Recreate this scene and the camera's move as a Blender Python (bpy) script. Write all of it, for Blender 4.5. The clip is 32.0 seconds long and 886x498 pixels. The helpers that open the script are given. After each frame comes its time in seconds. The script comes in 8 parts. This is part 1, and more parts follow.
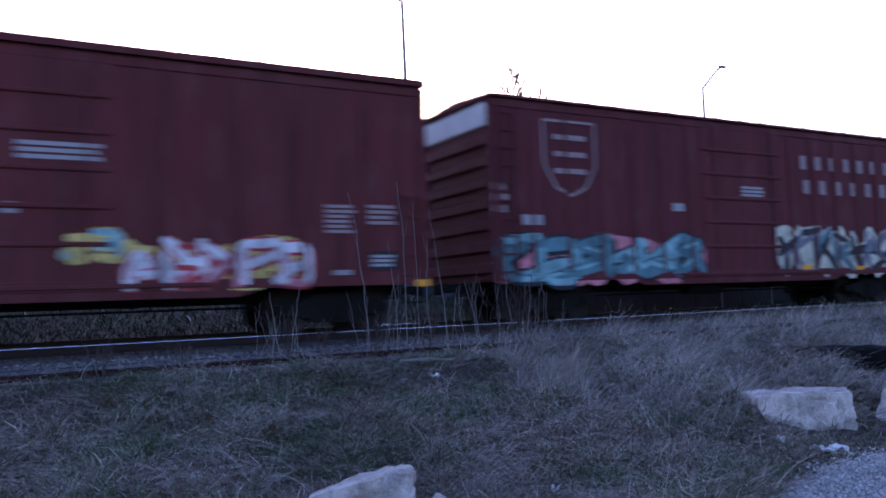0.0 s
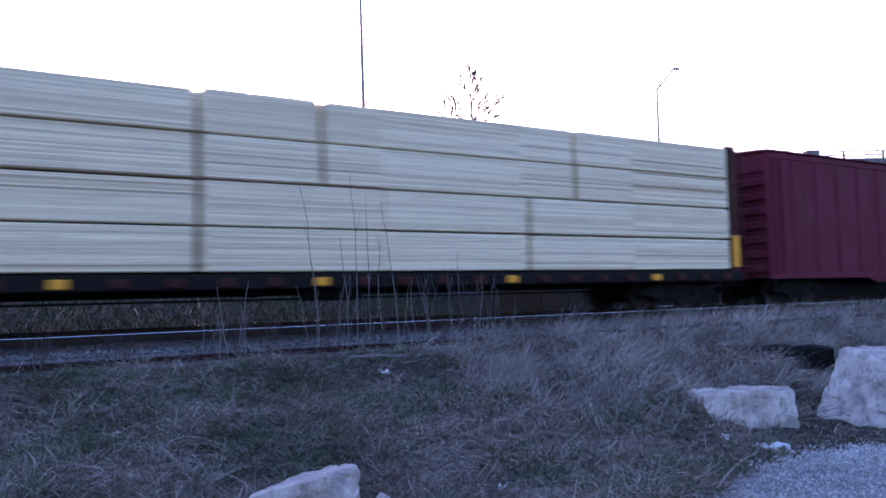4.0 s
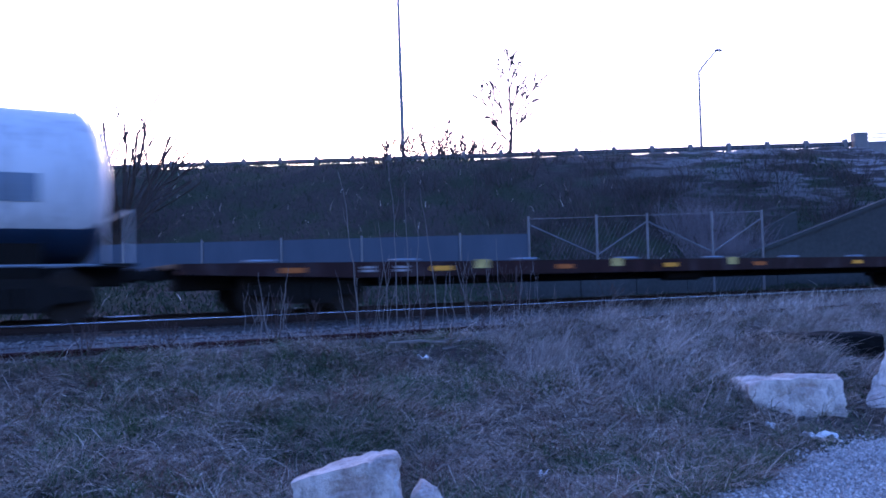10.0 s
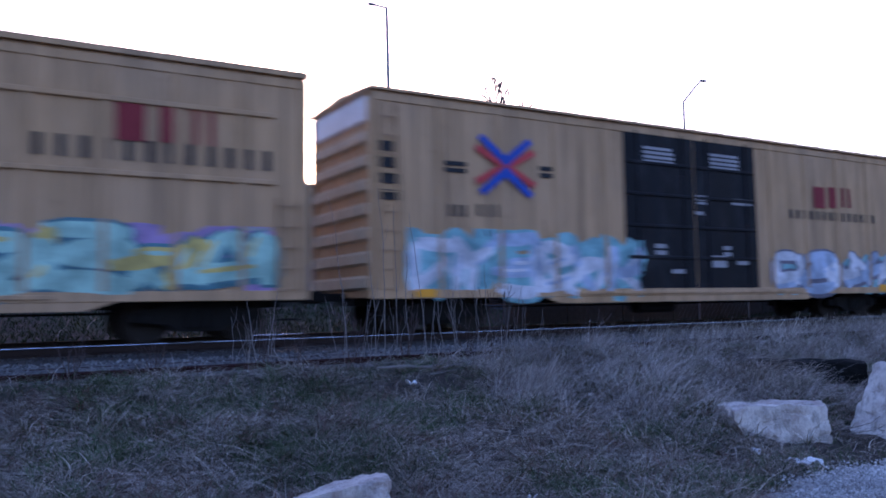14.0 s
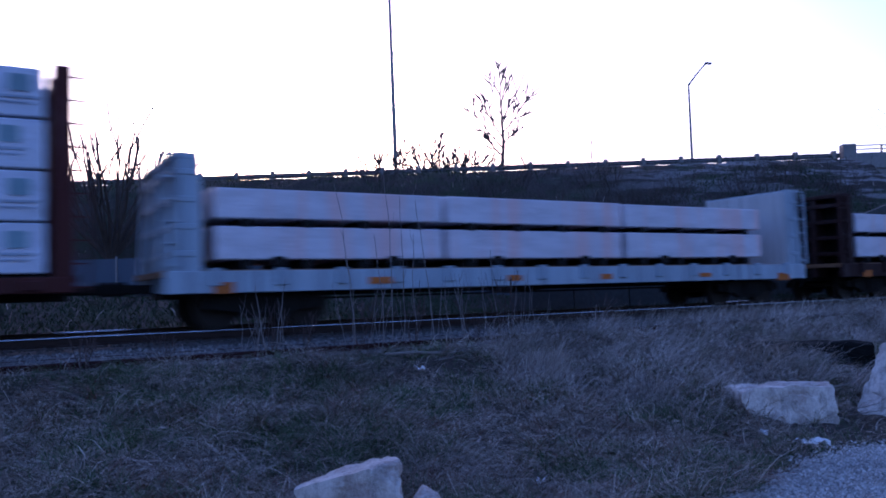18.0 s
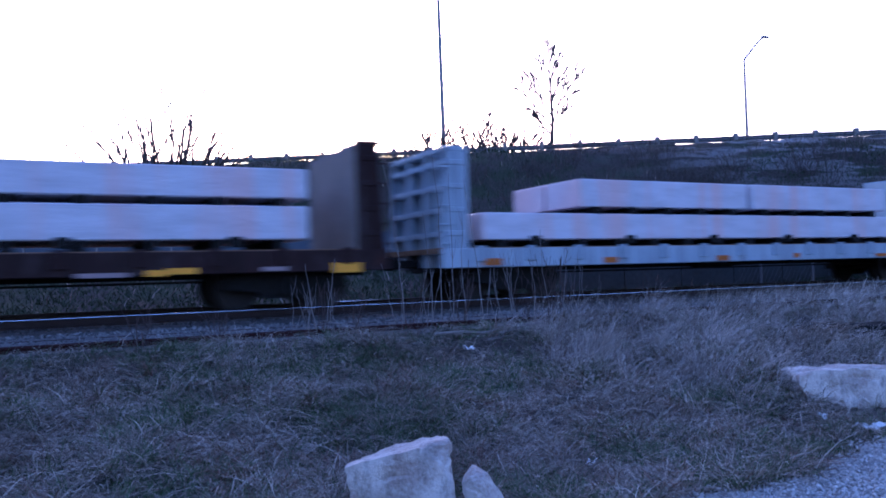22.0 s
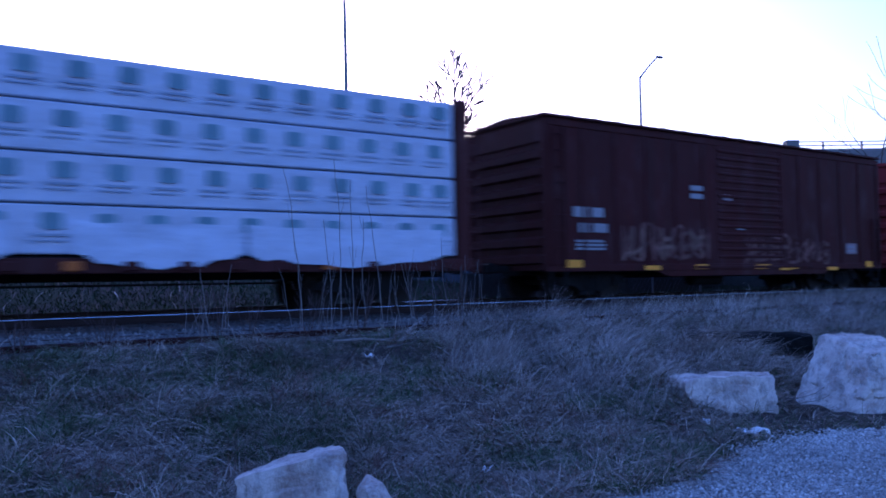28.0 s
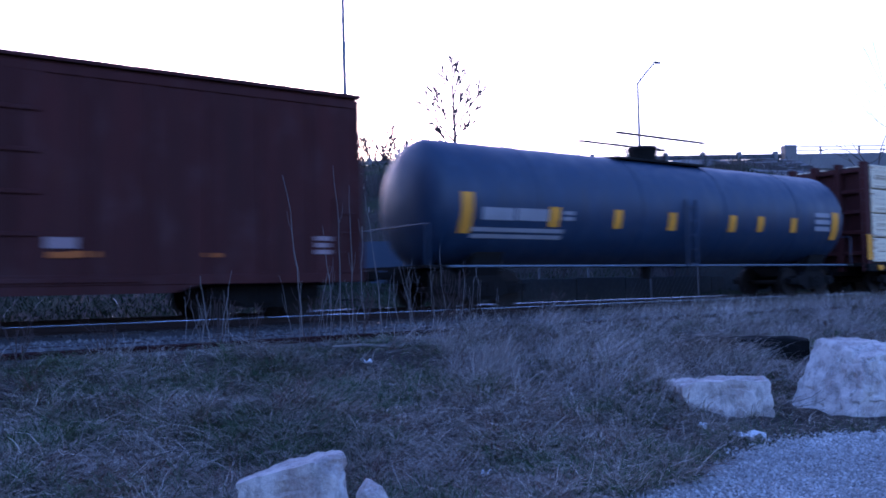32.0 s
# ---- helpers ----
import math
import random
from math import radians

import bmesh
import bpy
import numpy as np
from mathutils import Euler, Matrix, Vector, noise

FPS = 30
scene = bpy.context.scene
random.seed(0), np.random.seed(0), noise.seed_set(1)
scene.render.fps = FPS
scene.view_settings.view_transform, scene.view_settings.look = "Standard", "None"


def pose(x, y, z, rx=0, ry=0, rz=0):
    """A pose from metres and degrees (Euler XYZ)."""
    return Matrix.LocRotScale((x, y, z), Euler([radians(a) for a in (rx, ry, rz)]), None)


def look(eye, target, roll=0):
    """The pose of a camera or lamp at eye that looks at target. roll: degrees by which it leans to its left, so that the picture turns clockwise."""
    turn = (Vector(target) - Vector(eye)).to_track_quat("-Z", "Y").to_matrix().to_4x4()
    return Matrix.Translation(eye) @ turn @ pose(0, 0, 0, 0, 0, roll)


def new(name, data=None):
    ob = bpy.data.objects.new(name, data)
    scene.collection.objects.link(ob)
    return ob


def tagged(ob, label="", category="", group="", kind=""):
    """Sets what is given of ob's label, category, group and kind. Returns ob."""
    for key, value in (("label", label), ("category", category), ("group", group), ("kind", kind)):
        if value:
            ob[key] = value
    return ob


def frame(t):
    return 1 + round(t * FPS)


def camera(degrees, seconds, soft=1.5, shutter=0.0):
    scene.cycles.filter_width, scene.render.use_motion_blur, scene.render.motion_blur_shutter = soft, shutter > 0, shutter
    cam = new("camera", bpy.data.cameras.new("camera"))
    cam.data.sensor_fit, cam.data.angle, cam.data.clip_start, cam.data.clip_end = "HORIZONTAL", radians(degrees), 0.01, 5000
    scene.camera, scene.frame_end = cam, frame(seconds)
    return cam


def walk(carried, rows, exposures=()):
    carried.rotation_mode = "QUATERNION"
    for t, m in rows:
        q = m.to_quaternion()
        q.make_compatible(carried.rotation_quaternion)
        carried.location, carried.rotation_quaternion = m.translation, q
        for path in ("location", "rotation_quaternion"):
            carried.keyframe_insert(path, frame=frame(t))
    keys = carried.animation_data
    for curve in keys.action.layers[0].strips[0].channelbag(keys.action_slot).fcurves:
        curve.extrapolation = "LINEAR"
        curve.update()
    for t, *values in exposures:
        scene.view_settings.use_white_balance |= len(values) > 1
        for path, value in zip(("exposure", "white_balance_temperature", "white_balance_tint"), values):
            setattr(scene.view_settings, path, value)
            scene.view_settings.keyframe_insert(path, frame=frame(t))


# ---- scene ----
cam = camera(57.69, 32.0, soft=1.8, shutter=0.4)
# seconds, eye x y z, yaw to the left, pitch, lean to the left
PATH = (
    (0.0, -0.036, -0.044, 1.702, -29.66, 3.57, -2.01),
    (0.5, -0.033, -0.050, 1.694, -29.87, 3.52, -1.94),
    (1.0, -0.035, -0.046, 1.704, -30.37, 3.62, -1.88),
    (1.5, -0.019, -0.041, 1.701, -30.98, 3.82, -2.20),
    (2.0, -0.019, -0.028, 1.700, -31.54, 3.60, -2.03),
    (2.5, -0.017, -0.032, 1.705, -31.91, 3.37, -1.61),
    (3.0, 0.005, -0.009, 1.694, -32.21, 3.30, -1.53),
    (3.5, 0.033, -0.007, 1.702, -32.66, 3.20, -1.52),
    (5.5, 0.059, 0.022, 1.721, -32.86, 3.08, -1.17),
    (6.0, 0.070, 0.024, 1.718, -32.85, 3.03, -1.71),
    (6.5, 0.069, 0.025, 1.718, -32.46, 3.01, -1.81),
    (7.0, 0.071, 0.030, 1.716, -32.06, 3.03, -1.79),
    (7.5, 0.072, 0.036, 1.711, -31.73, 3.00, -1.72),
    (8.0, 0.064, 0.040, 1.714, -31.25, 2.80, -1.54),
    (8.5, 0.065, 0.046, 1.713, -30.92, 2.43, -1.40),
    (9.0, 0.063, 0.051, 1.711, -30.59, 2.11, -1.45),
    (9.5, 0.059, 0.049, 1.709, -30.25, 2.02, -1.46),
    (10.0, 0.054, 0.042, 1.714, -30.09, 2.21, -1.37),
    (10.5, 0.036, 0.016, 1.718, -29.88, 2.67, -1.31),
    (11.0, 0.033, 0.023, 1.721, -29.64, 3.11, -1.20),
    (11.5, 0.026, 0.016, 1.718, -29.47, 3.55, -0.89),
    (12.0, 0.016, 0.016, 1.721, -29.50, 3.61, -0.79),
    (12.5, 0.001, 0.022, 1.715, -29.82, 3.57, -0.81),
    (13.0, -0.003, 0.017, 1.707, -30.24, 3.80, -0.73),
    (13.5, -0.013, 0.005, 1.707, -30.82, 4.07, -0.94),
    (14.0, -0.012, -0.002, 1.698, -31.10, 4.07, -1.04),
    (14.5, -0.012, 0.003, 1.698, -31.00, 3.88, -1.02),
    (16.5, -0.001, 0.012, 1.698, -31.19, 2.89, -1.56),
    (17.0, -0.002, 0.001, 1.700, -31.31, 3.28, -1.72),
    (17.5, -0.016, -0.029, 1.703, -31.27, 3.40, -1.55),
    (18.0, -0.041, -0.028, 1.689, -30.67, 3.13, -1.71),
    (18.5, -0.045, -0.038, 1.691, -29.88, 3.11, -1.49),
    (19.0, -0.036, -0.026, 1.692, -29.45, 3.03, -1.11),
    (19.5, -0.036, -0.030, 1.690, -28.94, 2.59, -1.47),
    (20.0, -0.029, -0.019, 1.687, -28.64, 2.24, -1.56),
    (20.5, -0.029, 0.000, 1.685, -28.14, 1.88, -1.45),
    (21.0, -0.026, 0.024, 1.683, -27.45, 1.64, -1.47),
    (21.5, -0.019, 0.035, 1.685, -27.06, 1.66, -1.66),
    (22.0, -0.025, 0.019, 1.687, -27.19, 1.80, -1.62),
    (22.5, -0.033, 0.010, 1.688, -27.33, 1.86, -1.72),
    (23.0, -0.039, 0.002, 1.688, -27.81, 1.70, -1.62),
    (23.5, -0.037, -0.001, 1.694, -28.31, 1.90, -1.29),
    (24.0, -0.034, 0.005, 1.693, -28.45, 2.32, -0.99),
    (24.5, -0.029, 0.004, 1.690, -28.81, 2.46, -0.54),
    (25.0, -0.025, -0.012, 1.694, -30.82, 2.31, -0.03),
    (25.5, -0.020, -0.007, 1.693, -32.30, 2.26, -0.12),
    (27.5, -0.002, 0.013, 1.691, -34.05, 2.31, -1.10),
    (28.0, 0.013, 0.032, 1.690, -34.12, 2.15, -0.90),
    (28.5, 0.029, 0.048, 1.684, -34.61, 1.91, -0.78),
    (29.0, 0.035, 0.055, 1.693, -34.90, 1.85, -0.76),
    (29.5, 0.030, 0.021, 1.691, -35.19, 2.27, -0.93),
    (30.0, 0.001, -0.011, 1.694, -35.24, 2.34, -1.13),
    (30.5, -0.018, -0.031, 1.695, -34.81, 2.04, -1.08),
    (31.0, -0.034, -0.042, 1.690, -34.59, 2.18, -0.95),
    (31.5, -0.041, -0.053, 1.688, -34.33, 2.52, -1.03),
    (32.0, -0.026, -0.042, 1.695, -34.19, 2.54, -1.10),
)
# seconds, stops and kelvin of the camera's own exposure and white balance
EXPOSURES = [(t, e + 0.18, k - 520, 45) for t, e, k in (
    (0.0, 2.2, 5600), (1.0, 2.25, 5600), (2.0, 2.4, 5700), (3.0, 2.45, 5750), (5.5, 2.3, 5100), (7.0, 2.2, 5000), (8.0, 2.15, 4900), (9.0, 1.9, 5050), (10.3, 2.4, 4850),
    (11.0, 2.15, 5250), (12.0, 2.55, 5050), (13.0, 2.3, 5450), (14.0, 2.2, 5500), (16.5, 1.9, 4580), (17.0, 1.9, 4580), (18.0, 1.52, 4980), (19.0, 1.85, 5500), (20.0, 2.05, 5400), (21.0, 2.5, 5000),
    (22.0, 2.25, 5000), (23.0, 2.1, 5050), (24.0, 2.1, 4800), (25.0, 2.1, 5050), (27.5, 1.75, 4650), (28.0, 1.75, 4650), (29.0, 2.22, 5550), (30.0, 2.2, 5300), (31.0, 2.2, 5550), (32.0, 2.15, 4900))]

walk(cam, [(t, pose(x, y, z, 90 + p, 0, w) @ pose(0, 0, 0, 0, 0, r)) for t, x, y, z, w, p, r in PATH], EXPOSURES)
# ---- world and light ----
SUN_AZ, SUN_EL = 21.0, 4.5
world = bpy.data.worlds.new("evening_sky")
scene.world = world
world.use_nodes = True
sky = world.node_tree.nodes.new("ShaderNodeTexSky")
sky.sky_type, sky.sun_disc = "NISHITA", False
sky.sun_elevation, sky.sun_rotation = radians(SUN_EL), radians(SUN_AZ)
sky.air_density, sky.dust_density, sky.ozone_density = 1.0, 3.5, 1.5
back = world.node_tree.nodes["Background"]
back.inputs[1].default_value = 0.15
world.node_tree.links.new(sky.outputs[0], back.inputs[0])
sun = new("sun", bpy.data.lights.new("sun", "SUN"))
sun.data.energy, sun.data.angle, sun.data.color = 0.12, radians(25), (1.0, 0.93, 0.86)
sun.matrix_world = look((0, 0, 60), (-math.sin(radians(SUN_AZ)) * 60, -math.cos(radians(SUN_AZ)) * 60, 60 - math.tan(radians(12)) * 60))

# ---- plan: x along the track, y away from the eye, z up; the ground by the eye is z = 0 ----
RAIL_Z, SIDE_Y, SPEED = 1.118, 14.76, 18.356
HALF = 1.56
TRACK_Y = SIDE_Y + HALF
SIDING_Y = 11.7
ROAD_U, ROAD_N = Vector((0.839, -0.545, 0.0)), Vector((0.545, 0.839, 0.0))
rng = np.random.default_rng(7)


# ---- mesh building ----
class Shape:
    """Collects convex pieces into one mesh."""

    def __init__(self):
        self.v, self.f, self.k = [], [], []

    def add(self, verts, faces, k=0, centre=None):
        base = len(self.v)
        c = centre or [sum(p[i] for p in verts) / len(verts) for i in range(3)]
        for face in faces:
            a, b, d = verts[face[0]], verts[face[1]], verts[face[2]]
            u, w = [b[i] - a[i] for i in range(3)], [d[i] - a[i] for i in range(3)]
            n = (u[1] * w[2] - u[2] * w[1], u[2] * w[0] - u[0] * w[2], u[0] * w[1] - u[1] * w[0])
            if sum(n[i] * (a[i] - c[i]) for i in range(3)) < 0:
                face = tuple(reversed(face))
            self.f.append(tuple(base + i for i in face))
            self.k.append(k)
        self.v += [tuple(p) for p in verts]
        return self

    def box(self, x0, x1, y0, y1, z0, z1, b=0.0, k=0):
        lo, hi = (x0, y0, z0), (x1, y1, z1)
        if b <= 0:
            v = [(x, y, z) for x in (x0, x1) for y in (y0, y1) for z in (z0, z1)]
            return self.add(v, [(0, 1, 3, 2), (4, 6, 7, 5), (0, 4, 5, 1), (2, 3, 7, 6), (0, 2, 6, 4), (1, 5, 7, 3)], k)
        b = min(b, 0.4 * min(hi[i] - lo[i] for i in range(3)))
        v, ix = [], {}
        for sx in (0, 1):
            for sy in (0, 1):
                for sz in (0, 1):
                    s = (sx, sy, sz)
                    for a in range(3):
                        ix[s, a] = len(v)
                        v.append([(lo[i], hi[i])[s[i]] + (0 if i == a else (b, -b)[s[i]]) for i in range(3)])
        f = []
        for a in range(3):
            p, q = (a + 1) % 3, (a + 2) % 3
            for sa in (0, 1):
                ring = []
                for sp, sq in ((0, 0), (1, 0), (1, 1), (0, 1)):
                    s = [0, 0, 0]
                    s[a], s[p], s[q] = sa, sp, sq
                    ring.append(ix[tuple(s), a])
                f.append(tuple(ring))
                for sp in (0, 1):
                    s0, s1 = [0, 0, 0], [0, 0, 0]
                    s0[a], s0[p], s0[q] = sa, sp, 0
                    s1[a], s1[p], s1[q] = sa, sp, 1
                    f.append((ix[tuple(s0), a], ix[tuple(s1), a], ix[tuple(s1), p], ix[tuple(s0), p]))
        f += [(ix[s, 0], ix[s, 1], ix[s, 2]) for s in [(i, j, l) for i in (0, 1) for j in (0, 1) for l in (0, 1)]]
        return self.add(v, f, k)

    def tube(self, p0, p1, r0, r1=None, n=8, k=0, cap=True):
        r1 = r0 if r1 is None else r1
        p0, p1 = Vector(p0), Vector(p1)
        q = (p1 - p0).to_track_quat("Z", "Y")
        ring = [q @ Vector((math.cos(6.28318 * i / n), math.sin(6.28318 * i / n), 0)) for i in range(n)]
        v = [tuple(p0 + r0 * c) for c in ring] + [tuple(p1 + r1 * c) for c in ring]
        f = [(i, (i + 1) % n, n + (i + 1) % n, n + i) for i in range(n)]
        if cap:
            f += [tuple(range(n)), tuple(range(n, 2 * n))]
        return self.add(v, f, k)

    def prism(self, poly, axis, c0, c1, k=0):
        """A polygon, convex or not, drawn out along an axis: its corners are in the two other axes, in order."""
        n = len(poly)
        def put(p, c):
            return {"x": (c, p[0], p[1]), "y": (p[0], c, p[1]), "z": (p[0], p[1], c)}[axis]
        area = sum(poly[i][0] * poly[(i + 1) % n][1] - poly[(i + 1) % n][0] * poly[i][1] for i in range(n))
        flip = (area > 0) == (axis != "y")
        base = len(self.v)
        self.v += [put(p, c0) for p in poly] + [put(p, c1) for p in poly]
        rows = [(i, (i + 1) % n, n + (i + 1) % n, n + i) for i in range(n)] + [tuple(reversed(range(n))), tuple(range(n, 2 * n))]
        for r in rows:
            r = r if flip else tuple(reversed(r))
            self.f.append(tuple(base + i for i in r))
            self.k.append(k)
        return self

    def lathe(self, profile, y, z, n=28, split=None, sag=0.0, reach=1.0):
        """Turned about the car's long axis at y, z. profile: x and radius. split: height under which the second material is used."""
        base, m = len(self.v), len(profile)
        for x, r in profile:
            for i in range(n):
                a = 6.28318 * (i + 0.5) / n
                self.v.append((x, y + r * math.cos(a), z + r * math.sin(a) - sag * max(0.0, 1 - abs(x) / reach)))
        for j in range(m - 1):
            for i in range(n):
                i2 = (i + 1) % n
                face = (base + j * n + i, base + j * n + i2, base + (j + 1) * n + i2, base + (j + 1) * n + i)
                self.f.append(tuple(reversed(face)))
                mid = sum(self.v[q][2] for q in face) / 4
                self.k.append(1 if split is not None and mid < split else 0)
        self.f += [tuple(base + i for i in reversed(range(n))), tuple(base + (m - 1) * n + i for i in range(n))]
        self.k += [0, 0]
        return self

    def mesh(self, name, mats, smooth=False):
        me = bpy.data.meshes.new(name)
        me.from_pydata(self.v, [], self.f)
        for m in mats if isinstance(mats, (list, tuple)) else [mats]:
            me.materials.append(m)
        me.polygons.foreach_set("material_index", self.k)
        if smooth:
            me.polygons.foreach_set("use_smooth", [True] * len(self.f))
            me.set_sharp_from_angle(angle=radians(40))
        return me


def part(name, shape, mats, parent=None, label="", smooth=False):
    """One mesh object from a Shape or a ready mesh, under a thing or a part."""
    ob = new(name, shape if isinstance(shape, bpy.types.Mesh) else shape.mesh(name, mats, smooth))
    if parent:
        ob.parent = parent
    if label:
        tagged(ob, label)
    return ob


# ---- materials ----
def nodes_of(name):
    m = bpy.data.materials.new(name)
    m.use_nodes = True
    nt = m.node_tree
    return m, nt, nt.nodes["Principled BSDF"]


def link(nt, a, b):
    nt.links.new(a, b)


def noise_at(nt, scale, detail=4.0, stretch=(1, 1, 1), rough=0.55, space="Object"):
    co = nt.nodes.new("ShaderNodeTexCoord")
    mp = nt.nodes.new("ShaderNodeMapping")
    mp.inputs["Scale"].default_value = stretch
    tx = nt.nodes.new("ShaderNodeTexNoise")
    tx.inputs["Scale"].default_value, tx.inputs["Detail"].default_value, tx.inputs["Roughness"].default_value = scale, detail, rough
    link(nt, co.outputs[space], mp.inputs["Vector"])
    link(nt, mp.outputs[0], tx.inputs["Vector"])
    return tx.outputs[0]


def ramp(nt, fac, *stops):
    r = nt.nodes.new("ShaderNodeValToRGB")
    el = r.color_ramp.elements
    while len(el) < len(stops):
        el.new(0.5)
    for e, (p, c) in zip(el, stops):
        e.position, e.color = p, (*(c if isinstance(c, tuple) else (c, c, c)), 1)
    link(nt, fac, r.inputs[0])
    return r.outputs[0]


def mix(nt, fac, a, b, kind="MIX"):
    n = nt.nodes.new("ShaderNodeMix")
    n.data_type, n.blend_type = "RGBA", kind
    for value, slot in ((fac, n.inputs[0]), (a, n.inputs[6]), (b, n.inputs[7])):
        if isinstance(value, (int, float)):
            slot.default_value = value
        elif isinstance(value, tuple):
            slot.default_value = (*value, 1)
        else:
            link(nt, value, slot)
    return n.outputs[2]


def bump(nt, bsdf, height, strength=0.3, distance=0.02):
    b = nt.nodes.new("ShaderNodeBump")
    b.inputs["Strength"].default_value, b.inputs["Distance"].default_value = strength, distance
    link(nt, height, b.inputs["Height"])
    link(nt, b.outputs[0], bsdf.inputs["Normal"])


def scaled(c, k):
    return tuple(min(1.0, x * k) for x in c)


def paint(name, c, rough=0.5, rust=0.35, fade=0.5, dents=0.25, gloss=0.06):
    """Weathered paint on steel: long streaks, a faded cast, rust spots and shallow dents."""
    m, nt, b = nodes_of(name)
    streak = noise_at(nt, 2.2, 6, (1.6, 1.6, 0.16))
    wide = noise_at(nt, 0.35, 3)
    spots = noise_at(nt, 3.5, 9, (1, 1, 0.6), 0.7)
    col = mix(nt, ramp(nt, streak, (0.3, 0.0), (0.72, 1.0)), scaled(c, 1 - 0.45 * fade), scaled(c, 1 + 0.35 * fade))
    col = mix(nt, ramp(nt, wide, (0.35, 0.0), (0.65, 0.5 * fade)), col, tuple(0.6 * x + 0.4 * (sum(c) / 3) for x in c))
    col = mix(nt, ramp(nt, spots, (0.60, 0.0), (0.72, rust)), col, (0.09, 0.035, 0.018))
    runs = noise_at(nt, 3.4, 7, (2.4, 2.4, 0.07), 0.65)
    col = mix(nt, ramp(nt, runs, (0.50, 0.0), (0.68, 0.28 + 0.4 * rust)), col, (0.03, 0.02, 0.018))
    bleach = noise_at(nt, 1.7, 6, (1.2, 1.2, 0.5), 0.6)
    col = mix(nt, ramp(nt, bleach, (0.52, 0.0), (0.70, 0.30 * fade)), col, tuple(min(0.8, 0.10 + 1.25 * x) for x in c))
    link(nt, col, b.inputs["Base Color"])
    b.inputs["Specular IOR Level"].default_value = gloss
    link(nt, ramp(nt, streak, (0.2, rough - 0.1), (0.8, min(1.0, rough + 0.2))), b.inputs["Roughness"])
    bump(nt, b, noise_at(nt, 1.1, 3), dents, 0.03)
    return m


def plain(name, c, rough=0.6, metal=0.0, grain=30.0, vary=0.25, bumpy=0.15):
    m, nt, b = nodes_of(name)
    n1, n2 = noise_at(nt, grain, 5), noise_at(nt, grain * 0.08, 4)
    col = mix(nt, n1, scaled(c, 1 - vary), scaled(c, 1 + vary))
    col = mix(nt, ramp(nt, n2, (0.35, 0.0), (0.7, 0.6)), col, scaled(c, 0.65))
    link(nt, col, b.inputs["Base Color"])
    b.inputs["Roughness"].default_value, b.inputs["Metallic"].default_value = rough, metal
    b.inputs["Specular IOR Level"].default_value = 0.5 if metal > 0.5 else 0.15
    if bumpy:
        bump(nt, b, n1, bumpy, 0.01)
    return m


def island_mix(name, cols, rough=0.85, sheen=0.0):
    """A colour for every separate blade, stone or twig of a mesh."""
    m, nt, b = nodes_of(name)
    g = nt.nodes.new("ShaderNodeNewGeometry")
    k = len(cols) - 1
    col = ramp(nt, g.outputs["Random Per Island"], *[(i / k, c) for i, c in enumerate(cols)])
    col = mix(nt, ramp(nt, noise_at(nt, 0.5, 3), (0.35, 0.0), (0.7, 0.55)), col, scaled(cols[0], 0.7))
    link(nt, col, b.inputs["Base Color"])
    b.inputs["Roughness"].default_value = rough
    b.inputs["Specular IOR Level"].default_value = 0.12
    return m


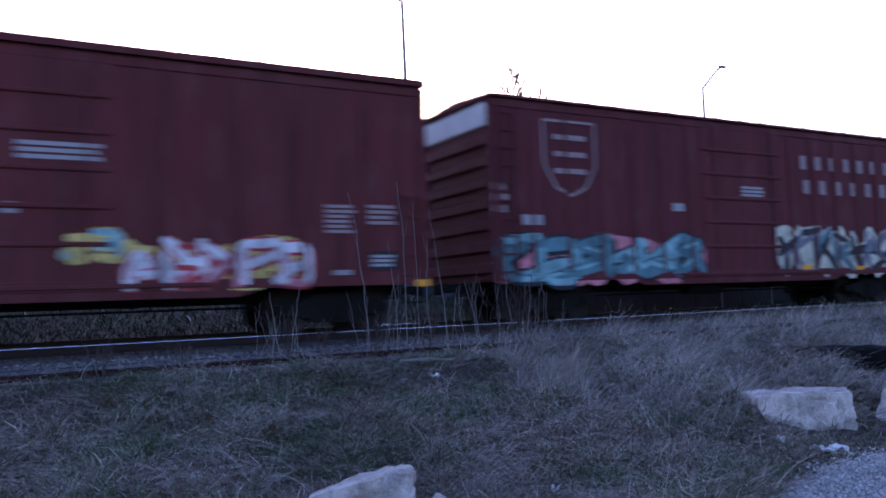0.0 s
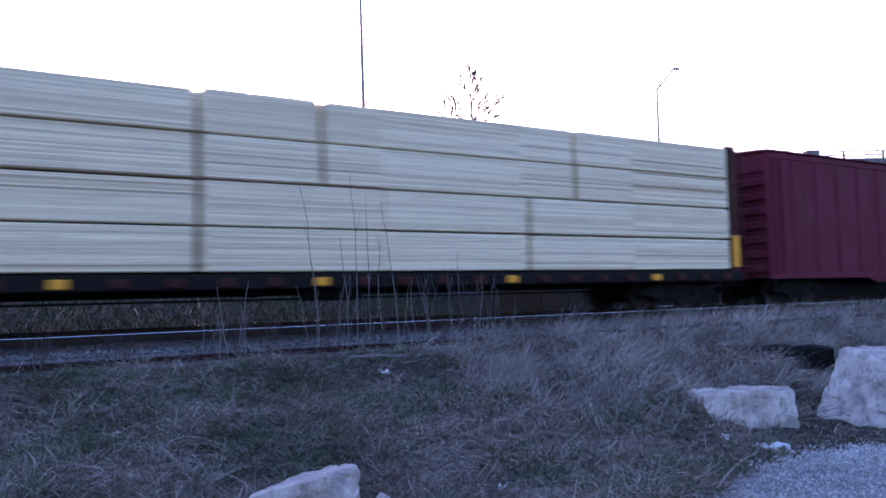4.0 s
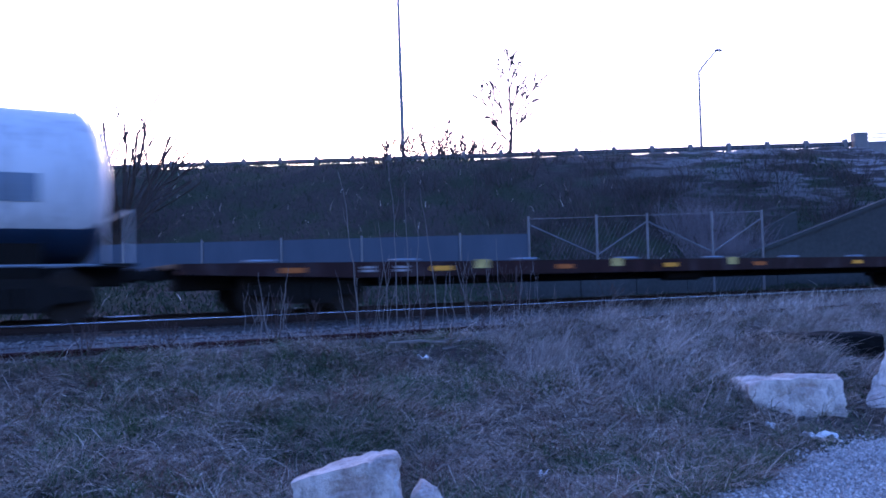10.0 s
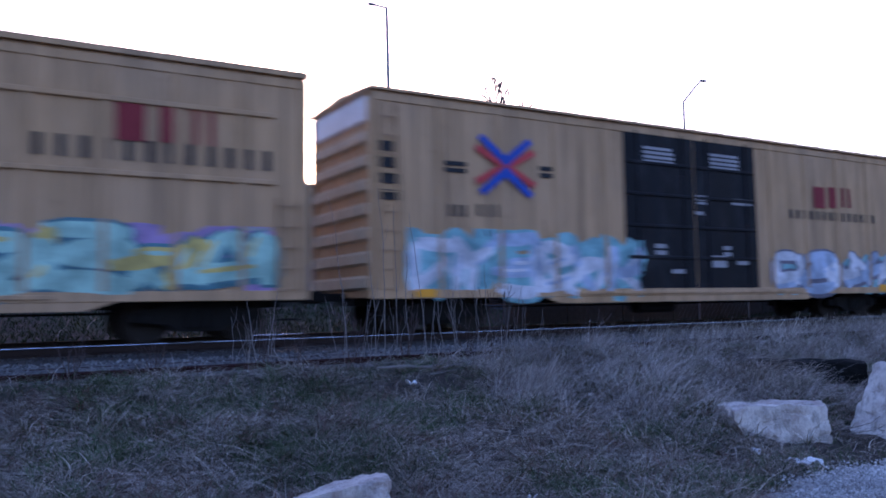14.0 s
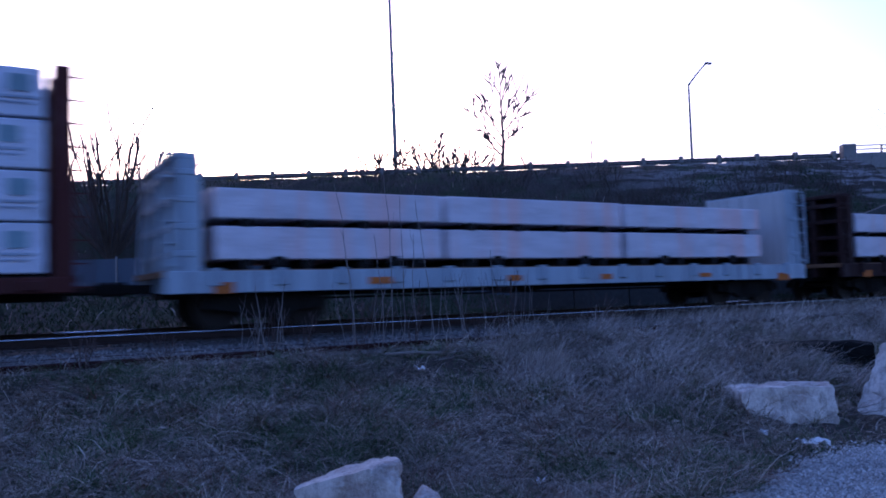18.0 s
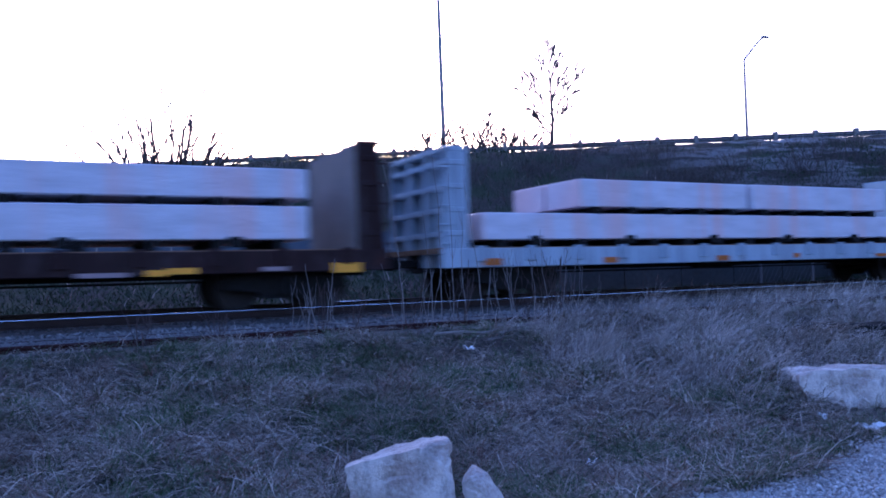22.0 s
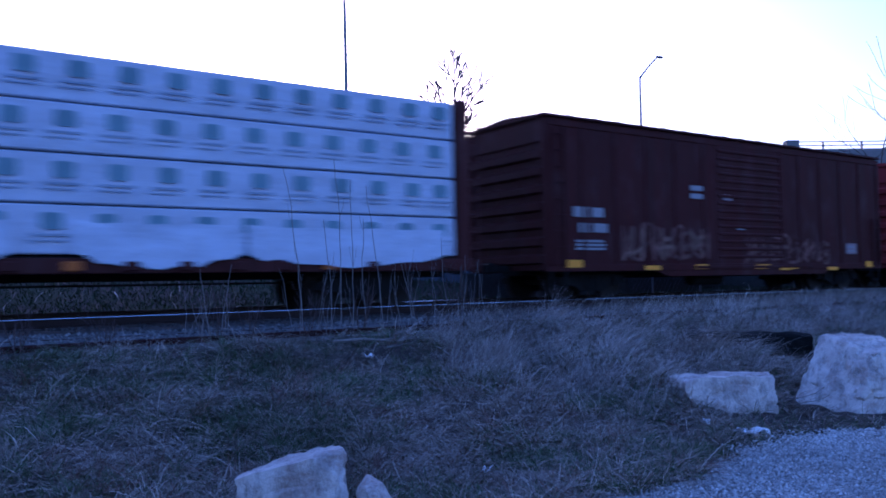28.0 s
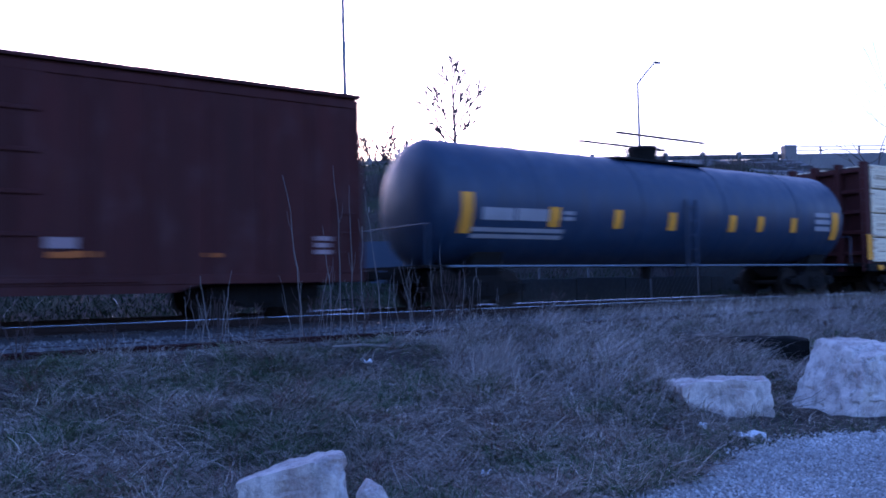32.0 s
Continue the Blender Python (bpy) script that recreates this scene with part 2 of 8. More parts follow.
M = {
    "oxide": paint("oxide_red_paint", (0.15, 0.03, 0.026), rust=0.5),
    "maroon": paint("maroon_paint", (0.115, 0.027, 0.031), rust=0.4),
    "brown": paint("brown_paint", (0.125, 0.030, 0.031), rust=0.5),
    "purple": paint("wine_red_paint", (0.145, 0.024, 0.042), rust=0.35),
    "darkbrown": paint("dark_brown_paint", (0.055, 0.015, 0.014), rust=0.4),
    "umber": paint("umber_paint", (0.066, 0.022, 0.02), rust=0.5),
    "red": paint("bright_red_paint", (0.205, 0.03, 0.03), rust=0.3),
    "salmon": paint("sun_bleached_red_paint", (0.41, 0.155, 0.095), rust=1.0, fade=1.0),
    "tan": paint("mustard_yellow_paint", (0.49, 0.305, 0.155), rust=0.4),
    "black": paint("black_paint", (0.014, 0.015, 0.018), rough=0.42, rust=0.25),
    "tankblack": paint("black_tank_paint", (0.015, 0.033, 0.075), rough=0.46, rust=0.1, dents=0.05, gloss=0.6),
    "tankwhite": paint("white_tank_paint", (0.60, 0.61, 0.63), rough=0.4, rust=0.15, fade=0.25, dents=0.05, gloss=0.4),
    "grey": paint("pale_grey_paint", (0.42, 0.45, 0.48), rough=0.5, rust=0.25, fade=0.3, dents=0.08),
    "paleblue": paint("pale_blue_paint", (0.34, 0.40, 0.47), rust=0.5, fade=0.5),
    "hoodgrey": paint("grey_hood_paint", (0.19, 0.23, 0.29), rough=0.45, rust=0.15, dents=0.1),
    "hooddark": paint("dark_hood_paint", (0.012, 0.022, 0.052), rough=0.42, rust=0.15, dents=0.1, gloss=0.25),
    "flatpaint": paint("grimy_flat_car_paint", (0.032, 0.016, 0.016), rust=0.8, fade=0.9),
    "hopperblue": paint("pale_sky_grey_paint", (0.35, 0.46, 0.48), rough=0.5, rust=0.25, fade=0.3, dents=0.08),
    "lit_tan_end": paint("sky_lit_tan_paint", (0.52, 0.42, 0.29), rust=0.3, fade=0.3),
    "lettering": plain("white_block_lettering", (0.60, 0.60, 0.64), 0.6, 0.0, 14, 0.1, 0),
    "lit_cap": plain("sky_lit_end_panel", (0.62, 0.63, 0.64), 0.45, 0.0, 18),
    "under": plain("grimy_black_steel", (0.012, 0.011, 0.0105), 0.8, 0.0, 12),
    "wheel": plain("worn_wheel_steel", (0.026, 0.022, 0.02), 0.6, 0.3, 12),
    "railhead": plain("polished_rail_steel", (0.78, 0.78, 0.79), 0.14, 1.0, 40, 0.1, 0.0),
    "mainrust": plain("dark_oily_rail_steel", (0.03, 0.02, 0.017), 0.8, 0.0, 25),
    "railrust": plain("rusty_rail_steel", (0.034, 0.014, 0.014), 0.9, 0.0, 25),
    "tie": plain("creosoted_timber", (0.05, 0.042, 0.036), 0.9, 0.0, 14),
    "yellow": plain("yellow_reflective_tape", (0.82, 0.37, 0.03), 0.4, 0.0, 20, 0.1, 0),
    "white": plain("white_stencil_paint", (0.34, 0.33, 0.34), 0.6, 0.0, 14, 0.2, 0),
    "dim": plain("faded_stencil_paint", (0.32, 0.24, 0.24), 0.7, 0.0, 14, 0.3, 0),
    "inkblack": plain("black_stencil_paint", (0.03, 0.03, 0.032), 0.6, 0.0, 14, 0.2, 0),
    "inkred": plain("dark_red_stencil_paint", (0.25, 0.035, 0.04), 0.6, 0.0, 14, 0.2, 0),
    "inkblue": plain("blue_emblem_paint", (0.045, 0.09, 0.42), 0.55, 0.0, 14, 0.15, 0),
    "inkscarlet": plain("scarlet_emblem_paint", (0.55, 0.07, 0.07), 0.55, 0.0, 14, 0.15, 0),
    "orange": plain("amber_marker_paint", (0.42, 0.13, 0.025), 0.5, 0.0, 14, 0.15, 0),
    "stone": None, "concrete": plain("weathered_concrete", (0.23, 0.225, 0.22), 0.9, 0.0, 9, 0.3, 0.4),
    "mossy": plain("stained_mossy_concrete", (0.07, 0.073, 0.07), 0.95, 0.0, 7, 0.4, 0.5),
    "galvpole": plain("dull_galvanised_steel", (0.20, 0.20, 0.21), 0.5, 0.6, 20, 0.2),
    "bark": plain("grey_brown_bark", (0.075, 0.06, 0.052), 0.9, 0.0, 22, 0.35, 0.6),
    "deadwood_lit_panel": plain("bleached_wood_and_lit_panel", (0.20, 0.18, 0.17), 0.85, 0.0, 16, 0.3, 0.5),
    "weedstem": plain("red_brown_weed_stem", (0.075, 0.055, 0.05), 0.85, 0.0, 16, 0.3, 0.4),
    "char": plain("wet_black_timber", (0.006, 0.006, 0.006), 0.9, 0.0, 8, 0.4, 0.6),
    "wrap": None, "lumber": None,
    "paper": plain("crumpled_white_paper", (0.75, 0.75, 0.77), 0.7, 0.0, 25, 0.1, 0.4),
    "greenprint": plain("green_wrap_print", (0.22, 0.31, 0.35), 0.6, 0.0, 14, 0.2, 0),
    "greyprint": plain("grey_wrap_print", (0.33, 0.37, 0.45), 0.6, 0.0, 14, 0.2, 0),
    "wood": plain("rough_sawn_timber", (0.20, 0.12, 0.07), 0.85, 0.0, 14, 0.3, 0.3),
}
GRAF = {
    "gwhite": ("white_spray_paint", (0.62, 0.62, 0.66)), "gblue": ("blue_spray_paint", (0.08, 0.25, 0.43)),
    "gteal": ("teal_spray_paint", (0.09, 0.20, 0.23)), "gpink": ("pink_spray_paint", (0.55, 0.20, 0.24)),
    "gmint": ("mint_spray_paint", (0.34, 0.55, 0.46)), "gdark": ("near_black_spray_paint", (0.022, 0.026, 0.036)),
    "gred": ("red_spray_paint", (0.38, 0.04, 0.05)), "gyellow": ("yellow_spray_paint", (0.58, 0.46, 0.14)),
    "gpale": ("pale_blue_spray_paint", (0.38, 0.45, 0.58)), "gcream": ("cream_spray_paint", (0.50, 0.50, 0.40)),
    "gdull": ("dull_red_spray_paint", (0.13, 0.06, 0.05)), "ggrey": ("grey_spray_paint", (0.16, 0.15, 0.19)), "gpurple": ("violet_spray_paint", (0.20, 0.12, 0.42)),
    "glilac": ("lilac_spray_paint", (0.33, 0.22, 0.40)), "gbrown": ("brown_spray_paint", (0.20, 0.12, 0.09)),
    "gcyan": ("cyan_spray_paint", (0.22, 0.42, 0.45)),
}
for key, (mname, mcol) in GRAF.items():
    m, nt, b = nodes_of(mname)
    spray = noise_at(nt, 2.3, 5, (1, 1, 1), 0.6)
    col = mix(nt, ramp(nt, spray, (0.38, 0.0), (0.62, 1.0)), scaled(mcol, 0.62), scaled(mcol, 1.18))
    col = mix(nt, ramp(nt, noise_at(nt, 0.9, 8, (1, 1, 0.3), 0.7), (0.58, 0.0), (0.75, 0.5)), col, (0.10, 0.07, 0.06))
    link(nt, col, b.inputs["Base Color"])
    b.inputs["Roughness"].default_value = 0.5
    b.inputs["Specular IOR Level"].default_value = 0.2
    M[key] = m


def make_stone():
    m, nt, b = nodes_of("pale_limestone")
    big, fine = noise_at(nt, 3.0, 8, (1, 1, 1), 0.65), noise_at(nt, 40, 6)
    col = mix(nt, ramp(nt, big, (0.40, 0.0), (0.56, 1.0)), (0.27, 0.21, 0.185), (0.55, 0.495, 0.45))
    col = mix(nt, ramp(nt, noise_at(nt, 5.5, 7, (1, 1, 0.5), 0.7), (0.50, 0.0), (0.62, 0.75)), col, (0.15, 0.125, 0.115))
    col = mix(nt, ramp(nt, fine, (0.3, 0.0), (0.7, 0.35)), col, (0.68, 0.66, 0.62))
    link(nt, col, b.inputs["Base Color"])
    b.inputs["Roughness"].default_value = 0.92
    bump(nt, b, mix(nt, 0.5, big, fine), 0.7, 0.04)
    return m


def make_lumber():
    """Ends and edges of stacked boards: thin dark joints at every board, and board-to-board tones."""
    m, nt, b = nodes_of("stacked_raw_boards")
    co = nt.nodes.new("ShaderNodeTexCoord")
    sep = nt.nodes.new("ShaderNodeSeparateXYZ")
    link(nt, co.outputs["Object"], sep.inputs[0])
    def val(op, a, v):
        n = nt.nodes.new("ShaderNodeMath")
        n.operation = op
        link(nt, a, n.inputs[0])
        n.inputs[1].default_value = v
        return n.outputs[0]
    rows = val("DIVIDE", sep.outputs[2], 0.041)
    course = val("FLOOR", rows, 0)
    joint = val("FRACT", rows, 0)
    along = val("FLOOR", val("DIVIDE", sep.outputs[0], 3.7), 0)
    com = nt.nodes.new("ShaderNodeCombineXYZ")
    link(nt, along, com.inputs[0])
    link(nt, course, com.inputs[2])
    wn = nt.nodes.new("ShaderNodeTexWhiteNoise")
    link(nt, com.outputs[0], wn.inputs["Vector"])
    col = ramp(nt, wn.outputs["Value"], (0.0, (0.40, 0.27, 0.15)), (0.09, (0.75, 0.61, 0.38)), (1.0, (0.97, 0.85, 0.58)))
    col = mix(nt, ramp(nt, noise_at(nt, 4, 6, (0.25, 1, 6)), (0.4, 0.0), (0.8, 0.35)), col, (0.45, 0.36, 0.24))
    gap = mix(nt, ramp(nt, noise_at(nt, 1.2, 4, (0.5, 1, 25)), (0.42, 0.0), (0.6, 1.0)), (1.0, 1.0, 1.0), ramp(nt, joint, (0.0, 0.1), (0.22, 1.0)))
    link(nt, mix(nt, 1.0, col, gap, "MULTIPLY"), b.inputs["Base Color"])
    b.inputs["Roughness"].default_value = 0.8
    bump(nt, b, joint, 0.3, 0.01)
    return m


def make_wrap(name, c, tint=None):
    """Woven plastic wrap with folds."""
    m, nt, b = nodes_of(name)
    folds = noise_at(nt, 1.6, 6, (0.7, 1, 2.2), 0.6)
    col = mix(nt, ramp(nt, folds, (0.3, 0.0), (0.7, 1.0)), scaled(c, 0.82), scaled(c, 1.1))
    if tint:
        col = mix(nt, ramp(nt, noise_at(nt, 1.3, 3, (1.6, 0.1, 0.15)), (0.48, 0.0), (0.62, 0.65)), col, tint)
    link(nt, col, b.inputs["Base Color"])
    b.inputs["Roughness"].default_value = 0.45
    bump(nt, b, folds, 0.5, 0.05)
    return m


M["stone"], M["lumber"] = make_stone(), make_lumber()
M["wrap"] = make_wrap("white_blue_wrap", (0.52, 0.54, 0.64))
M["boardwrap"] = make_wrap("pale_lilac_wrap", (0.54, 0.52, 0.58), (0.62, 0.38, 0.36))

# ---- railcars: x along the car from its middle, y from the track's middle (the eye is on the -y side), z over the rails ----
SHARED = {}


def shared(key, build, mats, smooth=False):
    if key not in SHARED:
        SHARED[key] = build().mesh(key, mats, smooth)
    return SHARED[key]


def side_frame_shape():
    s = Shape()
    s.prism([(-1.22, 0.56), (-1.22, 0.40), (-0.62, 0.34), (-0.42, 0.2), (0.42, 0.2), (0.62, 0.34), (1.22, 0.40), (1.22, 0.56),
             (0.72, 0.62), (0.45, 0.78), (-0.45, 0.78), (-0.72, 0.62)], "y", -0.09, 0.09)
    for x in (-0.89, 0.89):
        s.tube((x, -0.17, 0.457), (x, 0.1, 0.457), 0.11, n=10)
        s.box(x - 0.16, x + 0.16, -0.13, 0.13, 0.5, 0.64, 0.02)
    for x in (-0.18, 0.0, 0.18):
        s.tube((x, -0.12, 0.28), (x, -0.12, 0.62), 0.075, n=8)
    return s


def wheelset_shape():
    s = Shape()
    s.tube((0, -0.95, 0.457), (0, 0.95, 0.457), 0.07, n=8)
    for y in (-0.755, 0.755):
        d = -1 if y < 0 else 1
        s.tube((0, y - 0.065, 0.457), (0, y + 0.065, 0.457), 0.457, n=24)
        s.tube((0, y - d * 0.065, 0.457), (0, y - d * 0.09, 0.457), 0.485, 0.48, n=24)
        s.tube((0, y + d * 0.065, 0.457), (0, y + d * 0.085, 0.457), 0.17, 0.13, n=12)
    return s


def truck(car, x):
    """A bogie: bolster, two side frames, two wheelsets."""
    bol = part("truck", shared("truck_bolster", lambda: Shape().box(-0.22, 0.22, -1.05, 1.05, 0.5, 0.78, 0.03), M["under"]), None, car)
    bol.location.x = x
    for y in (-1.02, 1.02):
        part("side_frame", shared("truck_side_frame", side_frame_shape, M["under"]), None, bol).location.y = y
    for dx in (-0.89, 0.89):
        part("wheelset", shared("truck_wheelset", wheelset_shape, M["wheel"], True), None, bol).location.x = dx
    return bol


def coupler_shape():
    s = Shape().box(-0.1, 0.5, -0.09, 0.09, 0.72, 0.9, 0.03)
    s.box(0.45, 0.72, -0.16, 0.14, 0.68, 0.96, 0.05)
    s.tube((0.3, 0.35, 0.75), (0.62, 0.4, 0.42), 0.025, n=6)
    return s


def railcar(name, s0, s1, label, truck_in=2.0):
    """The empty of a car at the middle of its stretch of the train, with its running gear."""
    car = new(name)
    car["s"] = 0.5 * (s0 + s1)
    half = 0.5 * (s1 - s0)
    tagged(car, label, "railcar")
    for x in (-half + truck_in, half - truck_in):
        truck(car, x)
    cp = shared("coupler", coupler_shape, M["under"])
    for d in (-1, 1):
        c = part("coupler", cp, None, car)
        c.location.x = d * (half - 0.05)
        c.rotation_euler.z = 0 if d > 0 else math.pi
    TRAIN.append(car)
    return car, half


TRAIN = []


def mark(car, key, s0, s1, z0, z1, rows=1, cols=1):
    """Stencilled bars or tape on the near side."""
    s, c, half = Shape(), car["s"], car["half"] - 0.03
    x0, x1 = max(s0 - c, -half), min(s1 - c, half)
    if x1 <= x0:
        return
    y, thick = -car["face"] - (0.008 if key == "inkblack" else 0.03 if key == "yellow" else 0.012), 0.006
    if rows == 1 and cols == 1 and key in ("white", "inkred") and x1 - x0 > 0.55 and z1 - z0 > 0.4:
        x0, x1 = x0 + 0.12 * (x1 - x0), x1 - 0.12 * (x1 - x0)
    dz, dx = (z1 - z0) / rows, (x1 - x0) / cols
    r = random.Random(int(s0 * 100))
    for i in range(rows):
        for j in range(cols):
            a = x0 + dx * j + (0.40 * dx if cols > 1 else 0)
            b = x0 + dx * (j + 1) - (0.22 * dx if cols > 1 else 0) - (r.uniform(0, 0.25) * dx if rows > 2 else 0)
            s = Shape().box(a, b, y, y + thick, z0 + dz * i + (0.22 * dz if rows > 1 else 0), z0 + dz * (i + 1) - (0.14 * dz if rows > 1 else 0))
            part("reflector" if key == "yellow" else "stencil", s, M[key], car)


def stroke(s, pts, w, y, k):
    """A rounded flat ribbon through points x, z at depth y."""
    n = len(pts)
    left, right = [], []
    for i, (x, z) in enumerate(pts):
        a, b = pts[max(i - 1, 0)], pts[min(i + 1, n - 1)]
        dx, dz = b[0] - a[0], b[1] - a[1]
        l = math.hypot(dx, dz) or 1.0
        wi = w * (0.62 if i in (0, n - 1) else 1.0)
        left.append((x - dz / l * wi, z + dx / l * wi))
        right.append((x + dz / l * wi, z - dx / l * wi))
    base = len(s.v)
    s.v += [(x, y, z) for x, z in left] + [(x, y, z) for x, z in right]
    for i in range(n - 1):
        s.f.append((base + i, base + n + i, base + n + i + 1, base + i + 1))
        s.k.append(k)


def graffiti(car, s0, s1, z0, z1, fills, outline, count, halo, seed):
    """Sprayed abstract shapes: bent ribbons with an outline, over a cloud of colour."""
    r, c, half = random.Random(seed), car["s"], car["half"] - 0.05
    x0, x1 = max(s0 - c, -half), min(s1 - c, half)
    z0 = max(z0, car["low"] + 0.02)
    fills = fills.split()
    y = -car["face"] - 0.007
    wide, tall = (x1 - x0) / count, z1 - z0
    w = min(0.17 * wide, 0.2 * tall)
    if halo:
        s = Shape()
        for j in range(count * 3):
            cx, cz = x0 + (x1 - x0) * (j + r.random()) / (count * 3), z0 + tall * r.uniform(0.3, 0.72)
            rx, rz = wide * r.uniform(0.35, 0.6), tall * r.uniform(0.26, 0.42)
            ring = [(min(max(cx + rx * r.uniform(0.7, 1.1) * math.cos(a), x0), x1), min(max(cz + rz * r.uniform(0.75, 1.15) * math.sin(a), z0), z1)) for a in [0.449 * q for q in range(14)]]
            base = len(s.v)
            s.v += [(px, y + 0.0004 * (j % 8), pz) for px, pz in ring]
            s.f.append(tuple(range(base, base + 14)))
            s.k.append(0)
        tagged(part("graffiti_cloud", s, M[halo], car), kind="stuff")
    line, body, n = Shape(), Shape(), len(fills)
    forms = (((0, 1, 0, 0), (0, 1, 0.9, 0.92), (0, 0.5, 0.7, 0.52), (0, 0, 1, 0.06)), ((0, 0, 0.1, 1), (0.1, 1, 0.9, 0.75), (0.9, 0.75, 0.1, 0.5), (0.3, 0.5, 1, 0)),
             ((0, 1, 0.3, 0), (0.3, 0, 0.55, 0.7), (0.55, 0.7, 0.75, 0), (0.75, 0, 1, 1)), ((0.9, 0.9, 0.1, 1), (0.1, 1, 0.05, 0.55), (0.05, 0.55, 0.9, 0.45), (0.9, 0.45, 0.8, 0), (0.8, 0, 0, 0.1)),
             ((0.1, 1, 0.05, 0.05), (0.05, 0.05, 0.85, 0), (0.85, 0, 0.95, 1)), ((0, 0, 0.45, 1), (0.45, 1, 1, 0), (0.2, 0.38, 0.8, 0.36)),
             ((0.1, 0, 0.05, 1), (0.05, 1, 0.8, 0.9), (0.8, 0.9, 0.95, 0.4), (0.95, 0.4, 0.7, 0), (0.7, 0, 0.1, 0)), ((0, 1, 0.5, 0.5), (1, 1, 0.5, 0.5), (0.5, 0.5, 0.45, 0)), ((0.05, 0, 0.05, 1), (0.05, 0.45, 0.9, 1), (0.3, 0.6, 1, 0)))
    w = min(0.12 * wide, 0.115 * tall)
    for j in range(count):
        form, fx, fz = forms[r.randrange(len(forms))], r.random() < 0.5, r.random() < 0.6
        form = [(1 - a if fx else a, 1 - b if fz else b, 1 - c2 if fx else c2, 1 - d2 if fz else d2) for a, b, c2, d2 in form] + [(r.uniform(-0.3, 0.2), r.uniform(0, 0.6), r.uniform(0.7, 1.2), r.uniform(0.3, 1))]
        lx, lz, lw, lh, tip = x0 + wide * (j - 0.06) + r.uniform(-0.05, 0.05) * wide, z0 + tall * r.uniform(0.10, 0.2), wide * r.uniform(1.0, 1.35), tall * r.uniform(0.6, 0.8), r.uniform(-0.14, 0.22)
        for q, (ax, az, bx, bz) in enumerate(form):
            way = []
            bow = r.uniform(-0.08, 0.08)
            for i in range(5):
                u = i / 4
                hx, hz = ax + (bx - ax) * u, az + (bz - az) * u
                hx, hz = hx + bow * math.sin(3.14 * u) * (bz - az), hz - bow * math.sin(3.14 * u) * (bx - ax)
                way.append((min(max(lx + lw * (hx + tip * (hz - 0.5)), x0 + w), x1 - w), min(max(lz + lh * hz, z0 + w), z1 - w)))
            k = w * r.uniform(0.85, 1.25)
            stroke(line, [(px + 0.35 * w, pz - 0.35 * w) for px, pz in way], k * 1.35, y - 0.003, 0)
            stroke(line, way, k * 1.45, y - 0.005 - 0.0001 * (j % 6) - 0.0004 * q, 0)
            stroke(body, way, k, y - 0.0085 - 0.0001 * (j % 6) - 0.0004 * q, (j + (q == 1)) % n)
            if q % 2 == 0 and n > 1:
                stroke(body, [(px - 0.2 * k, pz + 0.25 * k) for px, pz in way[1:4]], k * 0.3, y - 0.0125 - 0.0001 * (j % 6), (j + 2) % n)
    tagged(part("graffiti_outline", line, M[outline], car), kind="stuff")
    tagged(part("graffiti_fill", body, [M[f] for f in fills], car), kind="stuff")


def shield(car, s, z, r):
    """A faded shield outline."""
    x, y = s - car["s"], -car["face"] - 0.012
    out = Shape()
    pts = [(-0.8, 0.9), (0.8, 0.9), (0.8, -0.2), (0.45, -0.75), (0, -0.95), (-0.45, -0.75), (-0.8, -0.2), (-0.8, 0.9)]
    for a, b in zip(pts, pts[1:]):
        stroke(out, [(x + r * a[0], z + r * a[1]), (x + r * b[0], z + r * b[1])], 0.05, y, 0)
    for i in range(3):
        bar = Shape()
        stroke(bar, [(x - 0.5 * r, z + r * (0.5 - 0.42 * i)), (x + 0.5 * r, z + r * (0.5 - 0.42 * i))], 0.10, y - 0.001, 0)
        part("emblem_bar", bar, M["dim"], car)
    part("emblem", out, M["dim"], car)


def disc(car, s, z, r):
    """A dark painted-over round emblem."""
    out, x = Shape(), s - car["s"]
    out.tube((x, -car["face"] - 0.058, z), (x, -car["face"] - 0.05, z), r, n=32)
    part("emblem", out, M["umber"], car, "dark painted-over round emblem")


def cross(car, s0, s1, z0, z1):
    """A two-colour emblem of crossing bands."""
    a, b, y = s0 - car["s"], s1 - car["s"], -car["face"] - 0.055
    m, q = 0.5 * (a + b), 0.5 * (z0 + z1)
    d = 0.14 * (z1 - z0)
    red, blue = Shape(), Shape()
    stroke(red, [(a, q + 2.2 * d), (m - 0.1, q), (a, q - 2.2 * d)], 0.13, y, 0)
    stroke(red, [(b, q + 2.2 * d), (m + 0.1, q), (b, q - 2.2 * d)], 0.13, y, 0)
    stroke(blue, [(a + 0.1, z1), (m, q + 0.6 * d), (b - 0.1, z1)], 0.13, y - 0.004, 0)
    stroke(blue, [(a + 0.1, z0), (m, q - 0.6 * d), (b - 0.1, z0)], 0.13, y - 0.004, 0)
    part("emblem", red, M["inkscarlet"], car, "scarlet crossing bands")
    part("emblem", blue, M["inkblue"], car, "blue crossing bands")


def ladder(car, x, y, z0, z1, mat, wide=0.42):
    s = Shape()
    for dx in (-wide / 2, wide / 2):
        s.box(x + dx - 0.02, x + dx + 0.02, y - 0.03, y + 0.03, z0, z1)
    for i in range(int((z1 - z0) / 0.4) + 1):
        s.box(x - wide / 2, x + wide / 2, y - 0.025, y + 0.0, z0 + 0.08 + 0.4 * i, z0 + 0.105 + 0.4 * i)
    part("ladder", s, mat, car)


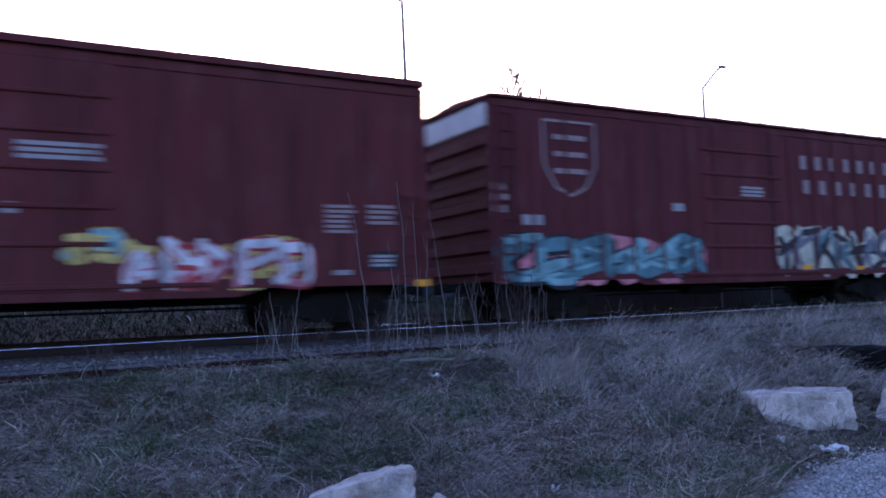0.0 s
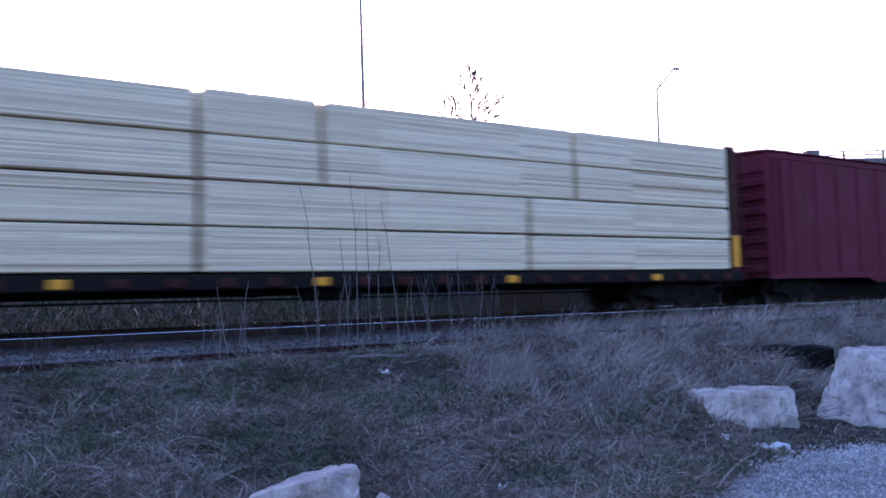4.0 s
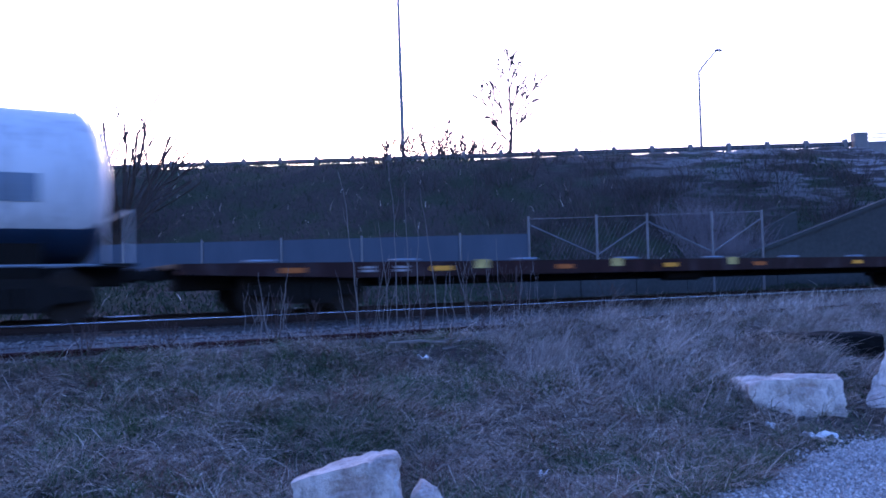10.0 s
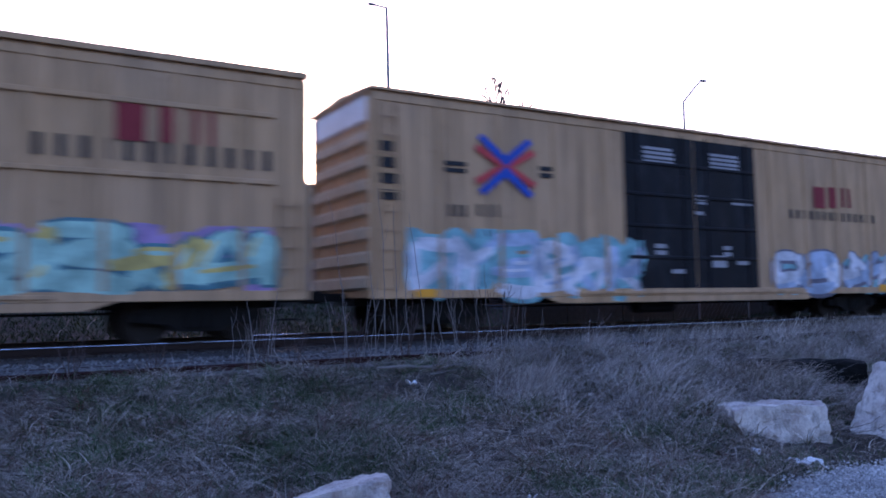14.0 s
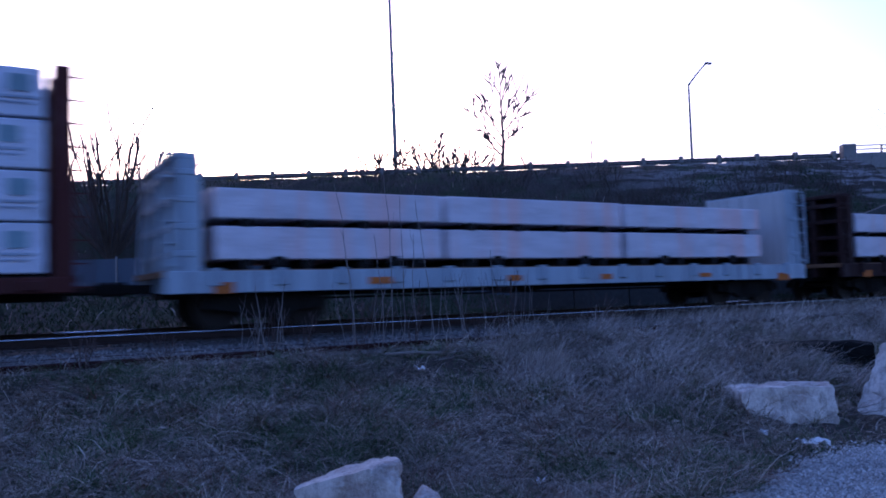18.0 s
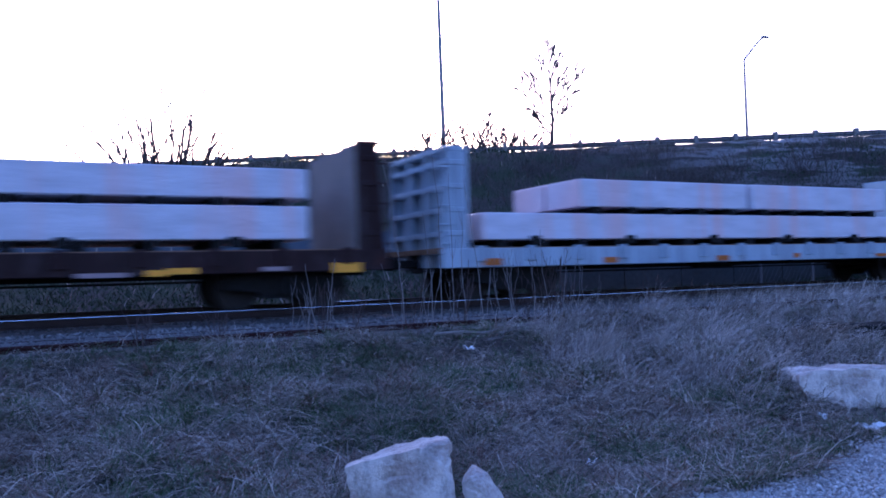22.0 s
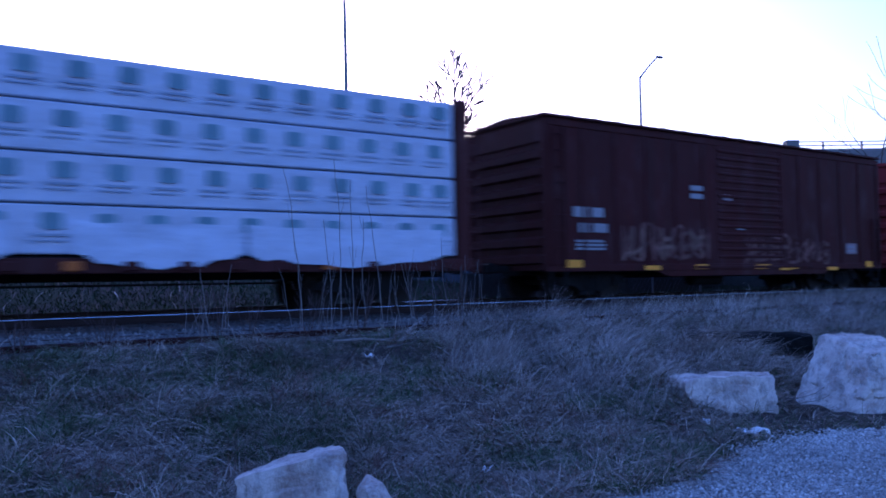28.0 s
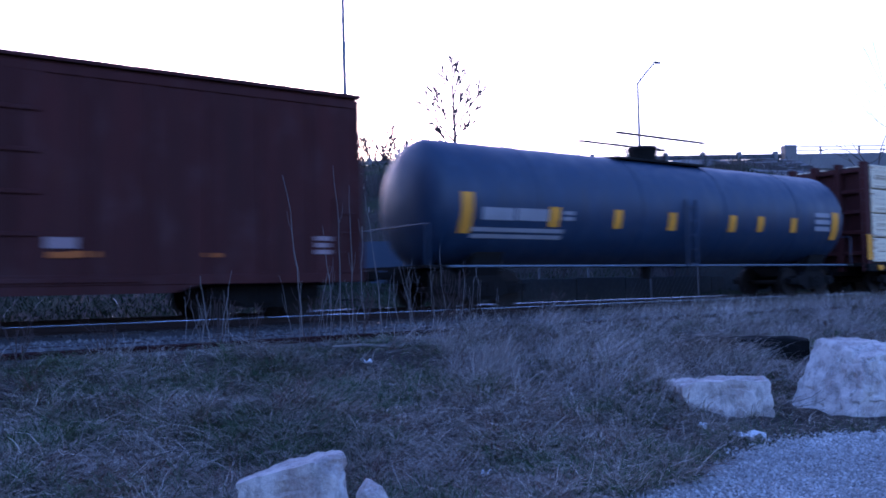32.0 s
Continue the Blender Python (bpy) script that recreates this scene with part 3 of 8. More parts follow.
def boxcar(s0, s1, top, low, paint_key, label, doors, door_paint=None, door_ribs=5, posts=14, rails=(), cap=None, lip=0.05, drop=0.18, ribbed=False):
    """A boxcar. doors: stretches of the train covered by a door leaf. rails: heights of level ribs on the side. cap:
    pale material that paints sky light on the band at the ends' tops.
    """
    car, half = railcar("boxcar", s0, s1, label)
    c = car["s"]
    car["half"], car["face"], car["low"] = half, HALF, low - drop
    mat, eave = M[paint_key], top - 0.09
    spans = [(a - c, b - c) for a, b in doors]
    d0, d1 = min(a for a, b in spans), max(b for a, b in spans)
    part("body", Shape().box(-half + 0.09, half - 0.09, -HALF + 0.02, HALF - 0.02, low, eave + 0.05, 0.02), mat, car)
    # side sheets between the posts stand back; sills and top rails stand proud
    for y in (-1, 1):
        part("side_sill", Shape().box(-half + 0.02, half - 0.02, y * (HALF - 0.03) - 0.045, y * (HALF - 0.03) + 0.03, low - 0.03, low + 0.16, 0.012), mat, car)
        part("top_rail", Shape().box(-half + 0.02, half - 0.02, y * (HALF - 0.03) - 0.04, y * (HALF - 0.03) + 0.035, eave - 0.17, eave, 0.012), mat, car)
        lo = Shape()
        lo.prism([(d0 - 2.6, low - 0.03), (d0 - 2.1, low - drop), (d1 + 2.1, low - drop), (d1 + 2.6, low - 0.03)], "y", y * (HALF - 0.03) - 0.03, y * (HALF - 0.03) + 0.02)
        part("drop_sill", lo, mat, car)
        post = shared("side_post_%s_%.2f_%.2f" % (paint_key, low, eave), lambda: Shape().prism([(-0.075, -0.03), (-0.045, -0.065), (0.045, -0.065), (0.075, -0.03)], "z", low + 0.16, eave - 0.17), mat)
        for i in range(posts + 1):
            x = -half + 0.12 + (2 * half - 0.24) * i / posts
            if d0 - 0.1 < x < d1 + 0.1:
                continue
            p = part("side_post", post, None, car)
            p.location = (x, y * (HALF - 0.04), 0)
            p.rotation_euler.z = 0 if y < 0 else math.pi
        for h in rails:
            for a, b in ((-half + 0.7, d0 - 0.12), (d1 + 0.12, half - 0.7)):
                part("side_rail", Shape().box(a, b, y * HALF - 0.04, y * HALF + 0.012, h - 0.05, h + 0.05, 0.015), mat, car)
    for y in (-1, 1):
        for a, b in spans:
            dm = M[door_paint] if door_paint else mat
            z0, z1 = low + 0.14, eave - 0.1
            leaf = part("door", Shape().box(a + 0.02, b - 0.02, y * (HALF - 0.025) - 0.03, y * (HALF - 0.025) + 0.03, z0, z1, 0.015), dm, car)
            gapz = (z1 - z0) / (door_ribs + 1)
            for i in range(door_ribs):
                h = z0 + gapz * (i + 1)
                part("door_rib", Shape().box(a + 0.1, b - 0.1, y * HALF - 0.045, y * HALF + 0.045, h - 0.045, h + 0.045, 0.02), dm, leaf)
            for x in (a + 0.45, b - 0.45) if not ribbed else (b - 0.2,):
                part("lock_rod", Shape().tube((x, y * (HALF + 0.03), z0), (x, y * (HALF + 0.03), z1), 0.022, n=6), dm, leaf)
        part("door_track", Shape().box(d0 - 1.0 if len(spans) < 2 else d0 - 1.6, d1 + 1.6, y * HALF - 0.05, y * HALF + 0.05, low + 0.02, low + 0.1, 0.01), mat, car)
    # roof: shallow gable with seams
    up = eave + 0.05 + lip
    roof = Shape().prism([(-HALF - 0.07, eave + 0.045), (-HALF - 0.07, up), (0, top + 0.08 + lip), (HALF + 0.07, up), (HALF + 0.07, eave + 0.045)], "x", -half - 0.02, half + 0.02)
    seams = Shape()
    for i in range(1, 18):
        x = -half + 2 * half * i / 18
        seams.prism([(-HALF - 0.08, up - 0.03), (-HALF - 0.08, up + 0.022), (0, top + 0.115 + lip), (HALF + 0.08, up + 0.022), (HALF + 0.08, up - 0.03), (0, top + 0.06 + lip)], "x", x - 0.03, x + 0.03)
    part("roof", roof, mat, car)
    tagged(part("roof_seams", seams, mat, car), kind="stuff")
    # ends with level corrugations
    for d in (-1, 1):
        e = Shape()
        x = d * (half - 0.10)
        n = 7
        zs, ze = low + 0.1, eave - 0.62
        g, prof = (ze - zs) / n, [(x - d * 0.02, zs - 0.02)]
        for i in range(n):
            a = zs + g * i
            prof += [(x, a + 0.1 * g), (x + d * 0.115, a + 0.22 * g), (x + d * 0.115, a + 0.6 * g), (x, a + 0.74 * g)]
        prof += [(x, ze), (x - d * 0.02, ze)]
        e.prism(prof, "y", -HALF + 0.1, HALF - 0.1)
        # tan cars: the sky's light on the ends is put into a lighter tan
        part("end_wall", e, M["lit_tan_end"] if paint_key == "tan" else mat, car)
        for y in (-1, 1):
            part("corner_post", Shape().box(min(x, x + d * 0.1), max(x, x + d * 0.1), y * (HALF - 0.05) - 0.06, y * (HALF - 0.05) + 0.06, low, eave, 0.02), mat, car)
        # top band: where cap is given, sky light is painted on as a paler colour
        band = Shape().box(min(x - d * 0.02, x + d * 0.07), max(x - d * 0.02, x + d * 0.07), -HALF + 0.1, HALF - 0.1, eave - 0.58, eave - 0.04, 0.02)
        part("end_panel", band, M[cap] if cap else mat, car, "end panel with sky light put into its pale colour" if cap else "")
        ladder(car, d * (half - 0.42), -HALF - 0.05, low + 0.1, low + (eave - low) * (0.95 if d < 0 else 0.45), mat)
        part("step", Shape().box(d * (half - 0.42) - 0.25, d * (half - 0.42) + 0.25, -HALF - 0.02, -HALF + 0.04, low - 0.42, low - 0.38).box(d * (half - 0.42) - 0.25, d * (half - 0.42) - 0.21, -HALF - 0.02, -HALF + 0.04, low - 0.42, low).box(d * (half - 0.42) + 0.21, d * (half - 0.42) + 0.25, -HALF - 0.02, -HALF + 0.04, low - 0.42, low), M["under"], car)
    part("centre_sill", Shape().box(-half + 0.1, half - 0.1, -0.35, 0.35, 0.62, low + 0.02, 0.02), M["under"], car)
    underbody(car, half, low)
    return car


def underbody(car, half, low):
    """Air tank, brake rigging and a cross bearer or two."""
    part("air_tank", Shape().tube((-1.6, -0.85, low - 0.26), (-0.3, -0.85, low - 0.26), 0.2, n=12), M["under"], car)
    part("brake_rod", Shape().tube((-half + 3.2, -0.5, 0.55), (half - 3.2, -0.5, 0.55), 0.025, n=6), M["under"], car)
    for x in (-2.4, 2.4):
        part("cross_bearer", Shape().prism([(-1.5, low), (-0.4, 0.6), (0.4, 0.6), (1.5, low)], "x", x - 0.06, x + 0.06), M["under"], car)


def bundle(car, x0, x1, y0, y1, z0, z1, mat, label, sag=0.012, seed=0, name="lumber_pack"):
    """A strapped pack of boards with slightly uneven faces."""
    r = random.Random(seed)
    s = Shape()
    s.box(x0 + r.uniform(0, 0.03), x1 - r.uniform(0, 0.03), y0 + r.uniform(0, 0.03), y1, z0 + 0.03, z1 - r.uniform(0.0, 0.02), 0.025)
    b = part(name, s, mat, car, label)
    return b


def centerbeam(s0, s1, label, top=4.5, wrapped=False, near_rows=None, skip=()):
    """A centre-beam flat car with stacked packs. near_rows: for the lower and upper pair of courses, where the packs end on the near side."""
    car, half = railcar("centerbeam_flat_car", s0, s1, label, 2.6)
    c, mat = car["s"], M["umber"]
    car["half"], car["face"], car["low"] = half, 1.5, 0.7
    deck = 1.06
    for y in (-1, 1):
        part("side_sill", Shape().box(-half + 0.1, half - 0.1, y * 1.42 - 0.09, y * 1.42 + 0.09, deck - 0.3, deck - 0.03, 0.015), M["umber"] if wrapped else M["under"], car)
        for i in range(24):
            x = -half + 0.8 + (2 * half - 1.6) * i / 23
            if y < 0:
                tone = ("orange" if wrapped else "yellow") if i % 5 == 0 else "umber"
                w = part("winch", shared("winch_" + tone, lambda: Shape().box(-0.14, 0.14, -0.05, 0.05, deck - 0.26, deck - 0.09, 0.02), M[tone]), None, car)
                w.location = (x, y * 1.54, 0)
    part("deck", Shape().box(-half + 0.05, half - 0.05, -1.4, 1.4, deck - 0.12, deck, 0.01), M["under"], car)
    part("centre_sill", Shape().box(-half + 0.1, half - 0.1, -0.35, 0.35, 0.62, deck - 0.1, 0.02), M["under"], car)
    beam = Shape().box(-half + 0.5, half - 0.5, -0.18, 0.18, top - 0.22, top - 0.05, 0.02)
    part("top_chord", beam, mat, car)
    for i in range(13):
        x = -half + 0.9 + (2 * half - 1.8) * i / 12
        part("centre_post", shared("centre_post_%.2f" % top, lambda: Shape().box(-0.09, 0.09, -0.09, 0.09, deck, top - 0.2, 0.015), mat), None, car).location.x = x
    for d in (-1, 1):
        x = d * (half - 0.28)
        for y in (-1.36, -0.45, 0.45, 1.36):
            part("bulkhead_post", Shape().box(x - 0.17, x + 0.17, y - 0.10, y + 0.10, deck - 0.3, top + 0.14, 0.02), mat, car)
        part("bulkhead_panel", Shape().box(x - d * 0.15 - 0.03, x - d * 0.15 + 0.03, -1.3, 1.3, deck, top, 0.01), mat, car)
        for i in range(5):
            z = deck + 0.35 + i * (top - deck - 0.5) / 4
            part("bulkhead_rib", Shape().box(x - 0.1, x + 0.14, -1.44, 1.44, z - 0.07, z + 0.07, 0.02), mat, car)
        if not wrapped:
            part("reflector", Shape().box(x - 0.16, x + 0.16, -1.48, -1.465, deck + 0.1, deck + 1.0), M["yellow"], car)
        ladder(car, d * (half - 0.06), -1.42, deck - 0.3, top, mat, 0.34)
    pk, lab = (M["wrap"], "pale blue plastic-wrapped lumber pack") if wrapped else (M["lumber"], "bare pale board stack")
    x0, x1 = -half + 0.5, half - 0.5
    course = (top + 0.05 - deck) / 4
    for side_y in (-1, 1):
        for q in range(4):
            cuts = [x0] + [v - c for v in (near_rows or ((), ()))[0 if q < 2 else 1]] + [x1]
            if side_y > 0:
                cuts = [x0, x0 / 3, x1 / 3, x1]
            for i in range(len(cuts) - 1):
                if (q, i) in skip:
                    continue
                a, b = cuts[i] + (0.05 if i else 0), cuts[i + 1] - 0.05
                y0, y1 = (-1.5, -0.2) if side_y < 0 else (0.2, 1.5)
                z0, z1 = deck + course * q, deck + course * (q + 1)
                sub = [a, b] if wrapped else [a + (b - a) * k / max(1, round((b - a) / 4.9)) for k in range(max(1, round((b - a) / 4.9)) + 1)]
                for k in range(len(sub) - 1):
                    dz = 0.0 if wrapped or q < 3 else -0.05 * ((k * 7 + i * 3) % 3)
                    bundle(car, sub[k], sub[k + 1] - (0.004 if not wrapped else 0), y0, y1, z0, z1 + dz, pk, lab, seed=q * 31 + i * 7 + k, name="wrapped_pack" if wrapped else "lumber_pack")
                if wrapped and side_y < 0:
                    g, gr = Shape(), Shape()
                    n = max(2, int((b - a) / 0.82))
                    for k in range(n):
                        xm = a + (b - a) * (k + 0.5) / n
                        xm = min(max(xm + (0.0, 0.19, -0.12, 0.08)[q], a + 0.4), b - 0.4)
                        g.prism([(xm + 0.21 * math.cos(0.785 * e) * (1.12 if e % 2 else 0.85), z0 + course * (0.68 + 0.19 * math.sin(0.785 * e) * (1.1 if e % 2 else 0.9))) for e in range(8)], "y", -1.512, -1.506)
                        gr.box(xm - 0.3, xm + 0.28, -1.512, -1.506, z0 + course * 0.38, z0 + course * 0.43)
                        gr.box(xm - 0.36, xm + 0.2, -1.512, -1.506, z0 + course * 0.28, z0 + course * 0.31)
                    tagged(part("printed_mark", g, M["greenprint"], car), kind="stuff")
                    tagged(part("printed_line", gr, M["greyprint"], car), kind="stuff")
    underbody(car, half, deck - 0.1)
    return car


def bulkhead_flat(s0, s1, paint_key, label, packs, top=3.27):
    """A bulkhead flat car with wrapped board packs. packs: start, end, bottom and top of each on the near side."""
    car, half = railcar("bulkhead_flat_car", s0, s1, label, 2.0)
    c, mat, deck = car["s"], M[paint_key], 1.12
    car["half"], car["face"], car["low"] = half, 1.53, 0.7
    part("deck", Shape().box(-half, half, -1.45, 1.45, deck - 0.12, deck, 0.01), M["wood"], car)
    for y in (-1, 1):
        part("side_sill", Shape().box(-half, half, y * 1.46 - 0.06, y * 1.46 + 0.06, 0.69, deck - 0.02, 0.015), mat, car)
        for i in range(14):
            x = -half + 0.9 + (2 * half - 1.8) * i / 13
            part("stake_pocket", shared("stake_pocket_" + paint_key, lambda: Shape().box(-0.1, 0.1, -0.05, 0.05, deck - 0.3, deck + 0.03, 0.015), mat), None, car).location = (x, y * 1.54, 0)
    part("centre_sill", Shape().box(-half + 0.1, half - 0.1, -0.35, 0.35, 0.6, deck - 0.1, 0.02), M["under"], car)
    for d in (-1, 1):
        x = d * (half - 0.34)
        # brown cars: light on the +x end's inner face is painted as paler wood
        part("bulkhead_panel", Shape().box(x - d * 0.30 - 0.04, x - d * 0.30 + 0.04, -1.42, 1.42, deck, top - 0.05, 0.01), M["grey"] if paint_key == "paleblue" else M["deadwood_lit_panel"] if d > 0 else M["under"], car)
        for y in (-1.38, -0.46, 0.46, 1.38):
            part("bulkhead_post", Shape().prism([(x - 0.30, 0.72), (x + 0.30, 0.72), (x + 0.30 if d < 0 else x + 0.16, top), (x - 0.16 if d < 0 else x - 0.30, top)], "y", y - 0.08, y + 0.08), mat, car)
        part("bulkhead_cap", Shape().box(x - 0.22, x + 0.22, -1.47, 1.47, top - 0.12, top, 0.02), mat, car)
        for i in range(4):
            z = deck + 0.3 + 0.5 * i
            part("bulkhead_rib", Shape().box(x - 0.2, x + 0.2, -1.49, 1.49, z - 0.06, z + 0.06, 0.02), mat, car)
        ladder(car, d * (half - 0.1), -1.5, deck, top - 0.1, mat, 0.36)
    for n, (a, b, z0, z1) in enumerate(packs):
        for y0, y1 in ((-1.42, -0.05), (0.05, 1.42)):
            bundle(car, a - c, b - c, y0, y1, z0, z1, M["boardwrap"], "pale lilac wrapped board pack", seed=n, name="board_pack")
        k = max(2, int((b - a) / 1.05))
        for i in range(k):
            x = a - c + (b - a) * (i + 0.5) / k
            part("dunnage", shared("dunnage", lambda: Shape().box(-0.09, 0.09, -1.4, 1.4, -0.14, 0.03, 0.01), M["under"]), None, car).location = (x, 0, z0)
        if z0 < 1.5:
            for i in range(max(2, int((b - a) / 2.4))):
                x = a - c + (b - a) * (i + 0.5) / max(2, int((b - a) / 2.4))
                part("strap_anchor", shared("strap_anchor", lambda: Shape().box(-0.13, 0.13, -0.03, 0.03, 0.0, 0.2, 0.02), M["under"]), None, car).location = (x, -1.46, deck + 0.05)
    underbody(car, half, deck - 0.12)
    return car


def tank_profile(half, r, dome=0.55):
    p = [(-half + dome * (1 - math.cos(a)), r * math.sin(a)) for a in (0.05, 0.35, 0.65, 0.95, 1.25, 1.5708)]
    mid = [(x, r) for x in (-half * 0.66, -half * 0.33, 0.0, half * 0.33, half * 0.66)]
    return p + mid + [(-x, q) for x, q in reversed(p)]


def tank_car(s0, s1, low, top, label, paint_key, lower_key=None, split=None, hatch=0.5, platform=1.8, tall=0.35, sag=0.0, shift=0.0):
    car, half = railcar("tank_car", s0, s1, label, 1.9)
    r = 0.5 * (top - low)
    zc = low + r
    car["half"], car["face"], car["low"], car["sag"] = half, r, 0.6, sag
    mat, body_half = M[paint_key], half - 0.25
    part("tank", Shape().lathe(tank_profile(body_half, r), 0, zc, 36, split, sag, body_half), [mat, M[lower_key or paint_key]], car, smooth=True)
    for i in (-0.62, -0.2, 0.2, 0.62):
        part("weld_band", Shape().lathe([(i * half - 0.03, r + 0.004), (i * half - 0.03, r + 0.012), (i * half + 0.03, r + 0.012), (i * half + 0.03, r + 0.004)], 0, zc, 36, split), [mat, M[lower_key or paint_key]], car, smooth=True)
    for d in (-1, 1):
        x = d * (half - 1.9)
        part("saddle", Shape().prism([(-1.3, low + 0.35), (-1.1, 0.75), (1.1, 0.75), (1.3, low + 0.35), (0.7, low + 0.06), (0, low), (-0.7, low + 0.06)], "x", x - 0.45, x + 0.45), M["under"], car)
        part("stub_sill", Shape().box(min(d * (half - 2.6), d * half), max(d * (half - 2.6), d * half), -0.32, 0.32, 0.62, 0.98, 0.02), M["under"], car)
        part("end_platform", Shape().box(min(d * (half - 0.9), d * half), max(d * (half - 0.9), d * half), -1.45, 1.45, 0.96, 1.02), M["under"], car)
        rail = Shape()
        for y in (-1.42, 1.42):
            rail.tube((d * (half - 0.1), y, 1.0), (d * (half - 0.1), y, 1.95), 0.02, n=6)
        rail.tube((d * (half - 0.1), -1.42, 1.95), (d * (half - 0.1), 1.42, 1.95), 0.02, n=6)
        part("end_handrail", rail, mat, car)
    side_bar = Shape().tube((-half + 0.6, -1.5, 0.99), (half - 0.6, -1.5, 0.99), 0.025, n=6)
    part("running_bar", side_bar, M["hoodgrey"], car)
    hx = -half + 2 * half * hatch
    part("manway", Shape().tube((hx, 0, top - 0.1), (hx, 0, top + tall), 0.36, 0.46, n=16), M["under"] if paint_key == "tankblack" else mat, car)
    part("manway_lid", Shape().tube((hx, 0, top + tall), (hx, 0, top + tall + 0.09), 0.5, 0.46, n=16), M["under"] if paint_key == "tankblack" else mat, car)
    mid = hx + shift
    part("top_platform", Shape().box(mid - platform, mid + platform, -0.75, 0.75, top - 0.10, top - 0.04), M["under"] if paint_key == "tankblack" else mat, car)
    for y in (-0.74, 0.74):
        hand = Shape()
        hand.tube((mid - platform, y, top + 0.62), (mid + platform, y, top + 0.62), 0.035, n=6)
        for k in (-1, 0, 1):
            hand.tube((mid + k * platform, y, top - 0.08), (mid + k * platform, y, top + 0.62), 0.032, n=6)
        part("platform_handrail", hand, M["under"] if paint_key == "tankblack" else mat, car)
    ladder(car, hx + 0.1, -r - 0.06, 0.95, zc + 0.3, M[lower_key or paint_key])
    part("outlet", Shape().tube((hx, 0, low + 0.05), (hx, 0, low - 0.35), 0.2, 0.14, n=12), M["under"], car)
    return car


def tank_mark(car, key, s0, s1, z0, z1, rows=1):
    """A band painted on the curved near side of a tank."""
    c, r = car["s"], car["face"]
    zc = car["zc"]
    s = Shape()
    for q in range(rows):
        a = z0 + (z1 - z0) * (q + (0.2 if rows > 1 else 0)) / rows
        b = z0 + (z1 - z0) * (q + (0.85 if rows > 1 else 1)) / rows
        steps = max(3, int((b - a) / 0.08))
        for i in range(steps):
            p, t = a + (b - a) * i / steps, a + (b - a) * (i + 1) / steps
            rr = r + 0.014
            dip = zc - car["sag"] * max(0.0, 1 - abs(0.5 * (s0 + s1) - c) / (car["half"] - 0.25))
            yp, yt = -math.sqrt(max(0.0, rr * rr - (p - dip) ** 2)), -math.sqrt(max(0.0, rr * rr - (t - dip) ** 2))
            base = len(s.v)
            s.v += [(s0 - c, yp, p), (s1 - c, yp, p), (s1 - c, yt, t), (s0 - c, yt, t)]
            s.f.append((base, base + 1, base + 2, base + 3))
            s.k.append(0)
    part("reflector" if key in ("yellow", "orange") else "stencil", s, M[key], car)


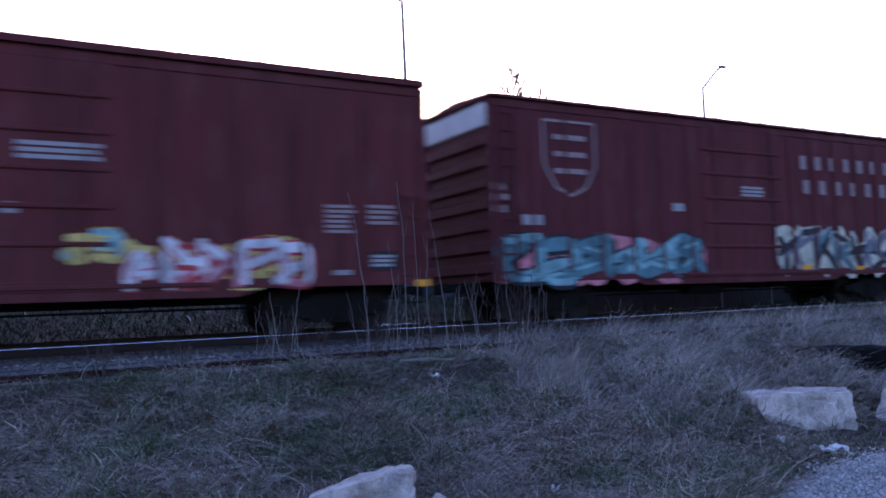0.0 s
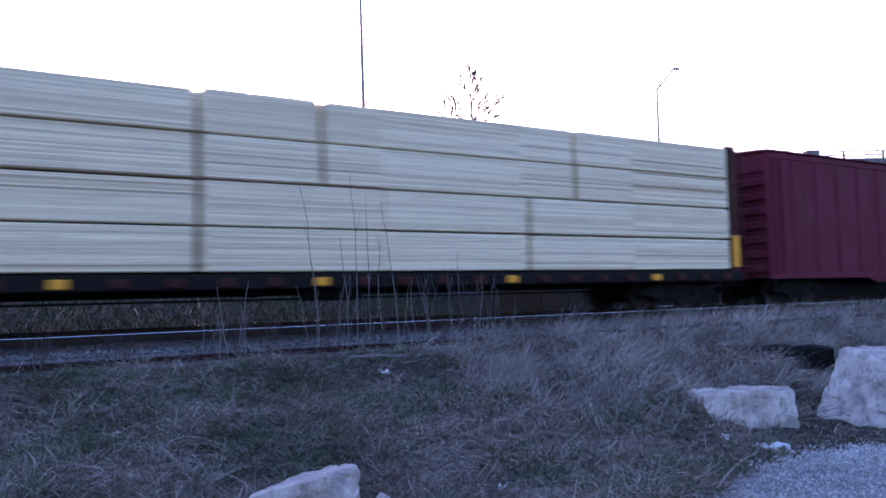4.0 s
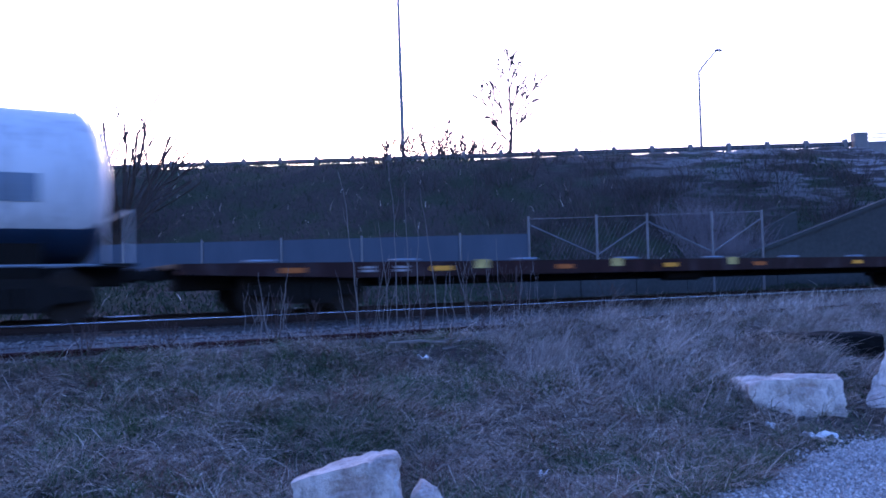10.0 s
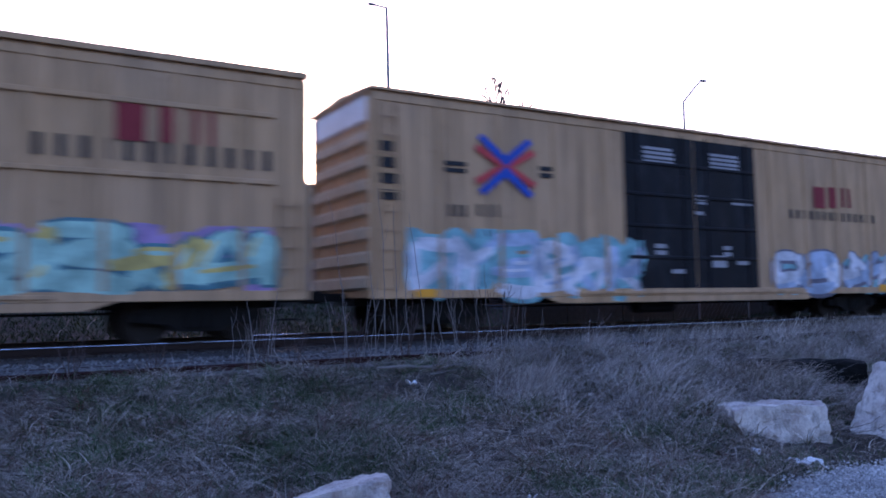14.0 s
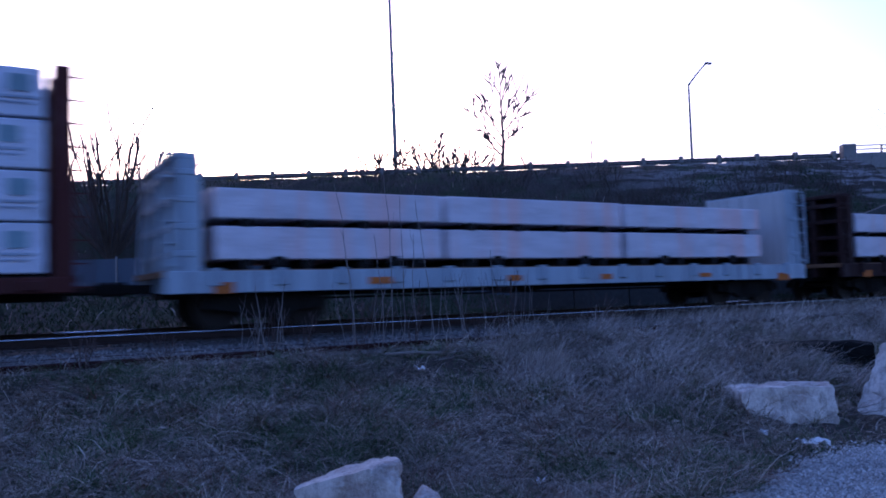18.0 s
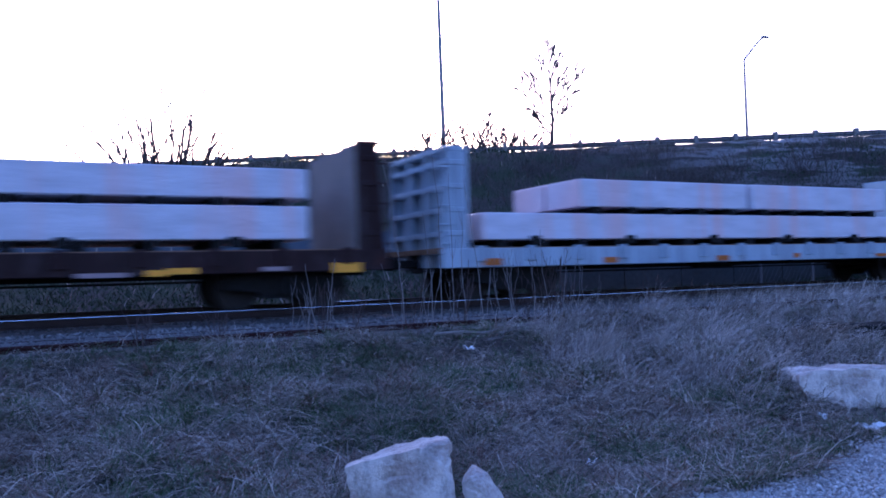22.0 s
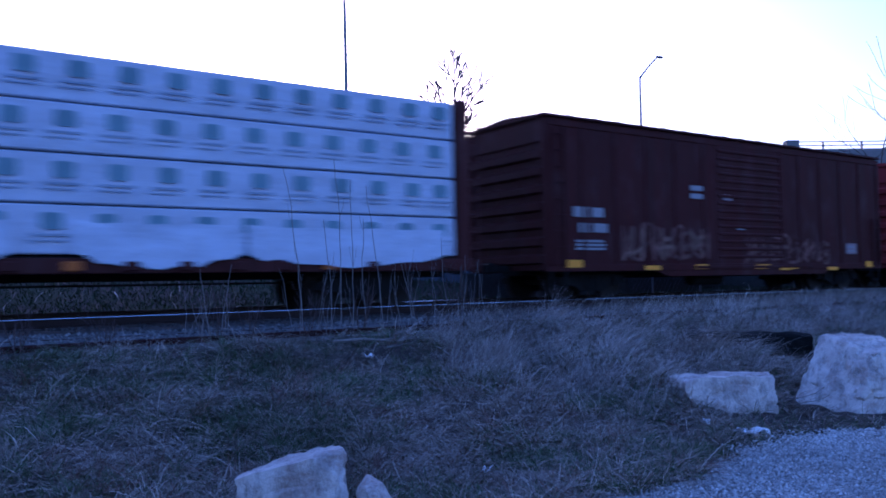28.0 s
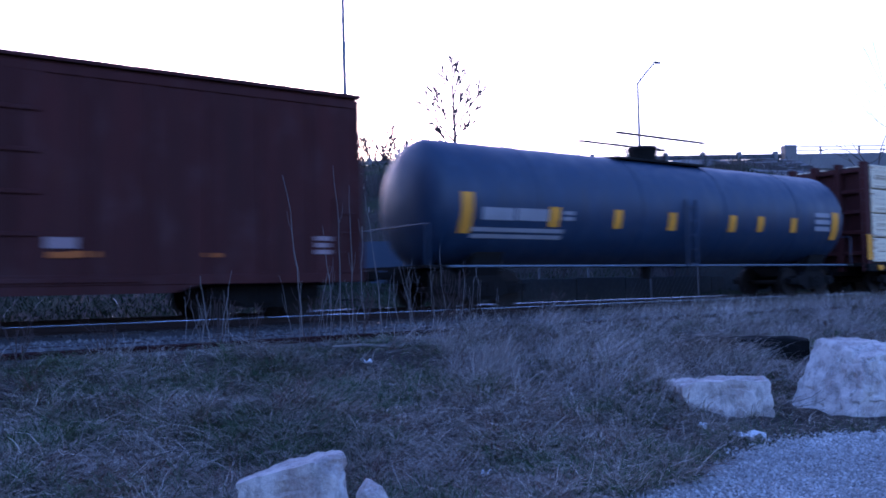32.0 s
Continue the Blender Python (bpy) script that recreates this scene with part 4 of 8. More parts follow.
def hopper_car(s0, s1, label):
    """A pale covered hopper with flat sides, cut-away ends and a running board."""
    car, half = railcar("covered_hopper", s0, s1, label, 1.7)
    car["half"], car["face"], car["low"] = half, 1.53, 0.97
    mat = M["hopperblue"]
    side = [(-half + 1.0, 3.15), (-half + 2.05, 1.24), (half - 2.05, 1.24), (half - 1.0, 3.15), (half - 0.35, 3.2), (half - 0.35, 3.95), (-half + 0.35, 3.95), (-half + 0.35, 3.2)]
    part("body", Shape().prism(side, "y", -1.50, 1.50), mat, car)
    roof = [(-1.53, 3.93), (-1.53, 4.02), (-1.25, 4.25), (-0.7, 4.42), (0, 4.47), (0.7, 4.42), (1.25, 4.25), (1.53, 4.02), (1.53, 3.93)]
    part("roof", Shape().prism(roof, "x", -half + 0.3, half - 0.3), mat, car)
    for z in (3.72, 3.86):
        part("eave_moulding", Shape().box(-half + 0.35, half - 0.35, -1.56, 1.56, z - 0.03, z + 0.03, 0.012), mat, car)
    for y in (-1, 1):
        part("side_sill", Shape().box(-half + 0.25, half - 0.25, y * 1.49 - 0.06, y * 1.49 + 0.06, 0.96, 1.26, 0.02), mat, car)
    for d in (-1, 1):
        for y in (-1.42, 1.42):
            part("corner_post", Shape().box(d * (half - 0.9) - 0.09, d * (half - 0.9) + 0.09, y - 0.08, y + 0.08, 1.2, 3.3, 0.015), mat, car)
        part("slope_sheet", Shape().prism([(d * (half - 1.0), 3.15), (d * (half - 2.3), 1.1), (d * (half - 2.4), 1.1), (d * (half - 1.1), 3.15)], "y", -1.35, 1.35), M["hoodgrey"], car)
        part("end_sill", Shape().box(min(d * (half - 1.2), d * half), max(d * (half - 1.2), d * half), -1.5, 1.5, 0.98, 1.12, 0.02), mat, car)
        ladder(car, d * (half - 0.4), -1.5, 1.1, 3.9, mat)
        part("hopper_end", Shape().prism([(d * (half - 0.36), 3.2), (d * (half - 0.30), 3.2), (d * (half - 0.30), 4.2), (d * (half - 0.36), 4.2)], "y", -1.3, 1.3), mat, car)
    board = Shape()
    for y in (-0.62, 0.62):
        board.box(-half + 0.1, half - 0.1, y - 0.3, y + 0.3, 4.60, 4.70, 0.02)
        for i in range(9):
            board.box(-half + 0.5 + (2 * half - 1.0) * i / 8 - 0.04, -half + 0.5 + (2 * half - 1.0) * i / 8 + 0.04, y - 0.2, y + 0.2, 4.2, 4.63)
    part("running_board", board, M["hoodgrey"], car)
    for x in (-half * 0.5, 0.0, half * 0.5):
        part("discharge_hopper", Shape().prism([(x - 1.5, 1.2), (x - 0.4, 0.42), (x + 0.4, 0.42), (x + 1.5, 1.2)], "y", -1.2, 1.2), M["under"], car)
    for x in (-half * 0.25, half * 0.25, half * 0.55):
        part("roof_hatch", Shape().tube((x, 0, 4.42), (x, 0, 4.6), 0.5, n=16), mat, car)
    return car


def round_hopper(s0, s1, label):
    """A long pale covered hopper with a rounded body."""
    car, half = railcar("covered_hopper", s0, s1, label, 1.8)
    car["half"], car["face"], car["low"] = half, 1.55, 0.97
    mat, r = M["grey"], 1.55
    def ring(k):
        return [(k * 1.55 * math.cos(a), 2.72 + (1.66 if math.sin(a) > 0 else 1.32) * k * math.sin(a) * (1 if math.sin(a) > 0 else 1)) for a in [6.28318 * i / 36 for i in range(36)]]
    s = Shape()
    secs = [(-half + 0.9, 0.2), (-half + 0.95, 0.62), (-half + 1.1, 0.86), (-half + 1.4, 0.97), (-half + 1.8, 1.0), (half - 1.8, 1.0), (half - 1.4, 0.97), (half - 1.1, 0.86), (half - 0.95, 0.62), (half - 0.9, 0.2)]
    for x, k in secs:
        s.v += [(x, y, z) for y, z in ring(k)]
    for j in range(len(secs) - 1):
        for i in range(36):
            s.f.append((j * 36 + i, (j + 1) * 36 + i, (j + 1) * 36 + (i + 1) % 36, j * 36 + (i + 1) % 36))
            s.k.append(0)
    s.f += [tuple(range(36)), tuple(reversed(range(9 * 36, 10 * 36)))]
    s.k += [0, 0]
    part("body", s, mat, car, smooth=True)
    part("seam", Shape().box(-half + 1.8, half - 1.8, -1.565, 1.565, 2.86, 2.89), mat, car)
    for y in (-1, 1):
        part("side_sill", Shape().box(-half + 0.3, half - 0.3, y * 1.5 - 0.06, y * 1.5 + 0.06, 1.22, 1.42, 0.02), mat, car)
    for d in (-1, 1):
        part("end_sill", Shape().box(min(d * (half - 1.6), d * half), max(d * (half - 1.6), d * half), -1.5, 1.5, 0.98, 1.14, 0.02), mat, car)
        part("end_frame", Shape().prism([(d * (half - 0.5), 1.1), (d * (half - 0.35), 1.1), (d * (half - 1.0), 2.6), (d * (half - 1.15), 2.6)], "y", -1.3, -1.2).prism([(d * (half - 0.5), 1.1), (d * (half - 0.35), 1.1), (d * (half - 1.0), 2.6), (d * (half - 1.15), 2.6)], "y", 1.2, 1.3), mat, car)
        ladder(car, d * (half - 0.6), -1.5, 1.1, 3.2, mat)
        hand = Shape()
        for y in (-1.48, 1.48):
            hand.tube((d * (half - 0.1), y, 1.1), (d * (half - 0.1), y, 1.7), 0.02, n=6)
        hand.tube((d * (half - 0.1), -1.48, 1.7), (d * (half - 0.1), 1.48, 1.7), 0.02, n=6)
        part("end_handrail", hand, mat, car)
    board = Shape()
    for y in (-0.55, 0.55):
        board.box(-half + 1.7, half - 1.3, y - 0.24, y + 0.24, 4.34, 4.40, 0.01)
        for i in range(9):
            x = -half + 1.9 + (2 * half - 3.6) * i / 8
            board.box(x - 0.05, x + 0.05, y - 0.2, y + 0.2, 4.2, 4.47)
    part("running_board", board, M["hoodgrey"], car)
    for i in range(4):
        x = (-half + 4.2) + (2 * half - 8.4) * i / 3
        part("discharge_hopper", Shape().prism([(x - 1.5, 1.4), (x - 0.35, 0.5), (x + 0.35, 0.5), (x + 1.5, 1.4)], "y", -1.1, 1.1), M["under"], car)
    part("equipment_box", Shape().box(438.6 - car["s"], 440.9 - car["s"], -1.45, -0.7, 0.52, 1.22, 0.03), mat, car)
    return car


def coil_car(s0, s1, label, hood_key, sill_key, split=False):
    """A covered coil car: a rounded hood on a deep sill."""
    car, half = railcar("coil_car", s0, s1, label, 2.1)
    car["half"], car["face"], car["low"] = half, 1.5, 0.8
    prof = [(-1.44, 1.55), (-1.44, 2.45), (-1.36, 2.72), (-1.1, 3.1), (-0.7, 3.38), (-0.25, 3.5), (0.25, 3.5), (0.7, 3.38), (1.1, 3.1), (1.36, 2.72), (1.44, 2.45), (1.44, 1.55)]
    spans = [(-half + 0.35, half - 0.35)] if not split else [(-half + 0.35, -0.03), (0.03, half - 0.35)]
    for a, b in spans:
        s = Shape().prism(prof, "x", a + 0.35, b - 0.35)
        for d, x in ((-1, a), (1, b)):
            small = [(y * 0.93, 1.55 + (z - 1.55) * 0.94) for y, z in prof]
            base, n = len(s.v), len(prof)
            s.v += [(x, y, z) for y, z in small] + [(x - d * 0.35, y, z) for y, z in prof]
            for i in range(n):
                s.f.append((base + i, base + (i + 1) % n, base + n + (i + 1) % n, base + n + i) if d > 0 else (base + n + i, base + n + (i + 1) % n, base + (i + 1) % n, base + i))
                s.k.append(0)
            s.f.append(tuple(base + i for i in (range(n) if d > 0 else reversed(range(n)))))
            s.k.append(0)
        hood = part("hood", s, M[hood_key], car)
        part("hood_rail", Shape().box(a + 0.35, b - 0.35, -1.47, 1.47, 2.43, 2.5, 0.015), M[hood_key], hood)
        for x in (a + 0.25 * (b - a), a + 0.75 * (b - a)):
            part("stacking_guide", Shape().box(x - 0.5, x + 0.5, -0.35, 0.35, 3.60, 3.66, 0.02).box(x - 0.42, x - 0.36, -0.3, 0.3, 3.48, 3.62).box(x + 0.36, x + 0.42, -0.3, 0.3, 3.48, 3.62), M["under"], hood)
            part("lifting_rib", Shape().prism([(y * 1.015, z + 0.03) for y, z in prof], "x", x - 0.08, x + 0.08), M[hood_key], hood)
        part("top_walk", Shape().box(a + 0.26 * (b - a), a + 0.74 * (b - a), -0.3, 0.3, 3.49, 3.56, 0.01), M["hoodgrey"], hood)
    for y in (-1, 1):
        part("side_sill", Shape().box(-half + 0.1, half - 0.1, y * 1.45 - 0.05, y * 1.45 + 0.05, 0.88, 1.56, 0.02), M[sill_key], car)
        part("sill_flange", Shape().box(-half + 0.1, half - 0.1, y * 1.5 - 0.05, y * 1.5 + 0.05, 1.16, 1.22, 0.01), M[sill_key], car)
    part("floor", Shape().box(-half + 0.1, half - 0.1, -1.42, 1.42, 0.95, 1.1), M["under"], car)
    part("centre_sill", Shape().box(-half + 0.1, half - 0.1, -0.35, 0.35, 0.6, 0.96, 0.02), M["under"], car)
    for d in (-1, 1):
        part("end_sill", Shape().box(min(d * (half - 0.5), d * half), max(d * (half - 0.5), d * half), -1.5, 1.5, 1.0, 1.2, 0.02), M[sill_key], car)
        ladder(car, d * (half - 0.2), -1.5, 0.9, 2.3, M[sill_key])
    underbody(car, half, 0.95)
    return car


def flat_car(s0, s1, label):
    """A long empty low flat car with deck fittings."""
    car, half = railcar("flat_car", s0, s1, label, 2.6)
    c = car["s"]
    car["half"], car["face"], car["low"] = half, 1.475, 0.66
    mat = M["flatpaint"]
    part("deck", Shape().box(-half, half, -1.42, 1.42, 0.92, 1.0, 0.01), M["wood"], car)
    for y in (-1, 1):
        part("side_sill", Shape().prism([(-half, 1.0), (-half, 0.8), (-half + 3.4, 0.69), (half - 3.4, 0.69), (half, 0.8), (half, 1.0)], "y", y * 1.42 - 0.05, y * 1.42 + 0.05), mat, car)
    part("centre_sill", Shape().box(-half + 0.2, half - 0.2, -0.3, 0.3, 0.5, 0.94, 0.02), M["under"], car)
    for i in range(9):
        x = -half + 1.6 + (2 * half - 3.2) * i / 8
        part("deck_pedestal", shared("deck_pedestal", lambda: Shape().box(-0.28, 0.28, -0.14, 0.14, 1.0, 1.07, 0.03), M["hoodgrey"]), None, car).location = (x, -1.15, 0)
    for i, x in enumerate((188.6, 191.9, 195.2, 198.6, 202.0, 206.4, 210.0, 213.9)):
        mark(car, "yellow" if i % 2 else "orange", x, x + 0.5, 0.8, 0.9)
    for x in (193.0, 196.9, 201.0):
        part("placard", Shape().box(x - c, x - c + 0.36, -1.49, -1.475, 0.84, 1.03), M["gyellow"], car)
    mark(car, "white", 190.0, 191.5, 0.78, 0.92, 2, 2)
    underbody(car, half, 0.9)
    return car


# ---- the train, car by car ----
box_a = boxcar(-8.15, 8.07, 5.13, 0.94, "brown", "brown-red steel boxcar with sprayed white and red graffiti", ((-1.25, 1.92),), door_ribs=5, posts=12, lip=0.12)
box_b = boxcar(9.66, 25.92, 5.12, 0.94, "maroon", "faded maroon boxcar with teal and cream graffiti", ((16.25, 19.42),), door_ribs=5, posts=16, cap="lit_cap")
box_c = boxcar(27.76, 43.95, 5.12, 0.90, "brown", "brown boxcar with yellow end tape and pale blue graffiti", ((34.0, 37.12),), door_ribs=4, posts=16, rails=(2.85, 3.75), cap="lit_cap", lip=0.10)
centerbeam(45.2, 68.85, "brown centre-beam flat car stacked with bare lumber", 4.5, False, ((52.0, 58.3), (51.2, 54.4, 57.35)))
centerbeam(69.75, 93.35, "brown centre-beam flat car fully stacked with bare lumber", 4.5, False, ((77.7, 85.5), (77.7, 80.2, 87.0)))
box_d = boxcar(94.5, 113.6, 4.68, 0.82, "purple", "wine-red double-door boxcar with white graffiti", ((102.3, 104.5), (104.5, 106.86)), door_ribs=6, posts=16, lip=0.02)
box_e = boxcar(115.22, 134.8, 4.68, 0.80, "purple", "wine-red double-door boxcar with white sprayed shapes", ((122.1, 124.8), (124.8, 127.55)), door_ribs=6, posts=18, lip=0.02)
tank_a = tank_car(135.75, 156.1, 1.07, 4.15, "long black tank car with a short handrailed manway", "tankblack", hatch=0.5, platform=2.45, shift=1.3)
tank_b = tank_car(156.7, 171.7, 0.95, 3.55, "white tank car with a black lower half", "tankwhite", "tankblack", 1.68, hatch=0.54, platform=1.7, tall=0.45, sag=0.16)
tank_c = tank_car(172.6, 186.0, 1.02, 3.85, "larger white tank car with a black lower half", "tankwhite", "tankblack", 1.66, hatch=0.49, platform=1.2, tall=0.3)
flat_car(186.7, 214.9, "long empty brown flat car with yellow markers")
box_f = boxcar(216.2, 232.14, 4.62, 0.82, "salmon", "sun-bleached red boxcar with a dark round emblem and graffiti", ((222.7, 225.9),), door_ribs=13, posts=15, ribbed=True)
hopper = hopper_car(232.95, 245.9, "pale grey covered hopper with black emblem and dark graffiti")
box_g = boxcar(246.85, 262.83, 5.15, 0.78, "tan", "mustard-yellow boxcar with black door and mint graffiti", ((252.95, 256.7),), "black", 4, 13, (3.0, 4.3), "lit_cap", lip=0.10)
box_h = boxcar(264.14, 283.3, 5.15, 0.78, "tan", "long mustard-yellow boxcar with black double doors", ((271.2, 273.75), (273.75, 276.25)), "black", 4, 12, (), "lit_cap")
centerbeam(283.75, 307.5, "brown centre-beam flat car with blue-wrapped lumber packs", 4.48, True, ((295.6,), (295.6,)))
centerbeam(308.4, 332.05, "brown centre-beam flat car fully loaded with wrapped lumber", 4.5, True, ((321.8,), (321.8,)))
THREE = lambda a, b, c, d: tuple((p, q, z0, z1) for z0, z1 in ((1.28, 1.95), (2.06, 2.68)) for p, q in ((a, b - 0.05), (b + 0.05, c - 0.05), (c + 0.05, d)))
flat_b = bulkhead_flat(333.4, 351.45, "paleblue", "pale blue bulkhead flat car with wrapped board packs", THREE(334.3, 339.3, 344.5, 349.7))
flat_c = bulkhead_flat(353.3, 371.1, "flatpaint", "brown bulkhead flat car with two courses of board packs", THREE(354.2, 359.1, 364.3, 369.5))
flat_d = bulkhead_flat(372.7, 390.3, "flatpaint", "brown bulkhead flat car beside another like it", THREE(373.5, 378.2, 383.7, 388.9))
flat_e = bulkhead_flat(391.9, 410.2, "flatpaint", "brown bulkhead flat car coupled ahead of a pale one", THREE(392.8, 397.6, 402.8, 408.6))
flat_f = bulkhead_flat(411.4, 429.75, "paleblue", "pale blue bulkhead flat car with a stepped board load", ((412.4, 428.5, 1.25, 1.88), (415.0, 420.4, 2.0, 2.68), (420.5, 425.95, 2.0, 2.68)))
round_a = round_hopper(430.0, 449.3, "long pale covered hopper with a rounded body")
coil_a = coil_car(449.9, 464.75, "coil car with a grey hood on a red sill", "hoodgrey", "oxide")
coil_b = coil_car(465.5, 482.4, "coil car with two dark hoods and amber markers", "hooddark", "black", True)
box_i = boxcar(483.7, 500.1, 4.45, 0.70, "maroon", "maroon boxcar with violet and white graffiti", ((490.4, 493.5),), door_ribs=5, posts=16)
wrap_c = centerbeam(501.2, 524.9, "brown centre-beam flat car with torn wrapped lumber packs", 4.5, True, ((513.0,), (511.9, 514.3)), skip=((3, 1),))
for n, (a, b) in enumerate(((501.9, 504.3), (504.5, 506.2), (507.0, 511.3), (512.0, 515.5), (516.4, 519.4), (519.5, 524.0))):
    flap, rr, steps = Shape(), random.Random(90 + n), 14
    c = wrap_c["s"]
    for i in range(steps + 1):
        x = a - c + (b - a) * i / steps
        low = 1.16 - 0.26 * math.sin(3.14159 * i / steps) ** 0.7 - 0.10 * rr.random()
        out = 1.53 + 0.07 * rr.random()
        flap.v += [(x, -1.52, 1.62 + 0.05 * rr.random()), (x, -out, 0.5 * (1.6 + low)), (x, -out - 0.05 * rr.random(), low)]
    for i in range(steps):
        for q in (0, 1):
            flap.f.append((3 * i + q, 3 * i + q + 1, 3 * i + q + 4, 3 * i + q + 3))
            flap.k.append(0)
    part("torn_wrap", flap, M["wrap"], wrap_c, "loose torn flap of pale wrap", smooth=True)
box_j = boxcar(526.95, 542.5, 4.58, 0.74, "darkbrown", "dark brown boxcar with a ribbed door and dull graffiti", ((533.5, 536.8),), door_ribs=15, posts=13, ribbed=True)
box_k = boxcar(544.33, 560.2, 4.56, 0.72, "red", "red boxcar with white block lettering and blue graffiti", ((550.85, 553.9),), door_ribs=5, posts=13, lip=0.05)
box_l = boxcar(561.6, 577.9, 4.56, 0.68, "red", "bright red boxcar with a finely ribbed door", ((568.15, 571.3),), door_ribs=13, posts=13, ribbed=True)
box_m = boxcar(579.6, 595.42, 4.54, 0.70, "umber", "dark umber boxcar with ribbed sides and white stencils", ((586.1, 589.4),), door_ribs=4, posts=15, lip=0.06)
tank_d = tank_car(597.0, 614.5, 0.98, 4.10, "black tank car with yellow reflector tape", "tankblack", hatch=0.5, platform=1.9)
centerbeam(615.3, 639.0, "brown centre-beam flat car stacked with pale lumber", 4.5, False, ((623.0, 631.0), (624.5, 632.0)))
for tank, low, top in ((tank_a, 1.07, 4.15), (tank_b, 0.95, 3.55), (tank_c, 1.02, 3.85), (tank_d, 0.98, 4.10)):
    tank["zc"] = 0.5 * (low + top)
mark(box_a, "white", 0.39, 1.77, 3.13, 3.47, 3, 1)
mark(box_a, "white", 0.16, 0.40, 2.21, 2.44, 2, 1)
graffiti(box_a, 2.04, 5.46, 0.57, 1.92, "gwhite gwhite gpink", "gred", 5, "gyellow", 1)
graffiti(box_a, 2.84, 3.59, 0.84, 1.76, "gred", "gbrown", 2, "", 2)
graffiti(box_a, 1.07, 2.00, 1.37, 1.99, "gyellow gcyan", "gyellow", 2, "", 3)
mark(box_a, "dim", 5.75, 6.41, 1.94, 2.54, 6, 1)
mark(box_a, "dim", 6.66, 7.36, 2.12, 2.56, 4, 1)
mark(box_a, "white", 5.90, 6.28, 1.13, 1.23)
mark(box_a, "inkblack", 6.70, 7.30, 1.22, 1.60)
mark(box_a, "white", 6.73, 7.27, 1.27, 1.54, 3, 1)
mark(box_a, "yellow", 7.71, 8.18, 0.87, 1.01)
shield(box_b, 11.91, 3.80, 0.95)
mark(box_b, "white", 10.49, 11.04, 2.20, 2.43)
mark(box_b, "dim", 9.68, 10.13, 2.41, 3.17, 3, 1)
mark(box_b, "white", 17.75, 18.67, 3.06, 3.37, 3, 1)
mark(box_b, "white", 15.16, 15.55, 2.62, 2.82)
mark(box_b, "dim", 20.01, 25.30, 3.95, 4.34, 1, 8)
mark(box_b, "dim", 20.05, 25.15, 3.24, 3.64, 1, 7)
graffiti(box_b, 9.64, 16.26, 0.59, 2.07, "gteal gcyan gteal", "gdark", 6, "gpink", 4)
graffiti(box_b, 19.06, 24.9, 0.70, 2.34, "gdark ggrey gdark gteal", "gcream", 7, "gcream", 5)
graffiti(box_b, 24.12, 26.24, 0.76, 1.56, "gblue", "gblue", 2, "", 6)
mark(box_b, "yellow", 20.09, 20.54, 1.07, 1.19)
mark(box_b, "yellow", 22.50, 22.93, 1.03, 1.14)
mark(box_b, "white", 25.36, 25.94, 3.61, 4.74, 2, 1)
mark(box_b, "dim", 24.68, 25.30, 2.16, 2.36, 2, 1)
mark(box_c, "yellow", 27.49, 27.82, 1.15, 2.09)
mark(box_c, "yellow", 43.60, 43.95, 1.08, 2.00)
mark(box_c, "yellow", 29.51, 29.82, 1.12, 1.59)
mark(box_c, "yellow", 31.43, 31.70, 1.12, 1.56)
mark(box_c, "yellow", 33.28, 33.57, 1.06, 1.52)
mark(box_c, "yellow", 37.86, 38.13, 1.07, 1.58)
mark(box_c, "yellow", 39.47, 39.73, 1.13, 1.58)
mark(box_c, "white", 28.44, 29.29, 2.57, 2.80)
mark(box_c, "white", 28.55, 29.22, 2.07, 2.28)
mark(box_c, "white", 29.77, 30.40, 2.06, 2.28, 2, 1)
mark(box_c, "white", 28.41, 29.29, 1.13, 1.82, 5, 1)
mark(box_c, "dim", 31.08, 31.41, 2.06, 2.30, 4, 1)
mark(box_c, "white", 27.86, 28.16, 1.17, 1.28)
mark(box_c, "white", 34.15, 35.02, 2.60, 2.71)
mark(box_c, "white", 35.38, 36.50, 2.57, 2.68)
mark(box_c, "white", 35.44, 35.80, 1.75, 2.35, 2, 1)
mark(box_c, "gblue", 34.83, 35.22, 1.34, 1.65)
mark(box_c, "white", 35.87, 36.53, 1.30, 1.87, 3, 1)
graffiti(box_c, 29.71, 33.82, 0.60, 1.90, "gpale gpale gwhite", "gpale", 4, "gpale", 7)
graffiti(box_c, 37.30, 40.42, 0.76, 2.04, "gpale gwhite", "ggrey", 3, "gpale", 8)
mark(box_c, "glilac", 40.89, 42.61, 0.78, 1.87, 4, 1)
graffiti(box_d, 101.71, 103.12, 2.02, 3.04, "gwhite", "gpale", 2, "gwhite", 9)
mark(box_d, "white", 103.21, 104.22, 2.43, 2.60, 2, 1)
mark(box_d, "white", 103.75, 104.12, 2.89, 3.03, 2, 1)
mark(box_d, "white", 105.21, 106.12, 2.92, 3.19, 3, 1)
mark(box_d, "inkblack", 102.78, 103.21, 1.25, 1.47)
mark(box_d, "inkblack", 105.47, 106.11, 1.26, 1.87)
mark(box_d, "yellow", 102.66, 103.35, 1.12, 1.23)
mark(box_d, "yellow", 105.41, 106.11, 1.13, 1.22)
mark(box_d, "yellow", 107.91, 108.44, 1.04, 1.14)
mark(box_d, "yellow", 110.32, 110.91, 1.04, 1.14)
mark(box_d, "yellow", 112.57, 113.19, 1.06, 1.26)
graffiti(box_d, 107.13, 113.52, 0.79, 2.10, "gwhite gwhite gpale", "ggrey", 7, "", 10)
mark(box_d, "white", 106.17, 106.84, 1.73, 1.92)
